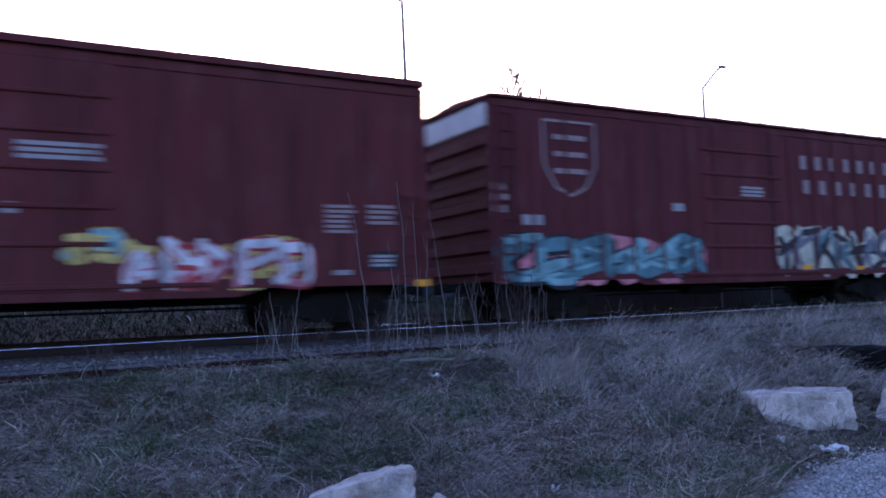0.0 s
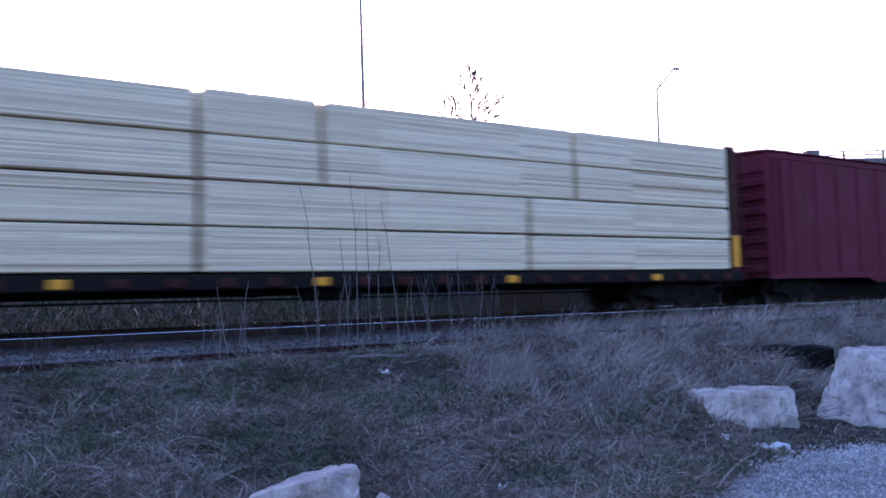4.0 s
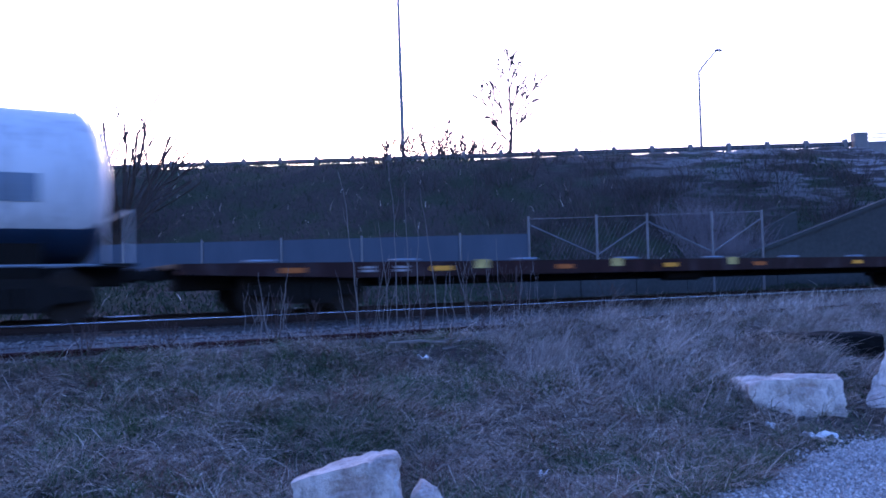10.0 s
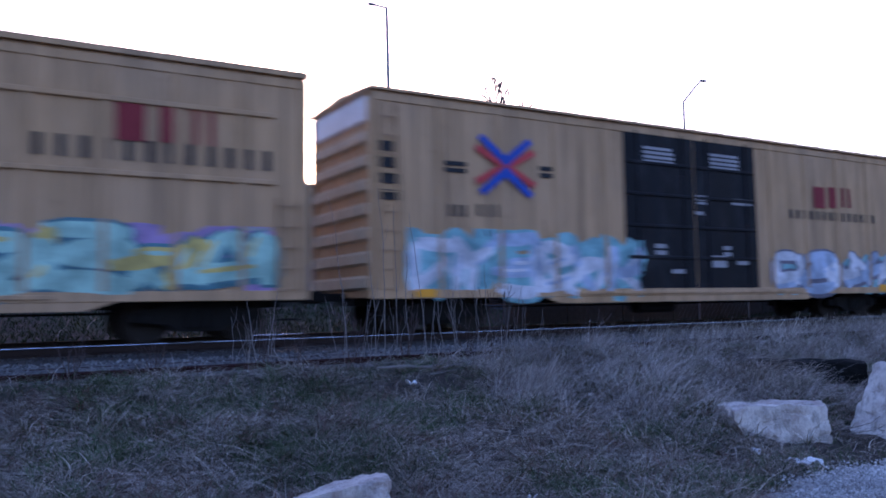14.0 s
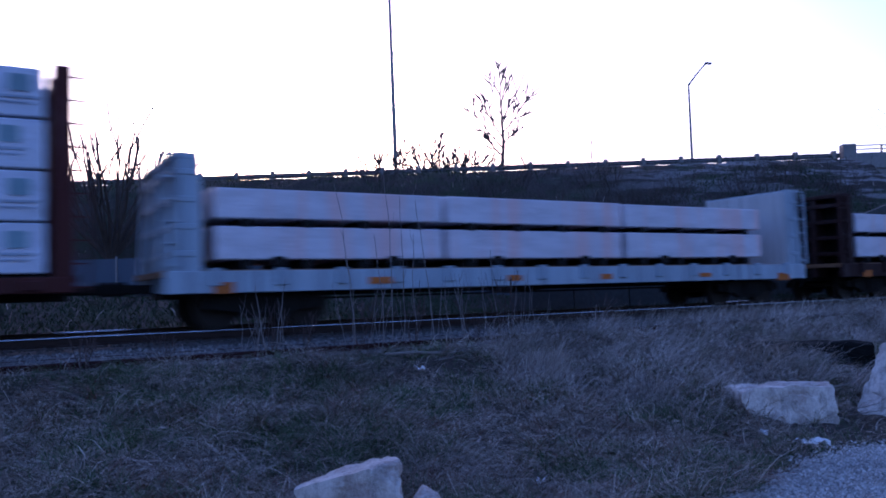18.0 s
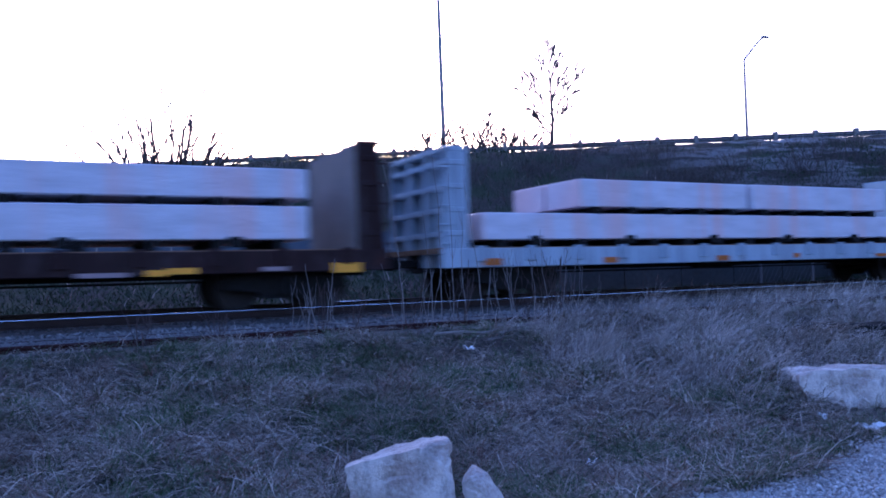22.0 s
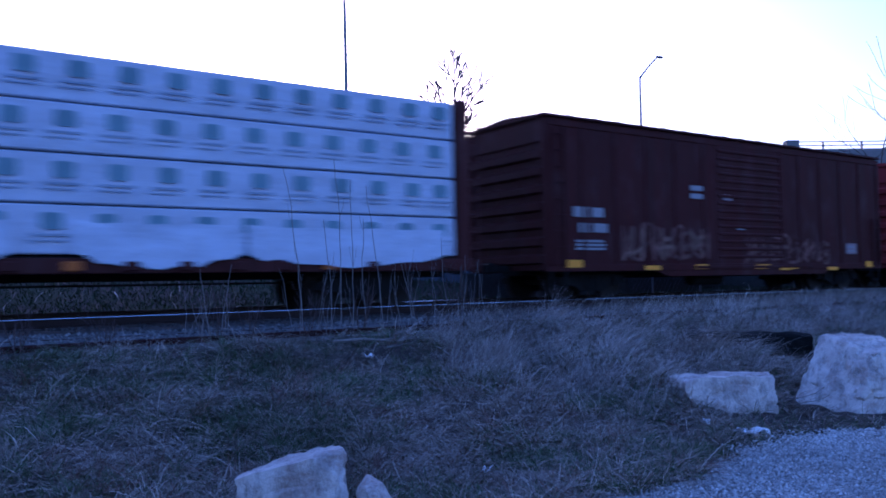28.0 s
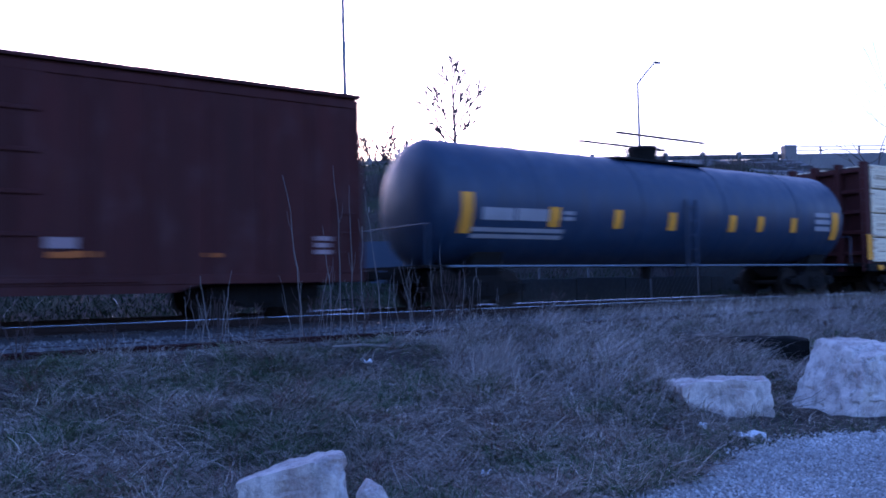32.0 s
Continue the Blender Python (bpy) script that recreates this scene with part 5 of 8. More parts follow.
graffiti(box_e, 118.11, 121.85, 2.51, 4.10, "purple", "gwhite", 5, "", 11)
mark(box_e, "dim", 115.89, 116.18, 3.18, 3.79)
mark(box_e, "white", 115.93, 116.52, 2.58, 2.80, 2, 1)
mark(box_e, "white", 115.92, 116.56, 1.47, 2.47, 6, 1)
mark(box_e, "white", 116.78, 117.23, 2.23, 2.80, 4, 1)
mark(box_e, "white", 117.70, 118.02, 2.21, 2.76, 4, 1)
mark(box_e, "white", 115.19, 115.63, 1.65, 1.79)
mark(box_e, "white", 115.18, 115.53, 1.03, 1.16)
graffiti(box_e, 116.08, 121.93, 0.82, 1.96, "gbrown ggrey gdark", "glilac", 8, "ggrey", 12)
graffiti(box_e, 121.93, 133.86, 0.84, 2.03, "gdark ggrey gbrown", "ggrey", 14, "gbrown", 13)
mark(box_e, "yellow", 115.96, 116.49, 1.04, 1.28)
mark(box_e, "yellow", 118.32, 118.79, 1.04, 1.20)
mark(box_e, "yellow", 120.63, 121.18, 1.06, 1.19)
mark(box_e, "yellow", 123.39, 123.80, 1.03, 1.14)
mark(box_e, "yellow", 126.03, 126.45, 1.00, 1.12)
mark(box_e, "yellow", 128.36, 128.96, 1.04, 1.18)
mark(box_e, "yellow", 133.09, 133.54, 1.07, 1.30)
mark(box_e, "white", 123.61, 124.64, 2.43, 2.61, 2, 1)
mark(box_e, "white", 125.67, 126.80, 2.91, 3.21, 2, 1)
graffiti(box_e, 132.12, 132.80, 3.23, 4.28, "gpale", "gpale", 1, "", 14)
graffiti(box_e, 133.21, 134.42, 2.75, 3.47, "gwhite", "gwhite", 2, "", 15)
disc(box_f, 217.75, 3.33, 0.80)
graffiti(box_f, 216.23, 219.12, 0.73, 2.40, "gpink gbrown gpale", "gdark", 4, "", 16)
graffiti(box_f, 218.92, 222.68, 0.70, 2.49, "gpale gteal ggrey gcyan", "gdark", 5, "gteal", 17)
graffiti(box_f, 219.13, 222.70, 2.12, 2.46, "gblue", "gblue", 3, "", 18)
graffiti(box_f, 222.77, 225.69, 0.93, 2.56, "glilac gdark gpale", "gdark", 6, "gdark", 19)
graffiti(box_f, 225.97, 231.58, 0.84, 2.35, "gmint gteal gmint", "gdark", 6, "glilac", 20)
mark(box_f, "yellow", 216.15, 216.54, 1.07, 1.52)
mark(box_f, "yellow", 218.66, 218.97, 1.04, 1.51)
mark(box_f, "yellow", 221.04, 221.36, 1.07, 1.51)
mark(box_f, "yellow", 226.78, 227.09, 1.10, 1.58)
mark(box_f, "yellow", 229.58, 229.89, 1.02, 1.49)
mark(box_f, "yellow", 231.64, 232.02, 1.03, 1.52)
mark(box_f, "inkblack", 230.89, 231.38, 1.73, 2.12)
mark(box_f, "white", 230.91, 231.35, 1.78, 2.07, 3, 1)
mark(box_f, "white", 221.83, 222.31, 2.68, 2.93)
mark(hopper, "inkblack", 235.09, 236.66, 2.71, 3.35, 5, 1)
mark(hopper, "inkblack", 236.69, 237.03, 2.68, 3.29)
mark(hopper, "inkblack", 237.12, 237.39, 2.68, 3.29)
mark(hopper, "inkblack", 237.48, 238.14, 2.69, 3.29, 3, 1)
mark(hopper, "dim", 235.42, 236.03, 2.25, 2.47, 2, 1)
mark(hopper, "dim", 235.42, 236.02, 1.40, 2.08, 3, 1)
graffiti(hopper, 236.37, 237.91, 1.07, 2.30, "gdark gteal gcyan", "gdark", 4, "ggrey", 21)
graffiti(hopper, 241.49, 244.58, 0.97, 2.46, "gdark gcyan gdark gteal", "gdark", 6, "gdark", 22)
mark(hopper, "yellow", 237.23, 237.76, 1.01, 1.15)
mark(hopper, "yellow", 239.45, 239.94, 1.01, 1.15)
mark(hopper, "yellow", 242.15, 242.59, 1.00, 1.15)
mark(hopper, "inkblack", 240.91, 241.45, 1.43, 1.69)
mark(hopper, "dim", 235.24, 235.36, 1.45, 2.12)
cross(box_g, 248.72, 250.07, 3.07, 4.28)
mark(box_g, "inkblack", 246.91, 247.33, 3.28, 3.67, 2, 1)
mark(box_g, "inkblack", 247.64, 248.20, 3.46, 3.83, 2, 1)
mark(box_g, "inkblack", 250.40, 251.08, 3.53, 3.82, 2, 1)
mark(box_g, "inkblack", 247.66, 248.32, 2.32, 2.54, 1, 3)
mark(box_g, "inkblack", 248.59, 249.19, 2.33, 2.56, 1, 3)
mark(box_g, "inkblack", 247.70, 248.09, 1.75, 2.14, 4, 1)
mark(box_g, "white", 252.22, 252.65, 3.07, 3.18)
mark(box_g, "inkred", 259.18, 259.83, 3.58, 4.29)
mark(box_g, "inkred", 260.01, 260.36, 3.60, 4.29)
mark(box_g, "inkred", 260.47, 261.04, 3.60, 4.33, 1, 2)
mark(box_g, "inkblack", 257.83, 262.13, 3.22, 3.60, 1, 12)
mark(box_g, "white", 255.34, 256.35, 3.14, 3.48, 3, 1)
mark(box_g, "white", 253.06, 253.41, 3.04, 3.23, 2, 1)
mark(box_g, "white", 254.60, 254.93, 1.79, 2.00)
mark(box_g, "white", 253.78, 254.48, 1.46, 1.67)
mark(box_g, "gpurple", 254.98, 255.73, 1.10, 1.40)
graffiti(box_g, 248.03, 253.09, 0.63, 1.83, "gmint gmint gteal", "gteal", 5, "glilac", 23)
graffiti(box_g, 256.74, 262.12, 0.79, 2.14, "gmint gmint gyellow", "gteal", 4, "glilac", 24)
mark(box_g, "yellow", 253.77, 254.27, 1.23, 1.37)
mark(box_g, "white", 261.53, 262.12, 1.84, 2.14, 3, 1)
mark(box_g, "tan", 262.51, 262.80, 0.93, 2.14)
cross(box_h, 266.76, 268.35, 3.07, 4.36)
mark(box_h, "inkblack", 264.10, 264.86, 2.73, 4.09, 4, 1)
mark(box_h, "inkblack", 265.95, 266.51, 3.46, 3.76, 2, 1)
mark(box_h, "inkblack", 268.55, 269.05, 3.51, 3.83, 2, 1)
mark(box_h, "inkblack", 265.98, 266.53, 2.52, 2.79, 1, 3)
mark(box_h, "inkblack", 266.68, 267.44, 2.55, 2.83, 1, 3)
mark(box_h, "inkblack", 266.93, 267.98, 2.12, 2.25, 1, 6)
mark(box_h, "inkred", 278.79, 279.51, 3.32, 3.96)
mark(box_h, "inkred", 279.62, 280.03, 3.36, 3.99)
mark(box_h, "inkred", 280.14, 280.79, 3.40, 4.00, 1, 2)
mark(box_h, "inkblack", 277.58, 282.01, 2.96, 3.22, 1, 14)
mark(box_h, "white", 271.90, 273.06, 4.14, 4.60, 4, 1)
mark(box_h, "white", 274.38, 275.56, 4.15, 4.61, 4, 1)
mark(box_h, "white", 273.82, 274.27, 3.16, 3.43, 3, 1)
mark(box_h, "white", 275.20, 276.01, 3.20, 3.41, 2, 1)
mark(box_h, "white", 272.22, 272.60, 1.76, 2.10, 2, 1)
mark(box_h, "white", 274.79, 275.10, 1.76, 2.10, 2, 1)
mark(box_h, "white", 275.31, 275.82, 1.57, 1.70)
mark(box_h, "white", 273.75, 274.05, 2.89, 2.98)
mark(box_h, "white", 274.33, 274.89, 1.49, 1.81)
mark(box_h, "white", 272.78, 273.24, 1.32, 1.43)
graffiti(box_h, 265.01, 271.80, 0.58, 2.28, "gwhite gwhite gpale", "gcyan", 6, "gcyan", 25)
graffiti(box_h, 276.81, 283.30, 0.72, 2.13, "gwhite gpale", "ggrey", 5, "gcyan", 26)
mark(box_h, "yellow", 265.18, 265.69, 0.78, 0.95)
mark(box_h, "yellow", 282.00, 282.41, 0.80, 1.02)
mark(box_i, "gpurple", 484.37, 486.28, 0.67, 2.17)
graffiti(box_i, 485.93, 494.61, 0.59, 2.63, "gwhite gpale", "gpurple", 5, "ggrey", 27)
mark(box_i, "dim", 483.66, 484.19, 2.59, 3.18)
mark(box_i, "white", 489.35, 489.76, 2.87, 3.00)
mark(box_i, "dim", 490.61, 491.63, 2.86, 3.21, 2, 1)
mark(box_i, "dim", 486.21, 487.43, 3.69, 3.93, 2, 1)
mark(box_j, "white", 527.90, 528.39, 2.08, 2.34)
mark(box_j, "white", 528.54, 528.94, 2.09, 2.33)
mark(box_j, "white", 528.08, 528.41, 1.69, 1.93)
mark(box_j, "white", 528.57, 529.07, 1.70, 1.93)
mark(box_j, "white", 527.97, 529.00, 1.23, 1.52, 3, 1)
mark(box_j, "white", 532.38, 532.94, 2.68, 3.13, 2, 1)
mark(box_j, "dim", 533.83, 534.22, 2.74, 2.91)
mark(box_j, "yellow", 527.62, 528.15, 0.81, 1.00)
mark(box_j, "yellow", 530.45, 531.03, 0.73, 0.85)
mark(box_j, "yellow", 532.49, 533.03, 0.75, 0.88)
mark(box_j, "yellow", 535.49, 535.97, 0.77, 0.87)
mark(box_j, "yellow", 536.94, 537.45, 0.73, 0.83)
graffiti(box_j, 529.58, 533.13, 0.85, 2.01, "gdull gbrown gdull", "umber", 9, "", 28)
graffiti(box_j, 534.74, 539.26, 0.81, 1.82, "gdull gdull umber", "umber", 10, "", 29)
mark(box_j, "dim", 540.28, 540.89, 1.21, 1.56)
mark(box_j, "white", 540.32, 540.84, 1.24, 1.50, 2, 1)
mark(box_j, "yellow", 535.22, 535.77, 0.74, 0.86)
mark(box_j, "yellow", 536.50, 537.13, 0.69, 0.79)
mark(box_j, "yellow", 539.08, 539.69, 0.67, 0.78)
mark(box_j, "yellow", 541.44, 541.87, 0.77, 0.96)
mark(box_j, "white", 534.27, 534.82, 2.62, 2.68)
mark(box_j, "white", 534.44, 534.78, 1.89, 2.02)
mark(box_k, "lettering", 554.94, 555.69, 3.24, 3.84)
mark(box_k, "lettering", 555.83, 556.56, 3.25, 3.85)
mark(box_k, "lettering", 556.79, 557.38, 3.24, 3.84)
mark(box_k, "lettering", 557.66, 558.36, 3.24, 3.84)
mark(box_k, "white", 545.09, 545.70, 2.57, 2.73)
mark(box_k, "white", 545.98, 546.55, 2.55, 2.75)
mark(box_k, "white", 546.99, 548.33, 2.56, 2.76)
mark(box_k, "white", 545.14, 545.68, 1.99, 2.22, 2, 1)
mark(box_k, "white", 549.63, 550.26, 2.39, 3.26, 3, 1)
mark(box_k, "white", 550.82, 551.24, 2.90, 3.03)
mark(box_k, "white", 551.96, 552.54, 3.06, 3.19)
graffiti(box_k, 546.33, 550.65, 1.3, 2.34, "gpale gpink gblue", "gdark", 6, "gpink", 30)
graffiti(box_k, 546.33, 550.65, 0.69, 1.6, "gblue gteal gpale", "gdark", 6, "gblue", 40)
graffiti(box_k, 550.77, 553.79, 0.83, 1.99, "gpale gblue", "gdark", 3, "", 31)
graffiti(box_k, 553.87, 557.48, 1.35, 2.23, "gpink gpale glilac", "gdark", 5, "gpink", 32)
graffiti(box_k, 553.87, 557.48, 0.74, 1.6, "gblue gteal gblue", "gdark", 6, "gblue", 41)
mark(box_k, "gteal", 553.9, 557.45, 2.18, 2.25)
mark(box_k, "white", 553.11, 553.62, 2.37, 2.63, 2, 1)
mark(box_k, "yellow", 544.24, 544.84, 0.70, 0.87)
mark(box_k, "yellow", 559.64, 560.12, 0.72, 0.95)
mark(box_k, "yellow", 559.45, 560.10, 0.73, 0.93)
mark(box_k, "inkblack", 557.72, 558.23, 1.21, 1.53)
mark(box_k, "white", 557.76, 558.20, 1.23, 1.49, 2, 1)
mark(box_k, "dim", 558.64, 559.16, 1.33, 1.61, 2, 1)
mark(box_l, "white", 562.53, 563.14, 2.20, 2.42)
mark(box_l, "dim", 563.50, 563.77, 2.23, 2.42)
mark(box_l, "white", 567.27, 567.74, 2.38, 3.10, 3, 1)
mark(box_l, "white", 568.49, 569.22, 2.90, 3.01)
graffiti(box_l, 563.38, 568.42, 0.64, 1.98, "gdark gpale gdark gcream", "gwhite", 5, "gpale", 33)
graffiti(box_l, 562.47, 563.11, 0.81, 1.81, "gpurple gred", "gpurple", 2, "", 34)
graffiti(box_l, 568.42, 570.28, 0.62, 2.04, "gpurple gred", "gdark", 2, "", 35)
graffiti(box_l, 571.75, 572.54, 1.19, 1.85, "gwhite gyellow", "glilac", 4, "", 36)
graffiti(box_l, 572.64, 573.54, 1.12, 1.85, "gwhite ggrey", "gwhite", 4, "", 37)
mark(box_l, "inkblack", 575.67, 576.26, 1.17, 1.49)
mark(box_l, "white", 575.71, 576.23, 1.21, 1.44, 2, 1)
mark(box_l, "dim", 574.66, 575.31, 1.67, 1.95, 3, 1)
mark(box_l, "yellow", 561.21, 561.29, 0.78, 0.84)
mark(box_l, "white", 568.39, 569.15, 2.96, 3.05)
mark(box_m, "white", 580.57, 581.29, 2.22, 2.46)
mark(box_m, "white", 580.85, 581.31, 1.77, 1.98)
mark(box_m, "white", 581.45, 581.90, 1.78, 2.00)
mark(box_m, "dim", 583.36, 583.78, 2.20, 2.46, 3, 1)
mark(box_m, "white", 585.24, 585.68, 2.44, 3.12, 3, 1)
mark(box_m, "white", 587.22, 587.61, 1.74, 1.90)
mark(box_m, "white", 580.74, 581.69, 0.72, 0.82)
mark(box_m, "dim", 594.23, 594.70, 1.21, 1.62, 3, 1)
mark(box_m, "orange", 582.48, 582.93, 0.91, 1.02)
mark(box_m, "orange", 585.18, 585.68, 0.91, 1.02)
mark(box_m, "orange", 589.76, 590.25, 1.16, 1.27)
mark(box_m, "orange", 589.44, 589.90, 1.15, 1.25)
mark(box_m, "orange", 592.07, 592.39, 1.17, 1.25)
mark(box_m, "dim", 589.4, 589.9, 1.31, 1.5)
tank_mark(tank_d, "yellow", 597.96, 598.29, 1.75, 2.69)
tank_mark(tank_d, "yellow", 600.63, 600.97, 1.95, 2.44)
tank_mark(tank_d, "yellow", 602.87, 603.17, 1.96, 2.45)
tank_mark(tank_d, "yellow", 604.99, 605.32, 1.96, 2.45)
tank_mark(tank_d, "yellow", 607.66, 607.98, 1.97, 2.46)
tank_mark(tank_d, "yellow", 609.03, 609.34, 2.00, 2.47)
tank_mark(tank_d, "yellow", 610.77, 611.07, 2.02, 2.47)
tank_mark(tank_d, "yellow", 613.08, 613.46, 1.82, 2.73)
tank_mark(tank_d, "white", 598.57, 599.53, 2.07, 2.36)
tank_mark(tank_d, "white", 599.60, 600.60, 2.08, 2.37)
tank_mark(tank_d, "white", 601.07, 601.45, 2.09, 2.37, 2)
tank_mark(tank_d, "white", 598.34, 601.15, 1.62, 1.92, 2)
tank_mark(tank_d, "white", 612.10, 612.96, 2.05, 2.72, 3)
tank_mark(tank_a, "orange", 136.76, 137.08, 2.71, 2.83)
tank_mark(tank_a, "gbrown", 137.87, 139.95, 2.11, 2.35)
tank_mark(tank_a, "gbrown", 136.79, 137.06, 1.95, 2.67)
tank_mark(tank_a, "gbrown", 140.13, 140.38, 2.20, 2.71)
tank_mark(tank_a, "gbrown", 143.19, 143.43, 2.19, 2.70)
tank_mark(tank_a, "gbrown", 145.83, 146.10, 2.20, 2.70)
tank_mark(tank_a, "gbrown", 147.86, 148.13, 2.20, 2.70)
tank_mark(tank_a, "gbrown", 151.46, 151.72, 2.20, 2.70)
tank_mark(tank_a, "gbrown", 151.50, 153.30, 1.97, 2.13)
tank_mark(tank_a, "gbrown", 155.05, 155.27, 2.05, 2.60)
tank_mark(tank_a, "white", 153.78, 154.89, 2.15, 2.62, 4)
tank_mark(tank_a, "white", 152.74, 153.28, 1.69, 1.95, 2)
tank_mark(tank_b, "hoodgrey", 158.74, 160.91, 1.85, 2.08)
tank_mark(tank_b, "greyprint", 166.78, 167.67, 1.89, 2.38, 2)
tank_mark(tank_b, "orange", 157.33, 157.52, 2.03, 2.61)
tank_mark(tank_b, "greyprint", 167.33, 167.56, 1.94, 2.33)
tank_mark(tank_b, "hoodgrey", 168.31, 169.42, 2.15, 2.33, 2)
tank_mark(tank_b, "greyprint", 168.36, 169.42, 1.71, 2.05, 3)
tank_mark(tank_c, "hoodgrey", 174.25, 175.05, 2.06, 2.27)
tank_mark(tank_c, "hoodgrey", 175.40, 176.50, 2.06, 2.26)
tank_mark(tank_c, "greyprint", 174.31, 175.96, 1.68, 1.83, 2)
tank_mark(tank_c, "orange", 173.26, 173.50, 2.05, 2.69)
tank_mark(tank_c, "orange", 176.45, 176.70, 2.19, 2.53)
tank_mark(tank_c, "orange", 179.48, 179.75, 2.21, 2.56)
tank_mark(tank_c, "orange", 181.26, 181.51, 2.22, 2.55)
tank_mark(tank_c, "hoodgrey", 183.48, 184.50, 2.06, 2.53)
tank_mark(tank_c, "greyprint", 176.43, 177.34, 1.62, 1.89, 3)
tank_mark(tank_c, "greyprint", 181.91, 183.23, 1.79, 1.94, 2)
mark(round_a, "inkblack", 433.35, 433.84, 2.31, 2.75)
mark(round_a, "inkblack", 433.98, 434.48, 2.30, 2.75)
mark(round_a, "inkblack", 434.64, 435.15, 2.30, 2.75)
mark(round_a, "inkblack", 435.31, 435.84, 2.29, 2.75)
mark(round_a, "inkblack", 436.00, 436.56, 2.28, 2.75)
mark(round_a, "inkblack", 436.72, 437.30, 2.27, 2.76)
mark(round_a, "dim", 433.31, 435.41, 1.74, 2.14, 2, 3)
mark(round_a, "dim", 432.09, 432.39, 1.90, 2.66)
mark(round_a, "inkblack", 441.73, 442.92, 1.96, 2.51, 6, 1)
mark(round_a, "inkblack", 446.14, 447.23, 2.03, 2.50)
mark(round_a, "inkred", 444.53, 445.85, 2.06, 2.12)
mark(round_a, "orange", 444.27, 444.48, 1.92, 2.24)
mark(round_a, "inkblack", 446.08, 446.55, 1.59, 1.72, 2, 1)
mark(round_a, "gblue", 447.16, 447.56, 1.19, 1.47)
mark(coil_a, "white", 452.47, 454.67, 1.25, 1.49, 1, 3)
mark(coil_a, "gpink", 458.04, 459.45, 1.17, 1.43)
mark(coil_a, "gpink", 459.86, 461.43, 1.17, 1.44)
mark(coil_a, "yellow", 455.97, 456.52, 1.40, 1.50)
mark(coil_a, "yellow", 458.10, 458.73, 1.37, 1.47)
mark(coil_a, "inkblack", 456.86, 457.68, 1.84, 1.95, 2, 1)
mark(coil_a, "orange", 463.49, 463.91, 1.20, 1.49)
mark(coil_b, "yellow", 466.50, 467.07, 1.17, 1.38)
mark(coil_b, "yellow", 471.55, 472.17, 1.37, 1.48)
mark(coil_b, "yellow", 474.43, 475.05, 1.37, 1.49)
mark(coil_b, "yellow", 478.18, 478.92, 1.33, 1.46)
mark(coil_b, "yellow", 481.10, 481.71, 1.19, 1.39)
mark(coil_b, "white", 468.08, 470.19, 1.24, 1.44, 1, 2)
mark(coil_b, "white", 470.69, 471.37, 1.19, 1.43, 3, 1)
graffiti(coil_b, 468.12, 469.02, 1.80, 2.02, "gpale", "gpale", 2, "", 815)
graffiti(coil_b, 469.32, 471.20, 1.86, 2.01, "gpale", "gpale", 2, "", 895)
graffiti(coil_b, 471.55, 472.26, 1.67, 1.85, "gpale", "gpale", 2, "", 1030)
graffiti(coil_b, 472.82, 473.78, 1.94, 2.13, "gpale", "gpale", 2, "", 1100)
graffiti(coil_b, 475.52, 476.51, 1.73, 1.94, "gpale", "gpale", 2, "", 1235)
mark(flat_b, "orange", 334.26, 334.62, 0.68, 0.89)
mark(flat_b, "orange", 337.39, 337.91, 0.80, 0.94)
mark(flat_b, "orange", 340.82, 341.21, 0.80, 0.93)
mark(flat_b, "orange", 343.57, 343.93, 0.79, 0.92)
mark(flat_b, "orange", 347.00, 347.43, 0.79, 0.90)
mark(flat_b, "orange", 350.16, 350.66, 0.65, 0.86)
mark(flat_c, "orange", 354.24, 354.71, 0.69, 0.89)
mark(flat_c, "dim", 357.84, 359.18, 0.65, 0.90)
mark(flat_c, "dim", 359.96, 360.78, 0.67, 0.89)
mark(flat_c, "dim", 365.60, 366.36, 0.62, 0.76)
mark(flat_d, "dim", 377.07, 378.39, 0.64, 0.82)
mark(flat_d, "dim", 368.72, 369.27, 0.72, 0.84)
mark(flat_e, "yellow", 392.71, 393.24, 0.67, 0.86)
mark(flat_e, "yellow", 395.79, 396.17, 0.70, 0.77)
mark(flat_e, "yellow", 399.35, 399.76, 0.70, 0.79)
mark(flat_e, "yellow", 402.05, 402.46, 0.69, 0.79)
mark(flat_e, "yellow", 405.59, 405.95, 0.67, 0.78)
mark(flat_e, "dim", 396.49, 397.70, 0.67, 0.86)
mark(flat_e, "dim", 398.13, 399.18, 0.70, 0.87)
mark(flat_e, "yellow", 405.92, 406.45, 0.70, 0.81)
mark(flat_e, "yellow", 408.99, 409.57, 0.66, 0.85)
mark(flat_e, "dim", 404.48, 405.32, 0.67, 0.75)
mark(flat_e, "dim", 407.62, 408.10, 0.72, 0.80)
mark(flat_f, "orange", 412.36, 412.81, 0.73, 0.88)
mark(flat_f, "orange", 415.54, 415.95, 0.73, 0.86)
mark(flat_f, "orange", 419.08, 419.50, 0.72, 0.85)
mark(flat_f, "orange", 421.87, 422.11, 0.75, 0.87)
mark(flat_f, "orange", 425.26, 425.77, 0.73, 0.82)
mark(flat_f, "orange", 428.41, 428.78, 0.69, 0.84)



def motions():
    """The whole train rolls by at one speed."""
    for car in TRAIN:
        walk(car, [(t, pose(car["s"] - SPEED * t, TRACK_Y, RAIL_Z)) for t in (0.0, 8.0, 16.0, 24.0, 32.0)])


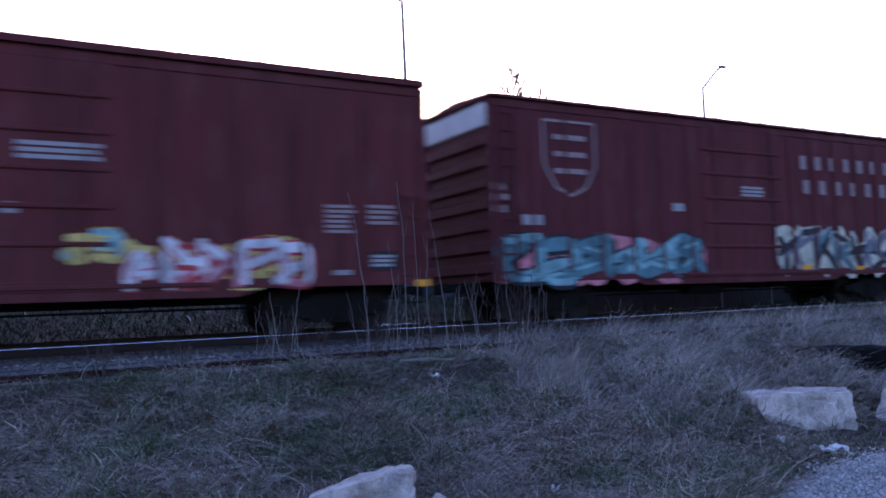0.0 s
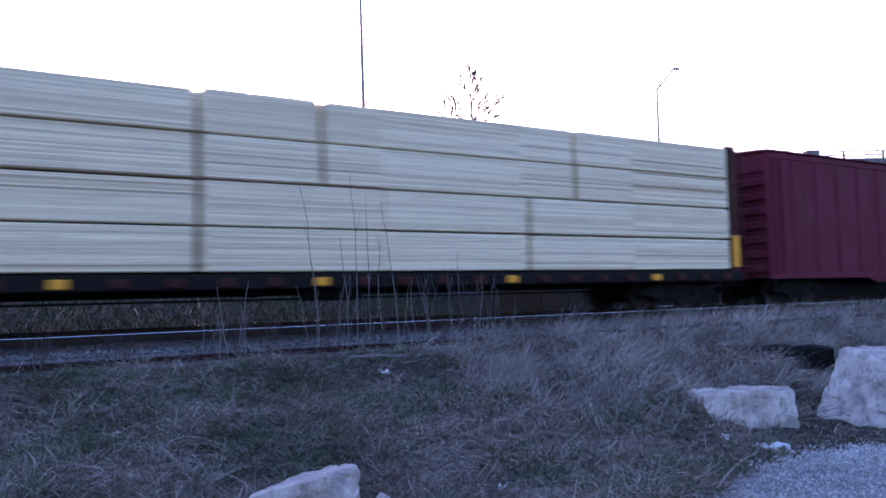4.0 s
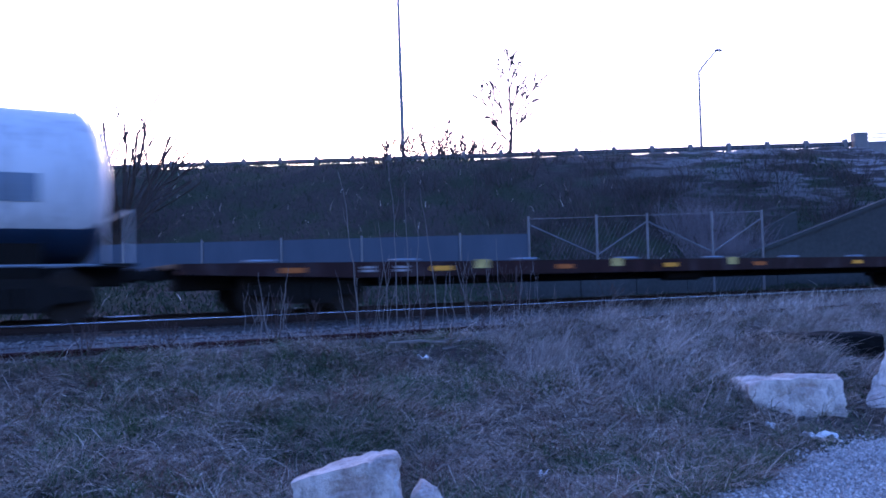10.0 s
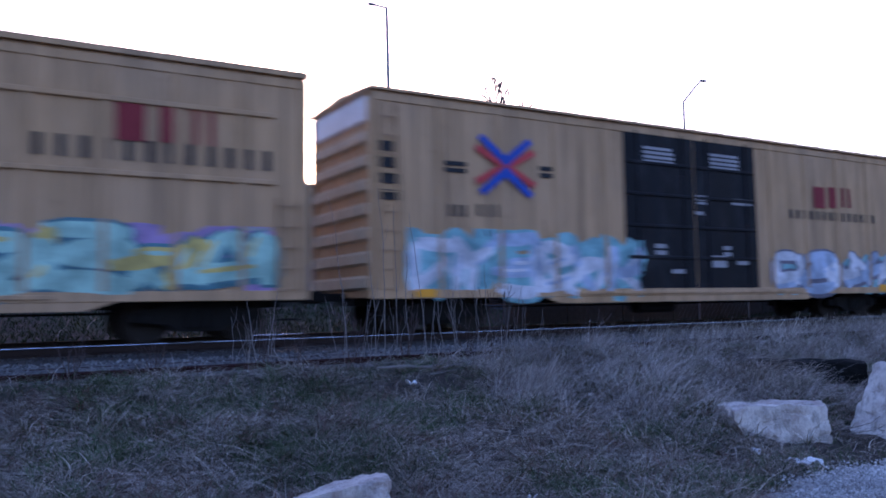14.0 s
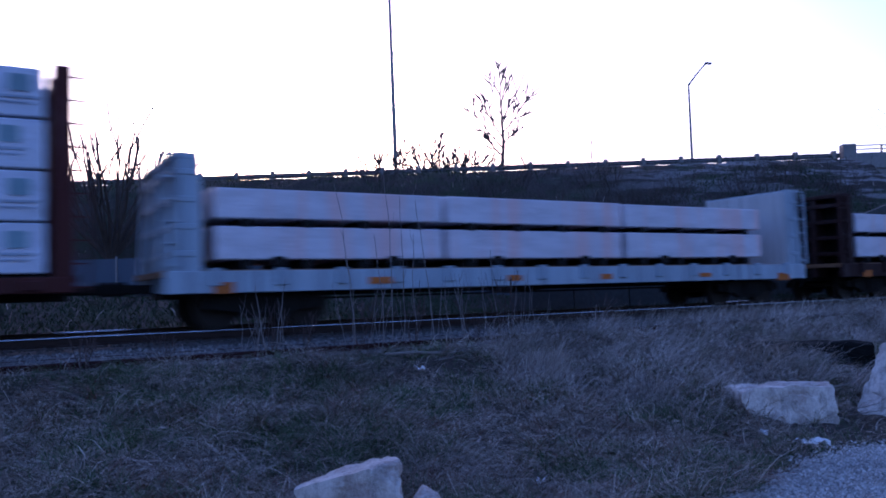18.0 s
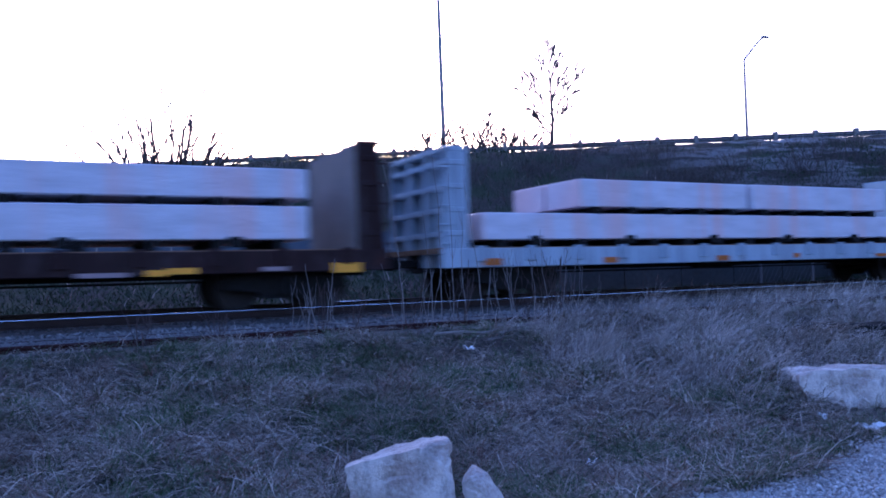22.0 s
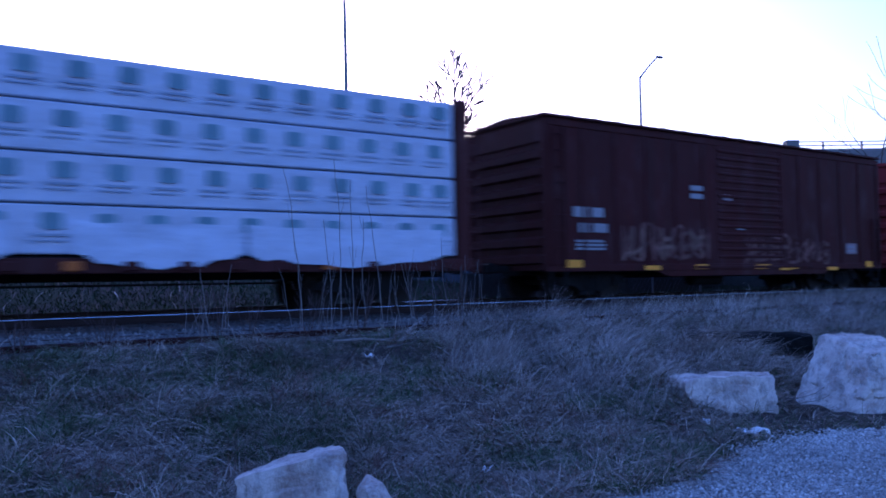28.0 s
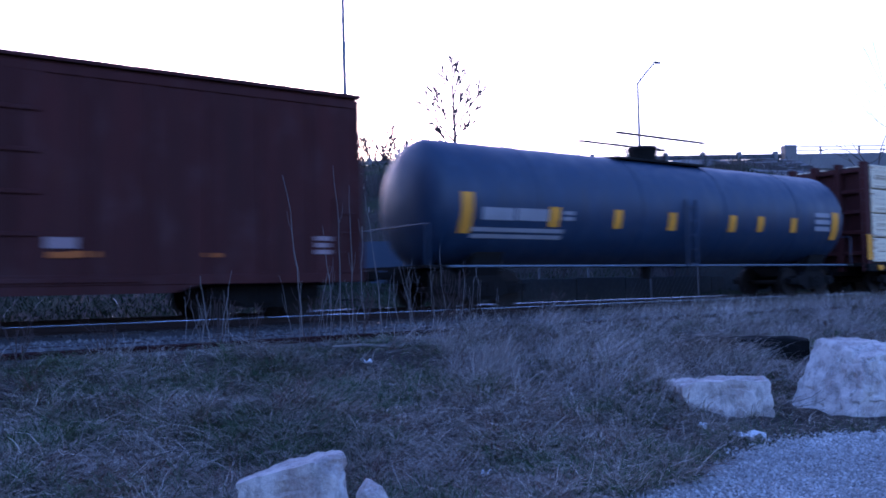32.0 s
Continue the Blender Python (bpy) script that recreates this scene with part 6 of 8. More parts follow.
# ---- the ground: one sheet with the field, the track bed and the road embankment ----
def smooth_step(a, b, v):
    t = np.clip((v - a) / (b - a), 0, 1)
    return t * t * (3 - 2 * t)


def lumps(x, y, scale, seed):
    """Soft irregular relief from a few crossing waves."""
    r = np.random.default_rng(seed)
    out = np.zeros_like(x)
    for i in range(9):
        a, f, p = r.uniform(0, 6.28), r.uniform(0.6, 1.9) / scale, r.uniform(0, 6.28)
        out += np.sin((x * np.cos(a) + y * np.sin(a)) * f * 6.28 + p) / 9
    return out


def ground_height(x, y):
    x, y = np.asarray(x, float), np.asarray(y, float)
    near = 0.45 * smooth_step(5.0, 8.8, y) + 0.40 * smooth_step(8.4, 10.7, y)
    near += lumps(x, y, 2.2, 3) * 0.20 * smooth_step(4.8, 7.0, y) * (1 - smooth_step(10.2, 10.9, y))
    near += lumps(x, y, 0.7, 5) * 0.10 * smooth_step(4.8, 6.0, y) * (1 - smooth_step(10.4, 10.9, y))
    d = x * ROAD_N.x + y * ROAD_N.y
    bank = 7.1 * smooth_step(31.0, 50.0, d * 1.0 + lumps(x, y, 6.0, 8) * 0.7) * (1 - smooth_step(22.6, 25.0, x * ROAD_U.x + y * ROAD_U.y))
    back_down = smooth_step(64.0, 90.0, d)
    bank = bank * (1 - back_down)
    bank += lumps(x, y, 3.0, 9) * 0.22 * smooth_step(31, 36, d) * (1 - smooth_step(47, 50, d))
    near += 1.15 * smooth_step(18.8, 29.0, y) * (1 - back_down) * (1 - smooth_step(24.0, 40.0, x * ROAD_U.x + y * ROAD_U.y)) * (y > 13.0)
    side = (y > 13.0)
    return near + np.where(side, bank, 0.0)


def grid(name, xs, ys, mats, height, pick=None):
    gx, gy = np.meshgrid(xs, ys)
    gz = height(gx, gy)
    v = np.stack([gx, gy, gz], -1).reshape(-1, 3)
    nx, ny = len(xs), len(ys)
    i, j = np.meshgrid(np.arange(nx - 1), np.arange(ny - 1))
    a = (j * nx + i).ravel()
    f = np.stack([a, a + 1, a + nx + 1, a + nx], -1)
    if pick is not None:
        mid = v[f].mean(1)
        f = f[pick(mid[:, 0], mid[:, 1])]
    me = bpy.data.meshes.new(name)
    me.from_pydata(v.tolist(), [], f.tolist())
    me.materials.append(mats)
    me.polygons.foreach_set("use_smooth", [True] * len(f))
    return new(name, me)


def make_soil():
    m, nt, b = nodes_of("dry_thatch_and_soil")
    n1, n2, n3 = noise_at(nt, 0.45, 5), noise_at(nt, 6, 8, (1, 1, 1), 0.7), noise_at(nt, 45, 4)
    col = mix(nt, ramp(nt, n2, (0.3, 0.0), (0.7, 1.0)), (0.022, 0.019, 0.017), (0.065, 0.055, 0.048))
    col = mix(nt, ramp(nt, n1, (0.48, 0.0), (0.62, 0.75)), col, (0.028, 0.042, 0.02))
    col = mix(nt, ramp(nt, n3, (0.5, 0.0), (0.75, 0.6)), col, (0.14, 0.12, 0.10))
    co = nt.nodes.new("ShaderNodeTexCoord")
    sep = nt.nodes.new("ShaderNodeSeparateXYZ")
    link(nt, co.outputs["Object"], sep.inputs[0])
    # washed-out pale clay showing on the bank near the bridge
    pale = mix(nt, ramp(nt, noise_at(nt, 0.42, 8, (0.7, 0.7, 4.5), 0.66), (0.475, 0.0), (0.545, 1.0)), (0.0, 0.0, 0.0), (1.0, 1.0, 1.0))
    mr = nt.nodes.new("ShaderNodeMapRange")
    mr.inputs["From Min"].default_value, mr.inputs["From Max"].default_value = 27.0, 38.0
    link(nt, sep.outputs[0], mr.inputs["Value"])
    mz = nt.nodes.new("ShaderNodeMapRange")
    mz.inputs["From Min"].default_value, mz.inputs["From Max"].default_value = 3.5, 7.0
    link(nt, sep.outputs[2], mz.inputs["Value"])
    both = mix(nt, 1.0, mr.outputs[0], mz.outputs[0], "MULTIPLY")
    col = mix(nt, mix(nt, 1.0, both, pale, "MULTIPLY"), col, (0.22, 0.21, 0.21))
    link(nt, col, b.inputs["Base Color"])
    b.inputs["Roughness"].default_value = 0.95
    b.inputs["Specular IOR Level"].default_value = 0.1
    bump(nt, b, mix(nt, 0.5, n2, n3), 0.8, 0.06)
    return m


def make_gravel():
    m, nt, b = nodes_of("crushed_pale_gravel")
    vo = nt.nodes.new("ShaderNodeTexVoronoi")
    vo.inputs["Scale"].default_value = 55
    co = nt.nodes.new("ShaderNodeTexCoord")
    link(nt, co.outputs["Object"], vo.inputs["Vector"])
    col = ramp(nt, vo.outputs["Color"], (0.1, (0.2, 0.196, 0.192)), (0.5, (0.36, 0.353, 0.346)), (0.9, (0.56, 0.55, 0.54)))
    col = mix(nt, ramp(nt, vo.outputs["Distance"], (0.35, 0.0), (0.7, 0.8)), col, (0.10, 0.095, 0.09))
    col = mix(nt, ramp(nt, noise_at(nt, 1.1, 5), (0.5, 0.0), (0.68, 0.6)), col, (0.13, 0.12, 0.10))
    link(nt, col, b.inputs["Base Color"])
    b.inputs["Roughness"].default_value = 0.92
    bump(nt, b, vo.outputs["Distance"], 0.9, 0.02)
    return m


M["soil"], M["gravel"] = make_soil(), make_gravel()
M["sidinggravel"] = plain("weathered_siding_stone", (0.10, 0.098, 0.098), 0.95, 0.0, 26, 0.5, 0.8)
M["stones"] = island_mix("loose_grey_stones", ((0.05, 0.048, 0.048), (0.10, 0.098, 0.098), (0.15, 0.147, 0.146), (0.24, 0.235, 0.23)), 0.9)
M["gravelstones"] = island_mix("mixed_gravel_stones", ((0.15, 0.148, 0.146), (0.38, 0.372, 0.365), (0.55, 0.54, 0.53), (0.28, 0.274, 0.27), (0.74, 0.73, 0.72)), 0.9)
M["ballast"] = plain("oily_dark_ballast", (0.055, 0.05, 0.048), 0.95, 0.0, 26, 0.5, 0.8)
M["darkstones"] = island_mix("oily_dark_stones", ((0.03, 0.028, 0.027), (0.06, 0.055, 0.052), (0.10, 0.095, 0.09)), 0.9)
M["straw"] = island_mix("dry_grass_blades", ((0.08, 0.070, 0.058), (0.20, 0.172, 0.142), (0.17, 0.118, 0.092), (0.36, 0.315, 0.26), (0.13, 0.114, 0.094), (0.50, 0.44, 0.37), (0.74, 0.66, 0.57)), 0.75)
M["brightstraw"] = island_mix("bleached_grass_blades", ((0.20, 0.17, 0.155), (0.37, 0.32, 0.29), (0.53, 0.47, 0.42), (0.29, 0.25, 0.225), (0.66, 0.60, 0.54)), 0.75)
M["russet"] = island_mix("russet_dead_weeds", ((0.09, 0.05, 0.042), (0.19, 0.095, 0.075), (0.13, 0.07, 0.055), (0.25, 0.15, 0.115)), 0.8)
M["palestraw"] = island_mix("pale_grass_blades", ((0.12, 0.104, 0.09), (0.26, 0.23, 0.195), (0.40, 0.355, 0.305), (0.20, 0.176, 0.15), (0.60, 0.54, 0.47)), 0.75)
M["greenblade"] = island_mix("young_green_blades", ((0.05, 0.08, 0.038), (0.08, 0.12, 0.056), (0.13, 0.155, 0.085)), 0.7)
M["bankblade"] = island_mix("dull_bank_blades", ((0.03, 0.045, 0.025), (0.045, 0.066, 0.035), (0.065, 0.078, 0.046)), 0.85)
M["brush"] = island_mix("bare_brush_twigs", ((0.05, 0.042, 0.04), (0.09, 0.075, 0.07), (0.13, 0.11, 0.10)), 0.9)
M["palebrush"] = island_mix("pale_fine_brush_twigs", ((0.16, 0.14, 0.15), (0.24, 0.21, 0.22), (0.33, 0.30, 0.31)), 0.9)

xs = np.unique(np.concatenate([np.linspace(-1500, -60, 10), np.linspace(-60, -16, 18), np.linspace(-16, 60, 260), np.linspace(60, 110, 20), np.linspace(110, 1500, 10)]))
ys = np.unique(np.concatenate([np.linspace(-1500, -20, 8), np.linspace(-20, 4, 12), np.linspace(4, 13.2, 60), np.linspace(13.2, 29, 14), np.linspace(29, 66, 75), np.linspace(66, 100, 14), np.linspace(100, 1500, 8)]))
ground = tagged(grid("ground", xs, ys, M["soil"], ground_height), "dry winter field, track bed and grassy road bank", kind="structure")


def gravel_edge(x):
    """How far the gravel lot reaches towards the field."""
    out = np.interp(x, (-40, 1.4, 3.9, 4.9, 5.5, 6.44, 7.16, 7.85, 8.25, 8.7, 60), (1.75, 1.75, 4.38, 4.43, 4.49, 4.72, 5.0, 4.94, 4.75, 4.55, 4.4))
    return out + 0.07 * np.sin(x * 3.1 + 1) + 0.05 * np.sin(x * 7.7) + 0.03 * np.sin(x * 17.0)


gx, gv = np.linspace(-40.0, 60, 700), 1 - (1 - np.linspace(0, 1, 70)) ** 2
ex, ev = np.meshgrid(gx, gv)
ey = -14 + (gravel_edge(ex) + 14) * ev
lot = np.stack([ex, ey, 0.02 + 0.012 * lumps(ex, ey, 0.8, 4) - 0.03 * (ev > 0.999)], -1).reshape(-1, 3)
cell = (np.arange(69)[:, None] * 700 + np.arange(699)[None]).ravel()
lot_mesh = bpy.data.meshes.new("gravel_lot")
lot_mesh.from_pydata(lot.tolist(), [], np.stack([cell, cell + 1, cell + 701, cell + 700], -1).tolist())
lot_mesh.materials.append(M["gravel"])
lot_mesh.polygons.foreach_set("use_smooth", [True] * len(lot_mesh.polygons))
gravel = tagged(new("gravel_lot", lot_mesh), "pale crushed gravel lot", kind="structure")


def scatter_mesh(name, verts, faces, mat, label):
    me = bpy.data.meshes.new(name)
    me.from_pydata(verts.tolist(), [], faces.tolist())
    me.materials.append(mat)
    return tagged(new(name, me), label, kind="stuff")


def stones(name, x, y, z, size, label, r, mat="stones"):
    """Small uneven six-cornered stones."""
    n = len(x)
    base = np.array([(1, 0, 0), (0, 1, 0), (-1, 0, 0), (0, -1, 0), (0, 0, 0.8), (0, 0, -0.6)], float)
    v = base[None] * (size[:, None, None] * r.uniform(0.6, 1.25, (n, 6, 1)))
    a = r.uniform(0, 6.28, n)
    c, s = np.cos(a)[:, None], np.sin(a)[:, None]
    v = np.stack([v[..., 0] * c - v[..., 1] * s, v[..., 0] * s + v[..., 1] * c, v[..., 2]], -1) + np.stack([x, y, z], -1)[:, None]
    f = np.array([(0, 1, 4), (1, 2, 4), (2, 3, 4), (3, 0, 4), (1, 0, 5), (2, 1, 5), (3, 2, 5), (0, 3, 5)])
    return scatter_mesh(name, v.reshape(-1, 3), (f[None] + 6 * np.arange(n)[:, None, None]).reshape(-1, 3), M[mat], label)


n = 60000
sx, sy = rng.uniform(1.5, 11, n), rng.uniform(2.6, 5.3, n)
keep = sy < gravel_edge(sx) + rng.normal(0, 0.12, n)
sx, sy = sx[keep], sy[keep]
stones("gravel_stones", sx, sy, np.full(len(sx), 0.025), 0.005 + 0.016 * rng.random(len(sx)) ** 1.8, "loose pale gravel stones", rng, "gravelstones")

# ---- track: main line and the half-buried siding ----
bed = Shape().prism([(TRACK_Y - 3.1, 0.80), (TRACK_Y - 1.75, RAIL_Z - 0.19), (TRACK_Y + 1.75, RAIL_Z - 0.19), (TRACK_Y + 3.1, 0.80)], "x", -700, 700)
tagged(part("ballast_bed", bed, M["ballast"]), "dark crushed-stone ballast bed", kind="structure")
siding_bed = Shape().prism([(SIDING_Y - 1.1, 0.80), (SIDING_Y - 0.7, 0.895), (SIDING_Y + 1.2, 0.93), (SIDING_Y + 1.9, 0.80)], "x", -700, 700)
tagged(part("siding_bed", siding_bed, M["sidinggravel"]), "ballast of a half-buried siding", kind="structure")


def rail(name, y, top, head, web, label):
    s = Shape().prism([(y - 0.07, top - 0.17), (y + 0.07, top - 0.17), (y + 0.07, top - 0.155), (y + 0.012, top - 0.13), (y + 0.012, top - 0.045), (y + 0.036, top - 0.03), (y + 0.036, top - 0.004), (y - 0.036, top - 0.004), (y - 0.036, top - 0.03), (y - 0.012, top - 0.045), (y - 0.012, top - 0.13), (y - 0.07, top - 0.155)], "x", -700, 700, 1)
    s.prism([(y - 0.038, top - 0.018), (y + 0.038, top - 0.018), (y + 0.034, top - 0.006), (y + 0.022, top), (y - 0.022, top), (y - 0.034, top - 0.006)], "x", -700, 700, 0)
    ob = tagged(part(name, s, [head, web]), label, kind="structure")
    return ob


for y in (-0.753, 0.753):
    rail("rail", TRACK_Y + y, RAIL_Z + (0.04 if y > 0 else 0.0), M["railhead"], M["mainrust"], "polished running rail of the main line")
    rail("siding_rail", SIDING_Y + y, 0.968 if y < 0 else 0.93, M["railrust"], M["railrust"], "rusty rail of the unused siding")
ties = new("cross_ties")
tagged(ties, "row of dark timber cross ties under the rails", kind="structure")
tie_mesh = Shape().box(-0.115, 0.115, -1.3, 1.3, -0.12, 0.0, 0.015).mesh("tie", M["tie"])
for i in range(240):
    t = part("tie", tie_mesh, None, ties)
    t.location = (-22 + 0.52 * i, TRACK_Y, RAIL_Z - 0.168)
plates = Shape()
for i in range(240):
    for y in (-0.753, 0.753):
        plates.box(-22 + 0.52 * i - 0.09, -22 + 0.52 * i + 0.09, TRACK_Y + y - 0.16, TRACK_Y + y + 0.16, RAIL_Z - 0.172, RAIL_Z - 0.155)
tagged(part("tie_plates", plates, M["mainrust"]), "rusty tie plates under the rails", kind="stuff")
n = 26000
bx = rng.uniform(-6, 48, n)
by = np.where(rng.random(n) < 0.62, rng.uniform(SIDING_Y - 0.55, SIDING_Y + 1.9, n), rng.uniform(TRACK_Y - 2.9, TRACK_Y + 1.0, n))
bz = np.where(by < 13.6, 0.90 + 0.015 * (by - SIDING_Y), np.clip(0.80 + (by - TRACK_Y + 3.1) * 0.095, 0.8, RAIL_Z - 0.185))
size, near = rng.uniform(0.02, 0.05, n), by < 13.6
stones("siding_stones", bx[near], by[near], bz[near], size[near], "loose pale ballast stones along the siding", rng)
stones("ballast_stones", bx[~near], by[~near], bz[~near], size[~near], "loose dark ballast stones along the main line", rng, "darkstones")


# ---- grass ----
def blades(name, x, y, z, tall, wide, lean, mat, label, r, bias=(0.0, 0.0), sweep=None):
    """Bent tapering blades: three segments each."""
    n = len(x)
    a = r.uniform(0, 6.28, n) if sweep is None else sweep
    dx, dy = np.cos(a) * lean + bias[0], np.sin(a) * lean + bias[1]
    face = r.uniform(0, 6.28, n)
    wx, wy = np.cos(face) * wide, np.sin(face) * wide
    v = np.zeros((n, 7, 3))
    for i, u in enumerate((0.0, 0.4, 0.75)):
        cx, cy, cz = x + dx * tall * u ** 1.6, y + dy * tall * u ** 1.6, z + tall * u * (1 - 0.32 * u * np.minimum(lean, 1.4))
        k = (1.0, 0.85, 0.55)[i]
        v[:, 2 * i] = np.stack([cx - wx * k, cy - wy * k, cz], -1)
        v[:, 2 * i + 1] = np.stack([cx + wx * k, cy + wy * k, cz], -1)
    v[:, 6] = np.stack([x + dx * tall * 1.05, y + dy * tall * 1.05, z + tall * (1 - 0.40 * np.minimum(lean, 1.5))], -1)
    f4 = (np.array([(0, 1, 3, 2), (2, 3, 5, 4)])[None] + 7 * np.arange(n)[:, None, None]).reshape(-1, 4)
    f3 = np.array([(4, 5, 6)]) + 7 * np.arange(n)[:, None]
    me = bpy.data.meshes.new(name)
    me.from_pydata(v.reshape(-1, 3).tolist(), [], f4.tolist() + f3.tolist())
    me.materials.append(mat)
    return tagged(new(name, me), label, kind="stuff")


def strands(name, x, y, z, length, wide, azim, pitch, droop, curl, mat, label, r, seg=4):
    """Long tapering blades that leave the ground at a pitch, droop along their length and lie down where they meet it."""
    n = len(x)
    p = np.stack([x, y, z], -1)
    v = np.zeros((n, 2 * seg + 1, 3))
    twist = r.normal(0, 0.5, n)
    for i in range(seg + 1):
        u = i / seg
        el, az = pitch - droop * u, azim + curl * u
        if i == seg:
            v[:, 2 * seg] = p
            break
        side = np.stack([-np.sin(az + twist), np.cos(az + twist), 0.5 * np.sin(3 * twist)], -1) * (wide * (1.0 - 0.75 * u * u))[:, None]
        v[:, 2 * i], v[:, 2 * i + 1] = p - side, p + side
        el = pitch - droop * (u + 0.5 / seg)
        p = p + np.stack([np.cos(el) * np.cos(az), np.cos(el) * np.sin(az), np.sin(el)], -1) * (length / seg)[:, None]
        p[:, 2] = np.maximum(p[:, 2], z + 0.02 + 0.03 * np.abs(np.sin(5 * twist)))
    per = 2 * seg + 1
    quad = np.array([(2 * i, 2 * i + 1, 2 * i + 3, 2 * i + 2) for i in range(seg - 1)]).ravel()
    ring = np.concatenate([quad, (2 * seg - 2, 2 * seg - 1, 2 * seg)])
    sizes = np.array([4] * (seg - 1) + [3])
    loops = (ring[None] + per * np.arange(n)[:, None]).ravel()
    starts = (np.concatenate([[0], np.cumsum(sizes)[:-1]])[None] + len(ring) * np.arange(n)[:, None]).ravel()
    me = bpy.data.meshes.new(name)
    me.vertices.add(n * per)
    me.vertices.foreach_set("co", v.ravel())
    me.loops.add(len(loops))
    me.loops.foreach_set("vertex_index", loops.astype(np.int32))
    me.polygons.add(len(starts))
    me.polygons.foreach_set("loop_start", starts.astype(np.int32))
    me.update(calc_edges=True)
    me.materials.append(mat)
    return tagged(new(name, me), label, kind="stuff")


def in_view(x, y):
    """The wedge of field before the eye."""
    ang = np.degrees(np.arctan2(x, np.maximum(y, 0.1)))
    return (ang > -6) & (ang < 67)


def bare_spot(x, y, r):
    """Where stones, timber, a washed hollow or trodden dirt keep the grass away."""
    n = len(x)
    out = (x > 7.75) & (x < 9.0) & (y > 5.85) & (y < 6.7)
    out |= (x > 9.3) & (x < 10.9) & (y > 4.6) & (y < 6.25)
    out |= (x > 1.85) & (x < 2.65) & (y > 4.4) & (y < 5.45)
    out |= (np.abs((x - 11.3) * 0.66 + (y - 8.05) * 0.75) < 0.3) & (np.abs((x - 11.3) * 0.75 - (y - 8.05) * 0.66) < 1.1)
    out |= (x > 4.4) & (x < 6.4) & (y > 9.2) & (y < 9.95) & (r.random(n) < 0.8)
    out |= (x > 6.4 + 1.3 * (y > 5.3)) & (x < 9.6) & (y < 5.8) & (r.random(n) < 0.85)
    out |= (y > 10.2) & (x < 7.0) & (r.random(n) < 0.75)
    return out


def tufts(name, count, per, spread, length, wide, pitch, droop, mat, label, seed, dens=None, sway=0.7, fan=False, lead=None, box=(-1.5, 22.0, 2.0, 10.85), curl=0.5):
    """Blades in clumps: all swept one way, or fanning out of the clump's middle."""
    r = np.random.default_rng(seed)
    cx, cy = r.uniform(box[0], box[1], count * 6), r.uniform(box[2], box[3], count * 6)
    far = np.hypot(cx, cy)
    ok = in_view(cx, cy) & (r.random(len(cx)) < np.minimum(1.0, (7.0 / far) ** 1.4)) & (cy > gravel_edge(cx) + 0.02)
    if dens is not None:
        ok &= r.random(len(cx)) < dens(cx, cy)
    cx, cy = cx[ok][:count], cy[ok][:count]
    m = len(cx)
    k = np.repeat(np.arange(m), per)
    n = len(k)
    size = r.uniform(0.7, 1.3, m)[k]
    a, o = r.uniform(0, 6.28, n), np.abs(r.normal(0, spread, n)) * size
    x, y = cx[k] + np.cos(a) * o, cy[k] + np.sin(a) * o
    ok = (y > gravel_edge(x) - 0.02) & (y < 10.9) & ~bare_spot(x, y, r)
    x, y, k, a, o, size = x[ok], y[ok], k[ok], a[ok], o[ok], size[ok]
    n = len(x)
    main = (r.uniform(0, 6.28, m) if lead is None else r.normal(lead, 0.55, m))[k]
    az = a + r.normal(0, 0.5, n) if fan else main + r.normal(0, sway, n)
    up = r.uniform(pitch[0], pitch[1], n)
    return strands(name, x, y, ground_height(x, y) - 0.015, r.uniform(length[0], length[1], n) * size, r.uniform(wide[0], wide[1], n), az, up, r.uniform(droop[0], droop[1], n), r.normal(0, curl, n), mat, label, r)


mound = lambda x, y: np.clip(0.55 + 1.8 * lumps(x, y, 2.0, 21), 0.05, 1)
right = lambda x, y: (1 - 0.9 * (x > 10.6) * (y < 8.2)) * np.clip(0.45 + 1.9 * lumps(x, y, 1.0, 24), 0.04, 1) * smooth_step(4.8, 8.6, x + 1.4 * lumps(x, y, 1.3, 29)) * smooth_step(5.8, 7.6, y + 1.2 * lumps(x, y, 1.1, 28))
green = lambda x, y: np.clip(0.4 + 1.5 * lumps(x, y, 2.4, 22) + 0.3 * (x < 4.5) * (y > 7.5), 0.0, 1)
tufts("matted_dry_grass", 6200, 18, 0.16, (0.12, 0.32), (0.0019, 0.0038), (0.05, 0.8), (0.2, 1.2), M["straw"], "matted dry brown grass", 31, None, 0.8, curl=0.9)
tufts("tangled_straw", 2500, 13, 0.16, (0.3, 0.7), (0.0016, 0.003), (0.2, 1.0), (0.7, 2.0), M["palestraw"], "long tangled pale straw lying over the field", 32, lambda x, y: np.clip(0.5 + 1.5 * lumps(x, y, 1.7, 26), 0.05, 1), 0.8, curl=1.1)
tufts("drooping_tussocks", 1100, 36, 0.07, (0.2, 0.45), (0.0018, 0.0034), (0.5, 1.45), (0.9, 2.3), M["straw"], "brown grass tussocks with drooping blades", 33, mound, fan=True, curl=0.9)
tufts("pale_tussocks", 110, 26, 0.06, (0.22, 0.45), (0.0017, 0.003), (0.6, 1.45), (0.9, 2.0), M["brightstraw"], "bleached grass tussocks among the brown", 44, lambda x, y: np.clip(0.35 + 1.8 * lumps(x, y, 1.2, 45), 0, 1) * (y > 5.5), fan=True, curl=0.9)
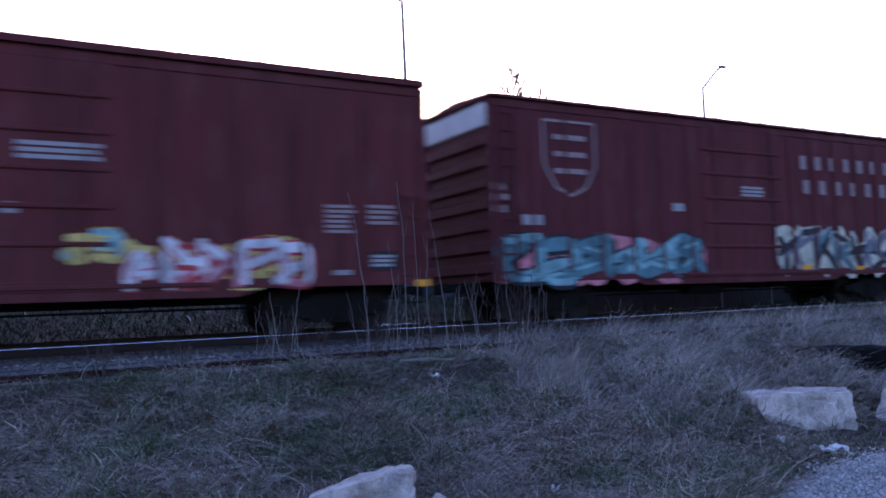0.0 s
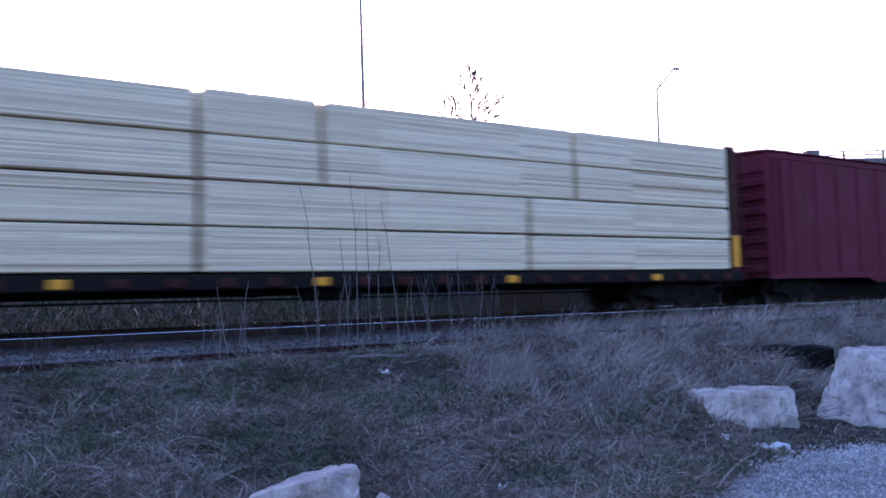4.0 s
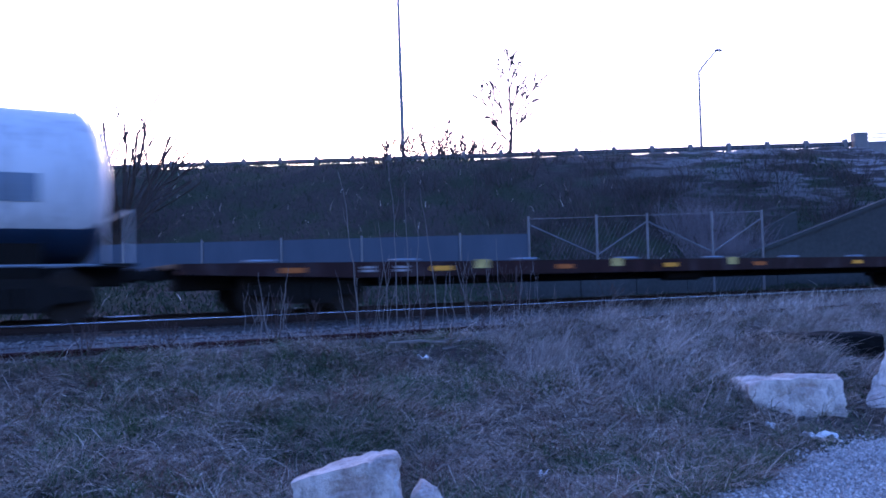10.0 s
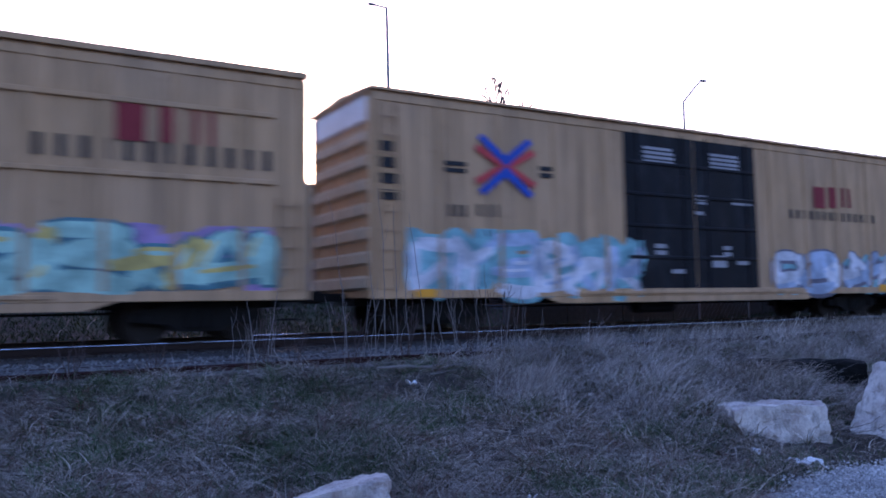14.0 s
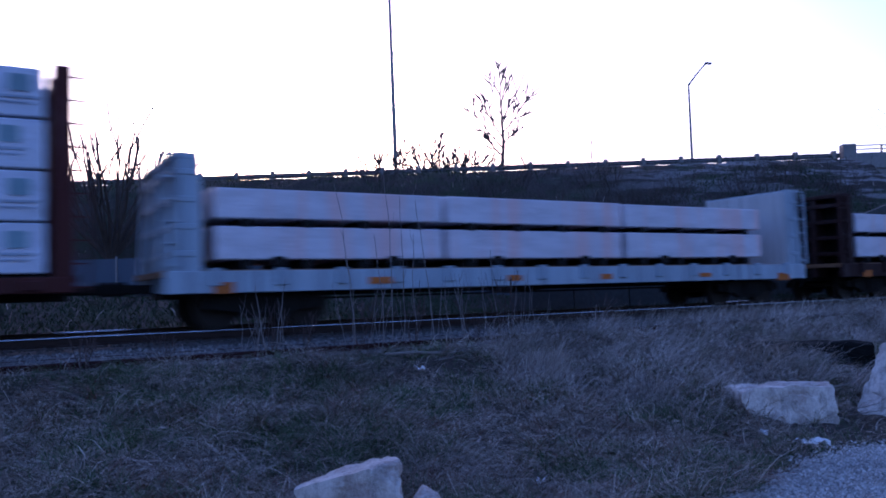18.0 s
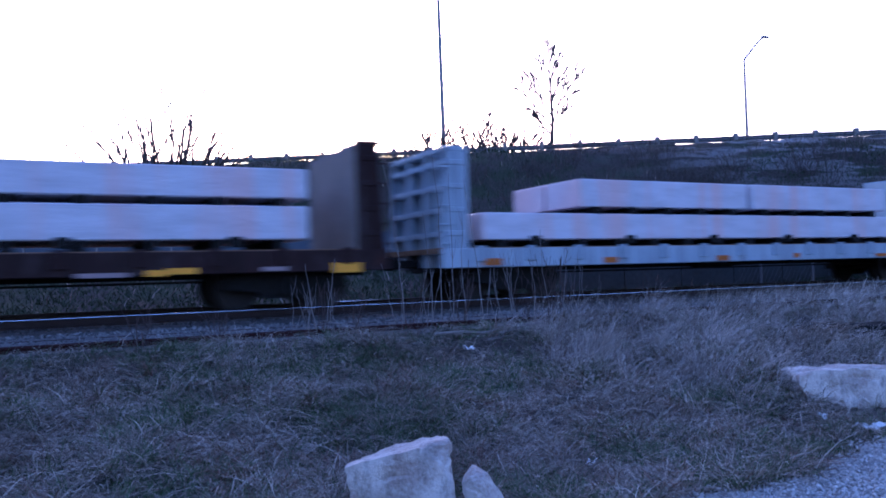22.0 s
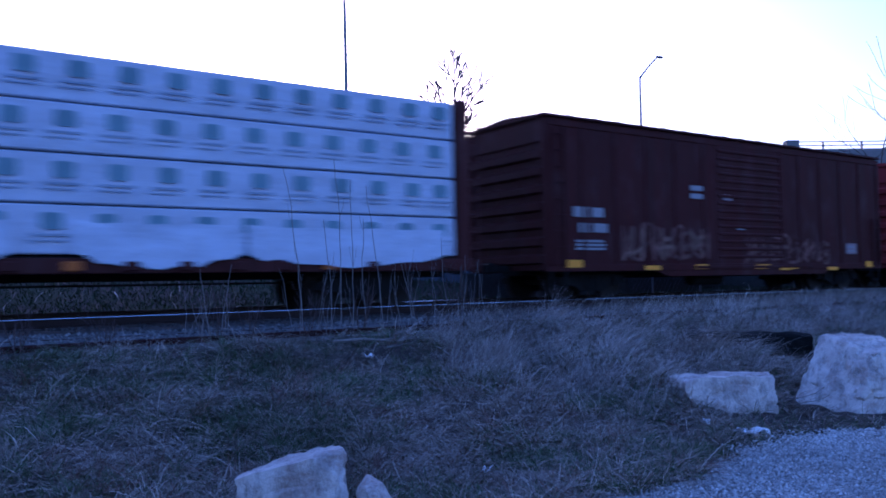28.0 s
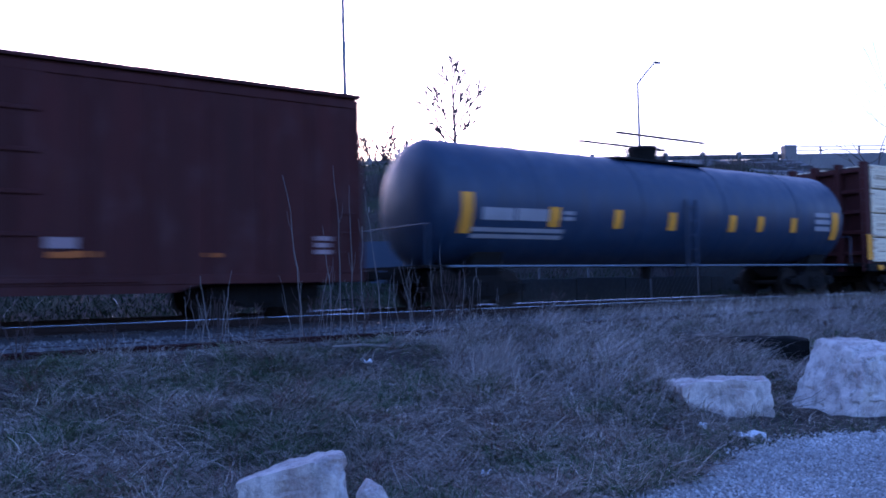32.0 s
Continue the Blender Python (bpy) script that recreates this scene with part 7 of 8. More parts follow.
tufts("red_brown_tussocks", 380, 28, 0.10, (0.2, 0.45), (0.0017, 0.0032), (0.4, 1.3), (0.6, 1.8), M["russet"], "russet dead weeds among the grass", 34, mound, 0.9, curl=0.9)
tufts("green_grass", 2700, 22, 0.12, (0.10, 0.28), (0.002, 0.0038), (0.5, 1.4), (0.3, 1.3), M["greenblade"], "young green grass among the dry blades", 35, green, 0.9)
tufts("verge_green_grass", 190, 24, 0.10, (0.08, 0.2), (0.002, 0.0036), (0.5, 1.4), (0.3, 1.3), M["greenblade"], "short green grass along the gravel", 36, lambda x, y: (y < gravel_edge(x) + 0.6) * 1.0, 0.9, box=(4.5, 9.0, 4.4, 5.9))
tufts("tall_dry_grass", 640, 34, 0.09, (0.32, 0.74), (0.0017, 0.0032), (0.7, 1.45), (0.5, 2.0), M["brightstraw"], "tall pale dry grass bent by wind", 37, right, 0.8, lead=-0.35, box=(4.5, 21.0, 5.6, 10.85), curl=0.7)
tufts("tall_brown_grass", 800, 34, 0.11, (0.28, 0.7), (0.0018, 0.0034), (0.4, 1.4), (0.7, 2.3), M["straw"], "tall brown grass fallen among the pale", 38, right, 1.2, box=(4.5, 21.0, 5.6, 10.85), curl=0.9)
tufts("timber_overgrowth", 22, 40, 0.13, (0.45, 0.8), (0.0017, 0.0032), (1.0, 1.5), (1.6, 2.6), M["straw"], "long grass bent over the black timber", 39, None, 0.8, lead=-0.8, box=(10.0, 10.9, 7.6, 8.9))
r = np.random.default_rng(40)
n = 36000
vx, vy = np.where(r.random(n) < 0.5, r.uniform(-18, -0.5, n), r.uniform(19, 44, n)), r.uniform(4.2, 10.6, n)
ok = (vy > gravel_edge(vx) + 0.1) & (r.random(n) < np.clip(0.6 + lumps(vx, vy, 2.0, 27), 0.1, 1))
vx, vy = vx[ok], vy[ok]
half_n = len(vx)
blades("field_grass", vx, vy, ground_height(vx, vy) - 0.02, r.uniform(0.12, 0.45, half_n), r.uniform(0.005, 0.010, half_n), r.uniform(0.3, 1.6, half_n), M["straw"], "dry grass across the rest of the field", r)
r = np.random.default_rng(41)
n = 7000
vx, vy = r.uniform(-3, 60, n), r.uniform(10.1, 10.8, n)
blades("verge_grass", vx, vy, ground_height(vx, vy) - 0.01, r.uniform(0.04, 0.15, n), r.uniform(0.002, 0.004, n), r.uniform(0.1, 1.0, n), M["straw"], "dry grass along the siding", r)
n = 15000
vx, vy = r.uniform(6, 46, n), r.uniform(10.9, 13.4, n)
ok = r.random(n) < np.clip((vx - 8) / 8, 0.0, 1)
vx, vy = vx[ok], vy[ok]
n = len(vx)
strands("siding_grass", vx, vy, np.full(n, 0.86), r.uniform(0.22, 0.6, n), r.uniform(0.002, 0.0042, n), r.normal(-0.3, 1.0, n), r.uniform(0.9, 1.5, n), r.uniform(0.2, 1.2, n), r.normal(0, 0.3, n), M["straw"], "dry grass grown over the siding", r)
n = 60000
vx, vy = r.uniform(-6, 50, n), r.uniform(19.5, 62, n)
d = vx * ROAD_N.x + vy * ROAD_N.y
ok = (d < 50.0) & (vx * ROAD_U.x + vy * ROAD_U.y < 22) & (vx > -4) & (d > 31) & ((vx < 26) | (r.random(n) < 0.25))
vx, vy = vx[ok], vy[ok]
half_n = len(vx)
blades("bank_grass", vx, vy, ground_height(vx, vy) - 0.03, r.uniform(0.15, 0.45, half_n), r.uniform(0.008, 0.018, half_n), r.uniform(0.2, 1.2, half_n), M["bankblade"], "dull green grass on the road bank", r)
n = 42000
vx, vy = r.uniform(-4, 40, n), 18.2 + 12.0 * r.random(n) ** 1.4
blades("trackside_grass", vx, vy, ground_height(vx, vy) - 0.02, r.uniform(0.10, 0.26, n), r.uniform(0.012, 0.022, n), r.uniform(0.2, 1.2, n), M["bankblade"], "dull green grass beyond the tracks", r)
n = 2500
vx, vy = r.uniform(-6, 52, n), r.uniform(18.5, 60, n)
d = vx * ROAD_N.x + vy * ROAD_N.y
ok = (d < 49.8) & (vx * ROAD_U.x + vy * ROAD_U.y < 22) & (vx > -4)
vx, vy = vx[ok], vy[ok]
half_n = len(vx)
blades("bank_straw", vx, vy, ground_height(vx, vy) - 0.03, r.uniform(0.2, 0.6, half_n), r.uniform(0.01, 0.02, half_n), r.uniform(0.2, 1.2, half_n), M["straw"], "dry grass on the road bank", r)


# ---- rocks, timber and litter in the field ----
def rock(low, high, seed, label, rough=0.02, facets=22, keep=0.80):
    """A quarried block between four low and four high corners, split along flat facets, with worn edges and pitted faces."""
    bm = bmesh.new()
    bmesh.ops.create_cube(bm, size=1.0)
    bmesh.ops.subdivide_edges(bm, edges=bm.edges, cuts=19, use_grid_fill=True)
    off, rr = Vector((seed * 3.7, seed * 1.3, seed * 2.1)), random.Random(seed)
    low, high = [Vector(c) for c in low], [Vector(c) for c in high]
    mid = sum(low + high, Vector()) / 8
    base = Vector((mid.x, mid.y, 0.0))
    for v in bm.verts:
        u, w, h = v.co.x + 0.5, v.co.y + 0.5, v.co.z + 0.5
        a = low[0] * (1 - u) * (1 - w) + low[1] * u * (1 - w) + low[2] * u * w + low[3] * (1 - u) * w
        b = high[0] * (1 - u) * (1 - w) + high[1] * u * (1 - w) + high[2] * u * w + high[3] * (1 - u) * w
        v.co = a.lerp(b, h)
    for k in range(facets):
        d = Vector((rr.gauss(0, 1), rr.gauss(0, 1), rr.gauss(0.15, 0.8))).normalized()
        reach = max((v.co - mid).dot(d) for v in bm.verts)
        limit = reach * rr.uniform(keep, 0.97)
        for v in bm.verts:
            over = (v.co - mid).dot(d) - limit
            if over > 0:
                v.co -= d * over * 0.92
    for v in bm.verts:
        q = v.co.copy()
        crack = abs(noise.noise(Vector((q.x * 2.6, q.y * 2.6, q.z * 5.0)) + off))
        step = 0.5 if noise.noise(q * 2.1 + off * 2) > 0.12 else -0.5
        q += rough * (1.1 * noise.noise_vector(q * 2.3 + off) + 0.9 * noise.noise_vector(q * 6.0 + off) + 0.55 * noise.noise_vector(q * 17.0 + off))
        q += (q - mid).normalized() * rough * (0.8 * step - 1.5 * max(0.0, 0.07 - crack) / 0.07)
        v.co = q - base
    bmesh.ops.recalc_face_normals(bm, faces=bm.faces)
    me = bpy.data.meshes.new("boulder")
    bm.to_mesh(me)
    bm.free()
    me.materials.append(M["stone"])
    me.polygons.foreach_set("use_smooth", [True] * len(me.polygons))
    me.set_sharp_from_angle(angle=radians(24))
    ob = new("boulder", me)
    ob.location = base
    return tagged(ob, label, "rock")


rock(((1.82, 4.92, -0.08), (2.36, 4.50, -0.08), (2.60, 5.00, -0.08), (2.05, 5.45, -0.08)), ((1.76, 4.97, 0.46), (2.31, 4.55, 0.63), (2.48, 4.98, 0.60), (2.05, 5.32, 0.44)), 1, "pale limestone block lying in dry grass", 0.022, 20, 0.86)
rock(((2.43, 4.48, -0.05), (2.45, 4.15, -0.05), (2.74, 4.22, -0.05), (2.66, 4.62, -0.05)), ((2.36, 4.52, 0.46), (2.40, 4.33, 0.42), (2.50, 4.40, 0.44), (2.48, 4.62, 0.48)), 2, "small pale limestone piece beside a block", 0.012)
rock(((7.74, 6.08, -0.05), (8.64, 5.74, -0.05), (9.10, 6.20, -0.05), (8.00, 6.90, -0.05)), ((7.56, 6.28, 0.47), (8.62, 5.76, 0.48), (9.07, 6.2, 0.49), (7.98, 6.84, 0.46)), 3, "flat-topped pale limestone block by the gravel", 0.022, 16, 0.91)
rock(((9.46, 6.15, -0.05), (9.46, 5.20, -0.05), (10.45, 4.85, -0.05), (10.65, 6.05, -0.05)), ((10.12, 6.05, 0.90), (9.86, 5.24, 0.72), (10.60, 5.10, 0.79), (10.70, 5.95, 0.93)), 5, "large pale limestone block by dark timber", 0.03, 14, 0.90)
rock(((9.90, 5.10, -0.05), (10.0, 4.72, -0.05), (10.7, 4.75, -0.05), (10.65, 5.2, -0.05)), ((9.98, 5.12, 0.26), (10.05, 4.82, 0.22), (10.6, 4.8, 0.38), (10.6, 5.2, 0.42)), 6, "broken limestone chunk at a larger block's foot", 0.022)


# ---- timber, sticks, weeds and litter ----
def timber_beam():
    """A squared black timber with worn corners and a ragged, sagging top."""
    bm = bmesh.new()
    bmesh.ops.create_cube(bm, size=1.0)
    bmesh.ops.subdivide_edges(bm, edges=bm.edges, cuts=15, use_grid_fill=True)
    for v in bm.verts:
        q = Vector((v.co.x * 1.9, v.co.y * 0.44, (v.co.z + 0.5) * 0.46))
        edge = max(0.0, abs(v.co.y) + abs(v.co.z) - 0.86)
        q.y *= 1 - 0.5 * edge
        q.z -= 0.25 * edge * (v.co.z > 0) + 0.10 * max(0.0, -v.co.x - 0.25) * (v.co.z > 0)
        v.co = q + Vector((0.02, 0.03, 0.035)) * noise.noise(Vector((q.x * 2.2, q.y * 9, q.z * 9))) + 0.02 * noise.noise_vector(q * 11)
    bmesh.ops.recalc_face_normals(bm, faces=bm.faces)
    me = bpy.data.meshes.new("timber_beam")
    bm.to_mesh(me)
    bm.free()
    me.materials.append(M["char"])
    ob = tagged(new("timber_beam", me), "charred black timber beam lying in tall grass", "timber")
    ob.matrix_basis = pose(11.3, 8.05, 0.30, 0, 1, -43)


timber_beam()


def limb(s, pts, radii, n=5):
    """One unbroken tapering tube through points."""
    base = len(s.v)
    m = len(pts)
    for i, p in enumerate(pts):
        d = (pts[min(i + 1, m - 1)] - pts[max(i - 1, 0)]).normalized()
        a = d.cross(Vector((0.93, 0.36, 0.06))).normalized()
        b = d.cross(a)
        s.v += [tuple(p + (a * math.cos(6.28318 * j / n) + b * math.sin(6.28318 * j / n)) * radii[i]) for j in range(n)]
    for i in range(m - 1):
        for j in range(n):
            s.f.append((base + i * n + (j + 1) % n, base + i * n + j, base + (i + 1) * n + j, base + (i + 1) * n + (j + 1) % n))
            s.k.append(0)
    s.f.append(tuple(base + (m - 1) * n + j for j in range(n)))
    s.k.append(0)


def branch_shape(s, p, d, length, r0, depth, r, up=0.25, kids=3, spread=0.7, steps=4, least=0.0):
    """A tapering crooked limb with side limbs."""
    pts, radii, todo = [p.copy()], [r0], []
    for i in range(steps):
        d = (d + Vector((r.gauss(0, 0.12), r.gauss(0, 0.12), r.gauss(0.03, 0.08) + up * 0.08))).normalized()
        p = p + d * (length / steps)
        r0 *= 0.83
        pts.append(p.copy())
        radii.append(max(r0, least))
        if depth > 0 and i > 0:
            for k in range(kids if i == steps - 1 else max(1, kids - 2)):
                side = d.orthogonal().normalized()
                side.rotate(Matrix.Rotation(r.uniform(0, 6.28), 3, d))
                todo.append((p.copy(), (d + side * r.uniform(0.5, 1.0) * spread + Vector((0, 0, up * 0.4))).normalized(), length * r.uniform(0.48, 0.75), r0 * 0.72))
    limb(s, pts, radii, 5 if r0 > 0.02 else 3)
    for q, nd, l, rr in todo:
        branch_shape(s, q, nd, l, rr, depth - 1, r, up, kids, spread, steps, least)


def bare_tree(x, y, z, tall, trunk_r, seed, label, stems=1, fork=0.35, depth=3, spread=0.75, name="bare_tree", least=0.011, kids=3):
    """A leafless tree: trunk or several stems, and a crown of limbs and twigs."""
    r = random.Random(seed)
    tree = new(name)
    tree.location = (x, y, z)
    tagged(tree, label, "tree")
    trunk, crown = Shape(), Shape()
    for i in range(stems):
        a = 6.28 * i / stems + r.uniform(-0.4, 0.4)
        lean = 0.0 if stems == 1 else r.uniform(0.2, 0.95) if i % 4 else 0.12
        d = Vector((math.cos(a) * lean, math.sin(a) * lean, 1)).normalized()
        p, r0, n = Vector((0, 0, -0.3)) + Vector((math.cos(a), math.sin(a), 0)) * (0.0 if stems == 1 else 0.15), trunk_r, 5
        for k in range(n):
            q = p + d * (tall * fork / n) * (1.3 if k == 0 else 1)
            trunk.tube(p, q, r0, r0 * 0.93, n=7, cap=False)
            p, r0 = q, r0 * 0.93
            d = (d + Vector((r.gauss(0, 0.05), r.gauss(0, 0.05), 0.05))).normalized()
            if k >= 2 and stems == 1:
                side = Vector((math.cos(a + 2.4 * k), math.sin(a + 2.4 * k), 0.7)).normalized()
                branch_shape(crown, p.copy(), side, tall * 0.36, r0 * 0.68, depth - 1, r, 0.4, kids, spread, 4, least)
        branch_shape(crown, p, d, tall * (1 - fork) * 0.62, r0 * 0.85, depth, r, 0.5, kids, spread, 4, least)
    part("trunk", trunk, M["bark"], tree)
    part("crown", crown, M["bark"], tree)
    return tree


def wand(s, p, d, length, r0, r, least, order, rise=0.05):
    """A slender limb that bends upward and sends out twigs, now to one side and now to the other."""
    n, pts, radii, todo = 8, [p.copy()], [r0], []
    turn = r.uniform(0, 6.28)
    for i in range(n):
        d = (d + Vector((r.gauss(0, 0.06), r.gauss(0, 0.06), r.gauss(rise, 0.04)))).normalized()
        p = p + d * (length / n)
        pts.append(p.copy())
        radii.append(max(r0 * (1 - 0.85 * (i + 1) / n), least))
        if order and 1 <= i < n - 1 and r.random() < (0.8 if order > 1 else 0.5):
            turn += 3.14 + r.uniform(-0.7, 0.7)
            side = d.orthogonal().normalized()
            side.rotate(Matrix.Rotation(turn, 3, d))
            todo.append((p.copy(), (d + side * r.uniform(0.5, 0.8)).normalized(), length * r.uniform(0.34, 0.55) * (1.15 - 0.6 * i / n), radii[-1] * 0.75))
    limb(s, pts, radii, 6 if r0 > 0.06 else 5)
    for q, nd, l, rr in todo:
        wand(s, q, nd, l, max(rr, least), r, least, order - 1, rise)


def weed(x, z0, y, tx, z1, seed, thick=0.010):
    """A thin leafless stem, nearly straight."""
    r = random.Random(seed)
    s, n = Shape(), 9
    end, bow = Vector((tx - x, r.uniform(-0.2, 0.2), z1 - z0)), r.uniform(-0.07, 0.07)
    pts = [end * (i / n) + Vector((bow * math.sin(3.14 * i / n) + r.gauss(0, 0.008), r.gauss(0, 0.01), -0.06 if i == 0 else 0)) for i in range(n + 1)]
    limb(s, pts, [thick * (1 - 0.6 * i / n) for i in range(n + 1)], 6)
    for k in range(r.randint(0, 2)):
        i, a = r.randint(4, 8), r.uniform(0, 6.28)
        limb(s, [pts[i], pts[i] + Vector((math.cos(a) * 0.05, math.sin(a) * 0.05, 0.14)), pts[i] + Vector((math.cos(a) * 0.07, math.sin(a) * 0.07, 0.3))], [0.004, 0.003, 0.002], 4)
    ob = tagged(part("weed_stem", s, M["deadwood_lit_panel"]), "tall bare pale weed stem beside the siding", "weed", "weeds by the siding")
    ob.location = (x, y, z0)


def bushy_weed(x, y, z, tall, seed):
    """A bare many-branched dead weed."""
    r, s = random.Random(seed), Shape()
    for i in range(5):
        a = 2.4 * i + r.uniform(-0.4, 0.4)
        wand(s, Vector((0.02 * math.cos(a), 0.02 * math.sin(a), -0.05)), Vector((0.28 * math.cos(a), 0.28 * math.sin(a), 1)).normalized(), tall * r.uniform(0.7, 1.05), 0.008, r, 0.0035, 2 if i < 1 else 1, 0.05)
    tagged(part("bushy_weed", s, M["weedstem"]), "bushy bare dead weed beside the siding", "weed", "weeds by the siding").location = (x, y, z)


wr = random.Random(3)
for i, (x, tx, z1) in enumerate(((4.94, 4.70, 3.36), (5.41, 5.21, 2.6), (5.53, 5.55, 3.57), (5.78, 5.70, 3.23), (6.02, 5.93, 2.63), (6.25, 6.0, 3.16), (6.82, 6.63, 2.0), (7.63, 7.40, 2.37), (7.71, 7.79, 2.09), (3.57, 3.42, 1.88), (3.73, 3.91, 1.95))):
    weed(x, 0.86, 11.0 + wr.uniform(-0.08, 0.08), tx, z1, i, 0.008)
for i in range(26):
    x = wr.uniform(4.7, 8.3)
    weed(x, 0.86, 10.8 + wr.uniform(-0.1, 0.5), x + wr.uniform(-0.2, 0.2), wr.uniform(1.3, 2.1), 30 + i, 0.0055)
for i in range(9):
    x = wr.uniform(3.2, 4.0)
    weed(x, 0.86, 10.9 + wr.uniform(-0.1, 0.3), x + wr.uniform(-0.25, 0.25), wr.uniform(1.2, 1.8), 60 + i, 0.0055)


for k, (x, tall) in enumerate(((3.66, 0.95), (4.1, 0.7), (5.05, 0.8), (5.9, 0.95), (7.0, 0.85), (7.45, 1.15), (7.75, 0.9), (9.6, 0.8), (1.2, 0.5), (2.2, 0.55))):
    bushy_weed(x, 10.95 + 0.1 * math.sin(9.0 * x), 0.86, tall, 200 + k)


def stick(x, y, z, turn, length, seed, label):
    r = random.Random(seed)
    s = Shape()
    branch_shape(s, Vector((0, 0, 0)), Vector((1, 0, 0.02)), length, 0.012, 0, r, 0.1, 2, 0.8, 6)
    ob = tagged(part("fallen_branch", s, M["deadwood_lit_panel"]), label, "branch")
    ob.matrix_basis = pose(x, y, z, 0, 0, turn)


pole = Shape()
limb(pole, [Vector((0, 0, 0)), Vector((0.45, 0.0, 0.0)), Vector((0.9, -0.02, -0.05))], [0.014, 0.026, 0.02], 8)
ob = tagged(part("fallen_branch", pole, M["deadwood_lit_panel"]), "bleached straight pole lying across dry grass", "branch")
ob.matrix_basis = pose(4.92, 10.0, 0.87, 0, 0, 0)
for k, (sx, sy, sz, turn, length) in enumerate(((5.75, 10.0, 0.82, -14, 0.8), (5.8, 10.0, 0.82, 18, 0.75), (5.7, 9.95, 0.84, 4, 0.7), (5.5, 9.8, 0.74, -30, 0.6), (5.3, 9.7, 0.70, 20, 0.6))):
    stick(sx, sy, sz, turn, length, 170 + k, "forked bleached branch beside a straight pole")
stick(5.65, 10.25, 0.90, -6, 1.1, 4, "bleached fallen branch across dry grass")
for k, (sx, sy, turn, length) in enumerate(((5.5, 10.05, -38, 0.55), (6.0, 10.1, 25, 0.6), (6.3, 9.9, -65, 0.45), (5.1, 9.8, 50, 0.4), (6.1, 10.0, -12, 0.9), (5.8, 9.9, 70, 0.35), (6.6, 9.8, 150, 0.7))):
    stick(sx, sy, float(ground_height(sx, sy)) + 0.05, turn, length, 70 + k, "thin bleached branch over a hollow")
stick(6.2, 10.3, 0.84, -24, 0.9, 9, "thin fallen branch among weeds")
stick(4.7, 9.1, 0.62, 40, 0.5, 12, "small broken branch in matted grass")
stick(9.0, 6.25, 0.10, -55, 0.8, 16, "dark broken stick at a limestone block's foot")
stick(9.15, 6.0, 0.06, -40, 0.55, 17, "short broken stick on bare dirt")
stick(9.6, 6.6, 0.3, -20, 0.9, 15, "grey stick beside a limestone block")
r = np.random.default_rng(52)
n = 700
blades("pale_reeds", 6.62 + r.normal(0, 0.16, n), 8.7 + r.normal(0, 0.16, n), ground_height(np.full(n, 6.6), np.full(n, 8.7)) - 0.02, r.uniform(0.2, 0.55, n), r.uniform(0.002, 0.004, n), r.uniform(0.1, 0.7, n), M["brightstraw"], "pale tuft of straw-coloured reeds", r, (0.2, 0.0))

n = 14
blades("reed_stalks", 6.76 + r.normal(0, 0.04, n), 8.7 + r.normal(0, 0.04, n), np.full(n, 0.46), r.uniform(0.5, 0.85, n), np.full(n, 0.006), r.uniform(0.25, 0.45, n), M["brightstraw"], "tall pale reed stalks leaning together", r, (0.0, 0.0), r.normal(-0.3, 0.25, n))


def litter(x, y, w, l, turn, seed):
    bm = bmesh.new()
    bmesh.ops.create_grid(bm, x_segments=9, y_segments=6, size=0.5)
    for v in bm.verts:
        q = Vector((v.co.x * w, v.co.y * l, 0))
        v.co = q + Vector((0.02, 0.02, 0.0)) * noise.noise(q * 9) + Vector((0, 0, 0.03 + 0.10 * abs(noise.noise(q * 11 + Vector((seed, 0, 0))))))
    bmesh.ops.solidify(bm, geom=bm.faces, thickness=0.004)
    me = bpy.data.meshes.new("litter")
    bm.to_mesh(me)
    bm.free()
    me.materials.append(M["paper"])
    ob = tagged(new("litter", me), "crumpled white paper scrap on the grass", "litter")
    ob.matrix_basis = pose(x, y, max(0.0, float(ground_height(x, y)) + (0.04 if y > 8 else -0.02)), 4, 3, turn)


litter(7.23, 5.70, 0.10, 0.09, 20, 1)
litter(7.42, 5.26, 0.38, 0.10, -42, 5)
litter(5.1, 9.35, 0.24, 0.13, 55, 7)
litter(4.2, 5.6, 0.10, 0.08, 30, 9)


# ---- road on the bank: guard rail, bridge, wing wall, lamps ----
ROAD_TURN = math.degrees(math.atan2(ROAD_U.y, ROAD_U.x))
road = Shape().box(-160, 23.4, 51.3, 62.0, 8.2, 8.62)
rd = tagged(part("road", road, M["concrete"]), "road on top of the bank behind its guard rail", kind="structure")
rd.rotation_euler.z = radians(ROAD_TURN)
guard = new("guard_rail")
tagged(guard, "weathered road guard rail on squat posts", "guard rail")
guard.matrix_basis = pose(0, 0, 0, 0, 0, ROAD_TURN)
U0, U1 = -60.0, 22.9
part("beam", Shape().prism([(50.74, 9.35), (50.80, 9.42), (50.74, 9.49), (50.80, 9.56), (50.74, 9.66), (50.86, 9.66), (50.86, 9.35)], "x", U0, U1), M["galvpole"], guard)
post = Shape().box(-0.13, 0.13, 50.66, 50.98, 8.3, 9.82, 0.03).mesh("guard_post", M["concrete"])
i = 0
while U1 - 0.4 - 2.36 * i > U0:
    part("post", post, None, guard).location.x = U1 - 0.4 - 2.36 * i
    i += 1

bridge = new("road_bridge")
tagged(bridge, "concrete road bridge over the railway with a steel handrail", "bridge")
bridge.matrix_basis = pose(0, 0, 0, 0, 0, ROAD_TURN)
B0, B1 = 23.2, 78.0
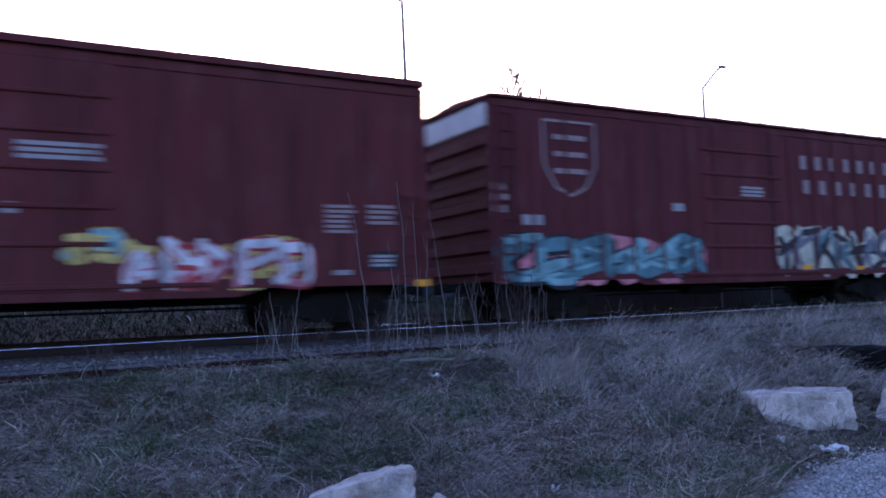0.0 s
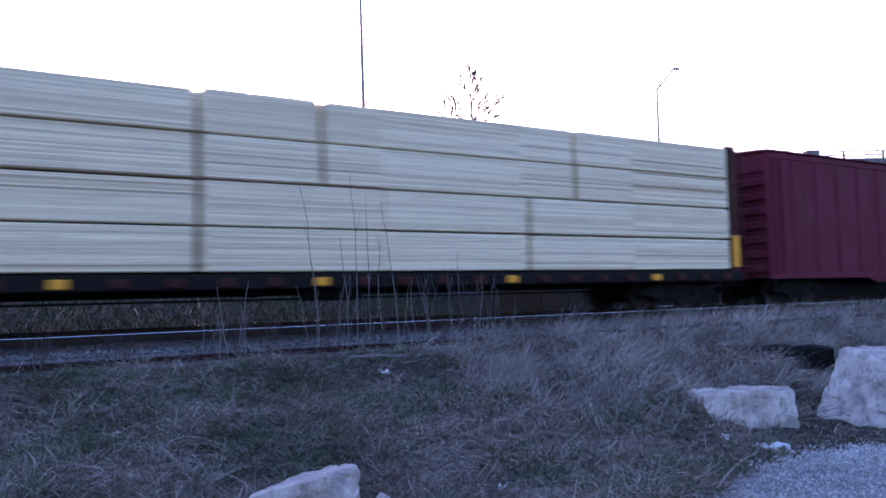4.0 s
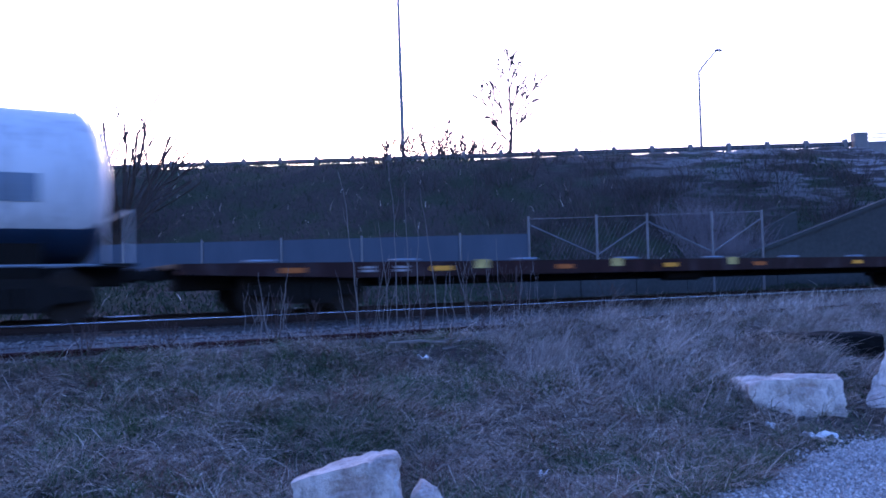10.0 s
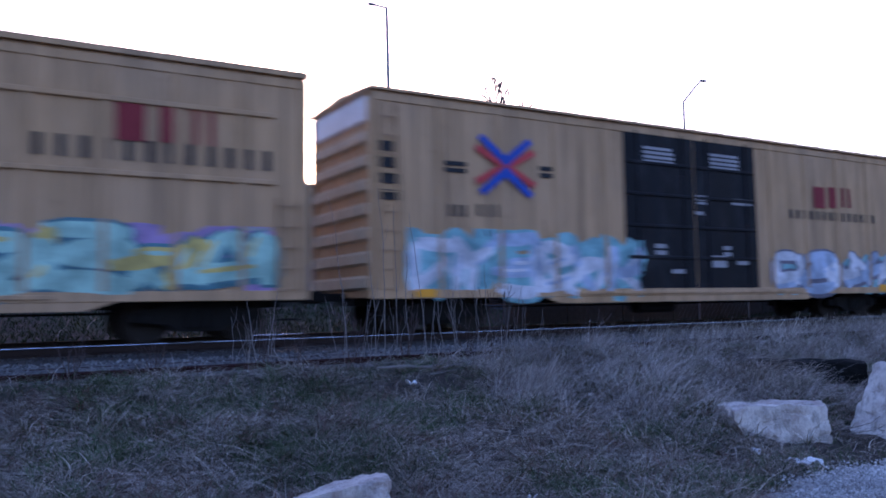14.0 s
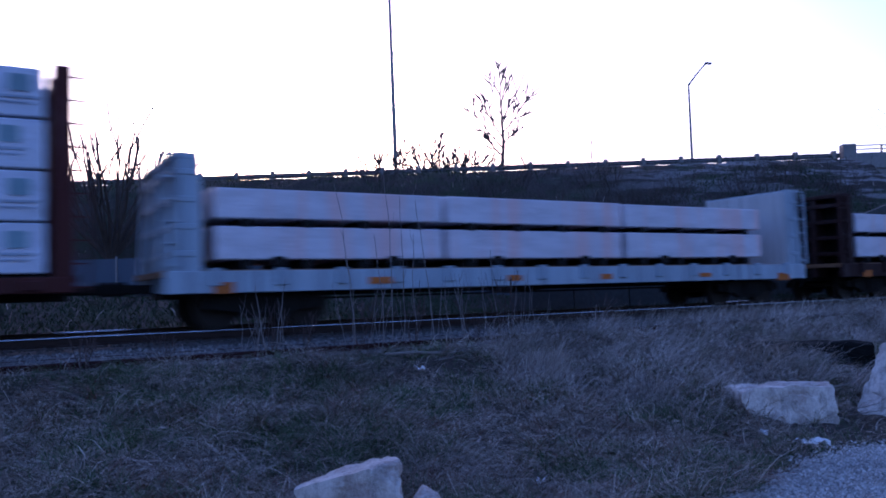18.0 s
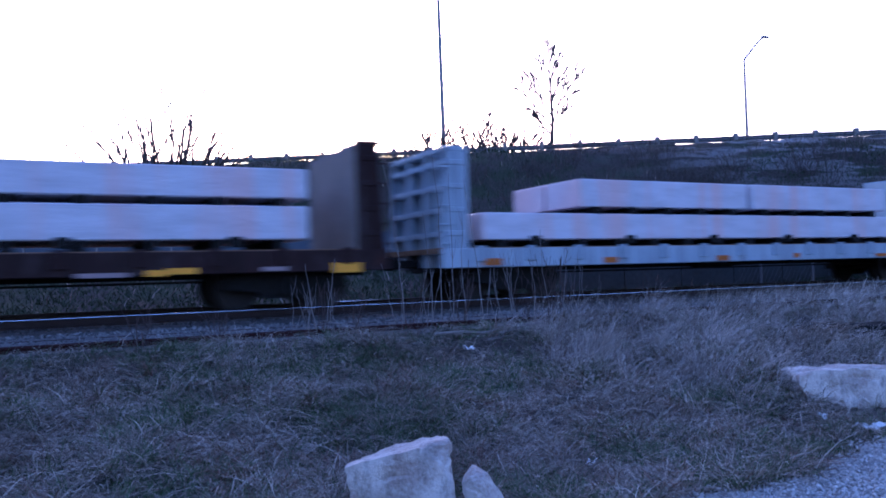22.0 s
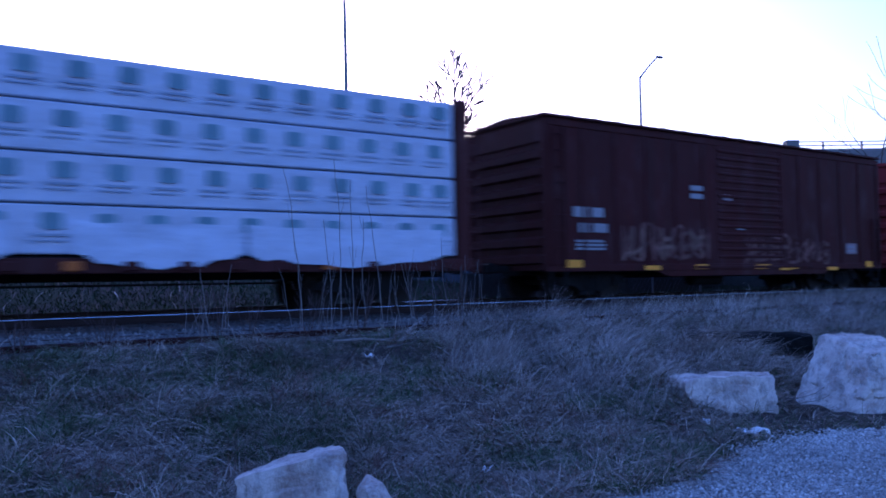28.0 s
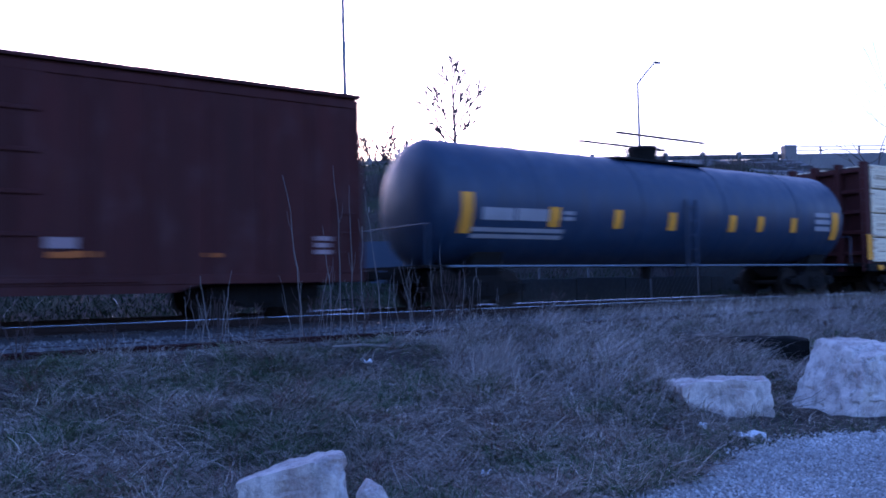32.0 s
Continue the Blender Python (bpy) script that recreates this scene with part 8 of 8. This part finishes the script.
part("deck", Shape().box(B0, B1, 50.7, 62.0, 8.05, 8.62, 0.03), M["concrete"], bridge)
for k in range(5):
    d = 51.4 + 2.45 * k
    part("girder", Shape().box(B0 + 0.4, B1, d - 0.22, d + 0.22, 7.45, 8.05, 0.02), M["concrete"], bridge)
for d in (50.75, 61.75):
    part("parapet", Shape().box(B0 + 0.3, B1, d - 0.17, d + 0.17, 8.62, 9.62, 0.03), M["concrete"], bridge)
    part("end_post", Shape().box(B0 - 0.25, B0 + 0.55, d - 0.32, d + 0.32, 8.2, 10.18, 0.04), M["concrete"], bridge)
    hand = Shape()
    for z in (9.86, 10.1):
        hand.tube((B0 + 0.5, d, z), (B1, d, z), 0.035, n=6)
    part("handrail", hand, M["galvpole"], bridge)
    bp = Shape().box(-0.05, 0.05, -0.06, 0.06, 9.6, 10.12, 0.01).mesh("handrail_post", M["galvpole"])
    for k in range(22):
        part("handrail_post", bp, None, bridge).location = (B0 + 2.2 + 2.5 * k, d, 0)
part("abutment", Shape().box(B0 - 0.2, B0 + 1.0, 50.9, 61.8, 0.0, 8.05, 0.03), M["concrete"], bridge)
part("far_abutment", Shape().box(B1 - 1.0, B1, 50.9, 61.8, -0.5, 8.05, 0.03), M["concrete"], bridge)
for u in (35.5, 50.0):
    for d in (52.5, 56.3, 60.0):
        part("pier", Shape().tube((u, d, -0.2), (u, d, 7.0), 0.5, n=16), M["concrete"], bridge)
    part("pier_cap", Shape().box(u - 0.6, u + 0.6, 51.2, 61.4, 6.8, 7.46, 0.04), M["concrete"], bridge)

wing = Shape().prism([(10.3, 0.3), (10.3, 2.22), (17.6, 4.93), (17.6, 0.3)], "y", 33.0, 33.4)
wing.prism([(10.2, 2.2), (10.2, 2.34), (17.7, 5.12), (17.7, 4.96)], "y", 32.92, 33.5)
ww = tagged(part("wing_wall", wing, M["mossy"]), "sloping concrete wing wall by the bridge", kind="structure")
ww.rotation_euler.z = radians(ROAD_TURN)
slab = Shape().prism([(12.2, 1.0), (12.25, 3.6), (13.75, 4.36), (13.78, 1.0)], "y", 36.0, 36.35)
sl = tagged(part("retaining_slab", slab, M["mossy"]), "short sloped concrete slab in the bank", kind="structure")
sl.rotation_euler.z = radians(ROAD_TURN)


low_wall = new("low_wall")
tagged(low_wall, "low stained concrete wall beyond the tracks", kind="structure")
for k in range(11):
    x = 15.0 + 2.5 * k
    part("panel", Shape().box(x, x + 2.47, 21.0, 21.22, 0.5, 1.86 - 0.03 * (k % 2), 0.015), M["mossy"], low_wall)


def street_lamp(x, y, z, tall, arm, label, lean=0.0, r=0.11):
    lamp = new("street_lamp")
    lamp.matrix_basis = pose(x, y, z, 0, lean, 0)
    tagged(lamp, label, "street lamp")
    part("pole", Shape().tube((0, 0, -0.5), (0, 0, tall), r, r * 0.55, n=10), M["galvpole"], lamp)
    part("base_plate", Shape().box(-0.22, 0.22, -0.22, 0.22, -0.35, 0.06, 0.02), M["galvpole"], lamp)
    p, q = Vector((0, 0, tall)), Vector((arm[0], arm[1], tall + arm[2]))
    a = Shape()
    limb(a, [Vector((q.x * t, q.y * t, tall - 0.05 + (arm[2] + 0.05) * (1 - (1 - t) ** 1.15))) for t in (0.0, 0.2, 0.4, 0.6, 0.8, 1.0)], [0.075, 0.07, 0.065, 0.06, 0.06, 0.06], 6)
    part("arm", a, M["galvpole"], lamp)
    head = Shape().box(q.x - 0.12, q.x + 0.42 if arm[0] > 0 else q.x + 0.12, q.y - 0.13, q.y + 0.13, q.z - 0.06, q.z + 0.06, 0.03)
    if arm[0] < 0:
        head = Shape().box(q.x - 0.42, q.x + 0.12, q.y - 0.13, q.y + 0.13, q.z - 0.08, q.z + 0.08, 0.04)
    part("lamp_head", head, M["galvpole"], lamp)


street_lamp(42.9, 38.42, 8.6, 7.0, (1.15, -0.66, 1.45), "slim grey street lamp with a curved arm", r=0.115)
street_lamp(25.25, 48.6, 8.6, 13.9, (-0.85, 0.3, 0.15), "very tall grey lamp mast on the road bank", -0.7, r=0.17)


def leader_tree(x, y, z, tall, trunk_r, wide, seed, label):
    """A leafless tree: a straight trunk that breaks into long rising limbs and an open fan of twigs."""
    r = random.Random(seed)
    tree = new("bare_tree")
    tree.location = (x, y, z)
    tagged(tree, label, "tree")
    trunk, crown = Shape(), Shape()
    n, p, pts, radii = 14, Vector((0, 0, -0.3)), [], []
    for i in range(n + 1):
        pts.append(p.copy())
        radii.append(max(trunk_r * (1 - 0.86 * i / n), 0.03))
        p = p + Vector((r.gauss(0.0, 0.05), r.gauss(0, 0.05), (tall * 0.92 + 0.3) / n))
    limb(trunk, pts, radii, 8)
    for k, (u, turn, reach, climb) in enumerate(((0.30, 200, 0.55, 0.9), (0.36, 150, 1.0, 0.95), (0.40, 10, 0.45, 0.7), (0.44, 185, 0.9, 1.25), (0.48, -25, 0.85, 1.0), (0.54, 80, 0.7, 1.3),
                                                 (0.58, 5, 0.95, 1.5), (0.62, 190, 0.75, 1.6), (0.68, -70, 0.6, 1.5), (0.72, 20, 0.6, 1.9), (0.78, 170, 0.5, 2.0), (0.86, 60, 0.4, 2.0), (0.92, 250, 0.3, 2.2))):
        f = u * n
        q = pts[int(f)].lerp(pts[min(int(f) + 1, n)], f - int(f))
        a = radians(turn - 33 + r.uniform(-12, 12))
        d = Vector((math.cos(a), math.sin(a), climb)).normalized()
        wand(crown, q, d, wide * reach * 1.25, max(radii[int(f)] * 0.6, 0.065), r, 0.05, 2 if u < 0.5 else 1, 0.05)
    part("trunk", trunk, M["bark"], tree)
    part("crown", crown, M["bark"], tree)


def stool_tree(x, y, z, tall, reach, stems, seed, label, name="bare_tree", least=0.036, stool=0.28):
    """A leafless clump of stems fanning out of one stool."""
    r = random.Random(seed)
    tree = new(name)
    tree.location = (x, y, z)
    tagged(tree, label, "tree" if name == "bare_tree" else "shrub")
    trunk, crown = Shape(), Shape()
    trunk.tube((0, 0, -0.4), (0, 0, 0.5), stool, stool * 0.7, n=8, cap=True)
    for i in range(stems):
        a, lean = 2.4 * i, reach * math.sqrt((i + 0.5) / stems)
        d = Vector((math.cos(a) * lean, math.sin(a) * lean, 1)).normalized()
        long = tall * r.uniform(0.86, 1.05) * (1.0 - 0.06 * lean)
        wand(crown, Vector((0.12 * math.cos(a), 0.12 * math.sin(a), 0.3)), d, long, (0.06 if i % 5 else 0.12) if stems > 10 else 0.04, r, least, 1, 0.02)
    part("trunk", trunk, M["bark"], tree)
    part("crown", crown, M["bark"], tree)


leader_tree(31.4, 44.95, 8.6, 9.1, 0.17, 3.0, 5, "slender leafless tree beyond the road")
stool_tree(5.75, 40.2, 3.4, 6.3, 0.9, 30, 11, "spreading many-stemmed leafless tree on the bank")
for k, (x, y, tall) in enumerate(((23.3, 47.9, 2.4), (24.4, 47.5, 2.8), (25.9, 47.0, 3.9), (26.8, 46.6, 3.7), (27.6, 46.2, 3.1), (28.6, 45.9, 2.9), (29.4, 45.6, 2.9), (30.4, 45.2, 2.1))):
    stool_tree(x, y, 8.55, tall, 0.95, 7, 20 + k, "small bare shrub behind the guard rail", "bare_shrub", 0.04, 0.1)
bare_tree(35.6, 40.6, 8.6, 3.0, 0.035, 31, "thin bare sapling behind the guard rail", 1, 0.5, 2, 0.5, "bare_sapling")
bare_tree(42.6, 20.9, 1.0, 13.0, 0.18, 33, "leafless tree beyond the tracks with spreading boughs", 1, 0.42, 3, 0.9)
br = random.Random(12)


def brush(u, d, tall, twigs, thick, mat, label):
    """A dense clump of thin bare twigs."""
    p = ROAD_U * u + ROAD_N * d
    s = Shape()
    for i in range(twigs):
        a, o = br.uniform(0, 6.28), br.uniform(0, 0.7)
        branch_shape(s, Vector((math.cos(a) * o, math.sin(a) * o, -0.1)), Vector((math.cos(a) * 0.55, math.sin(a) * 0.55, 1)).normalized(), tall * br.uniform(0.5, 1.0), thick, 1, br, 0.3, 3, 0.7, 3)
    sh = tagged(part("brush_clump", s, mat), label, "shrub", "brush on the bank")
    sh.location = (p.x, p.y, float(ground_height(p.x, p.y)))


for k in range(95):
    u, d = br.uniform(-6.0, 20.0), br.uniform(33.0, 48.5)
    if (u < 0 and br.random() < 0.6) or (u > 7 and d > 44):
        continue
    brush(u, d, br.uniform(0.7, 1.5), 26, 0.013, M["brush"], "bare grey brush growing on the road bank")
for k in range(24):
    brush(br.uniform(8.6, 13.0), br.uniform(33.5, 37.5), br.uniform(0.9, 1.6), 46, 0.009, M["palebrush"], "pale feathery brush at the bank's foot")

# ---- fence at the foot of the bank ----
FENCE_D = 30.0
fence = new("chain_link_fence")
tagged(fence, "chain-link fence with blue-grey screening at the bank's foot", "fence")
fence.matrix_basis = pose(0, 0, 0, 0, 0, ROAD_TURN)


def make_screen():
    m, nt, b = nodes_of("blue_grey_fence_screen")
    n1, n2 = noise_at(nt, 0.8, 4, (1, 1, 0.4)), noise_at(nt, 60, 2)
    col = mix(nt, n1, (0.045, 0.06, 0.09), (0.10, 0.12, 0.16))
    link(nt, mix(nt, 0.3, col, n2, "MULTIPLY"), b.inputs["Base Color"])
    b.inputs["Roughness"].default_value = 0.8
    return m


screen = make_screen()
fu0 = -32.0
post_us = [fu0 + 3.05 * i for i in range(10)] + [-0.85, 1.7, 4.2, 6.05, 8.4, 10.2]
for k, u in enumerate(post_us):
    top = 3.45 if u < 1.0 else 4.0
    part("post", Shape().tube((u, FENCE_D, 0.5), (u, FENCE_D, top), 0.045, n=8), M["galvpole"], fence)
part("screen", Shape().box(fu0, 1.7, FENCE_D + 0.02, FENCE_D + 0.045, 0.9, 3.36), screen, fence, "blue-grey woven screening")
mesh_wire = Shape()
for i in range(0, 58):
    u = 1.7 + i * 0.15
    mesh_wire.tube((u, FENCE_D, 1.0), (min(u + 1.3, 10.2), FENCE_D, 1.0 + min(1.3, 10.2 - u) * 2.1), 0.004, n=3, cap=False)
    mesh_wire.tube((u, FENCE_D, 1.0 + min(1.3, u - 1.7) * 2.1), (max(u - 1.3, 1.7), FENCE_D, 1.0) if u - 1.7 < 1.3 else (u, FENCE_D, 3.7), 0.004, n=3, cap=False)
part("wire_mesh", mesh_wire, M["galvpole"], fence)
for a, b in ((1.7, 4.2), (6.05, 4.2), (6.05, 8.4), (10.2, 8.4)):
    part("brace", Shape().tube((a, FENCE_D, 3.7), (b, FENCE_D, 2.5), 0.03, n=6), M["galvpole"], fence)
part("top_wire", Shape().tube((1.7, FENCE_D, 3.9), (10.2, FENCE_D, 3.95), 0.012, n=5), M["galvpole"], fence)

motions()
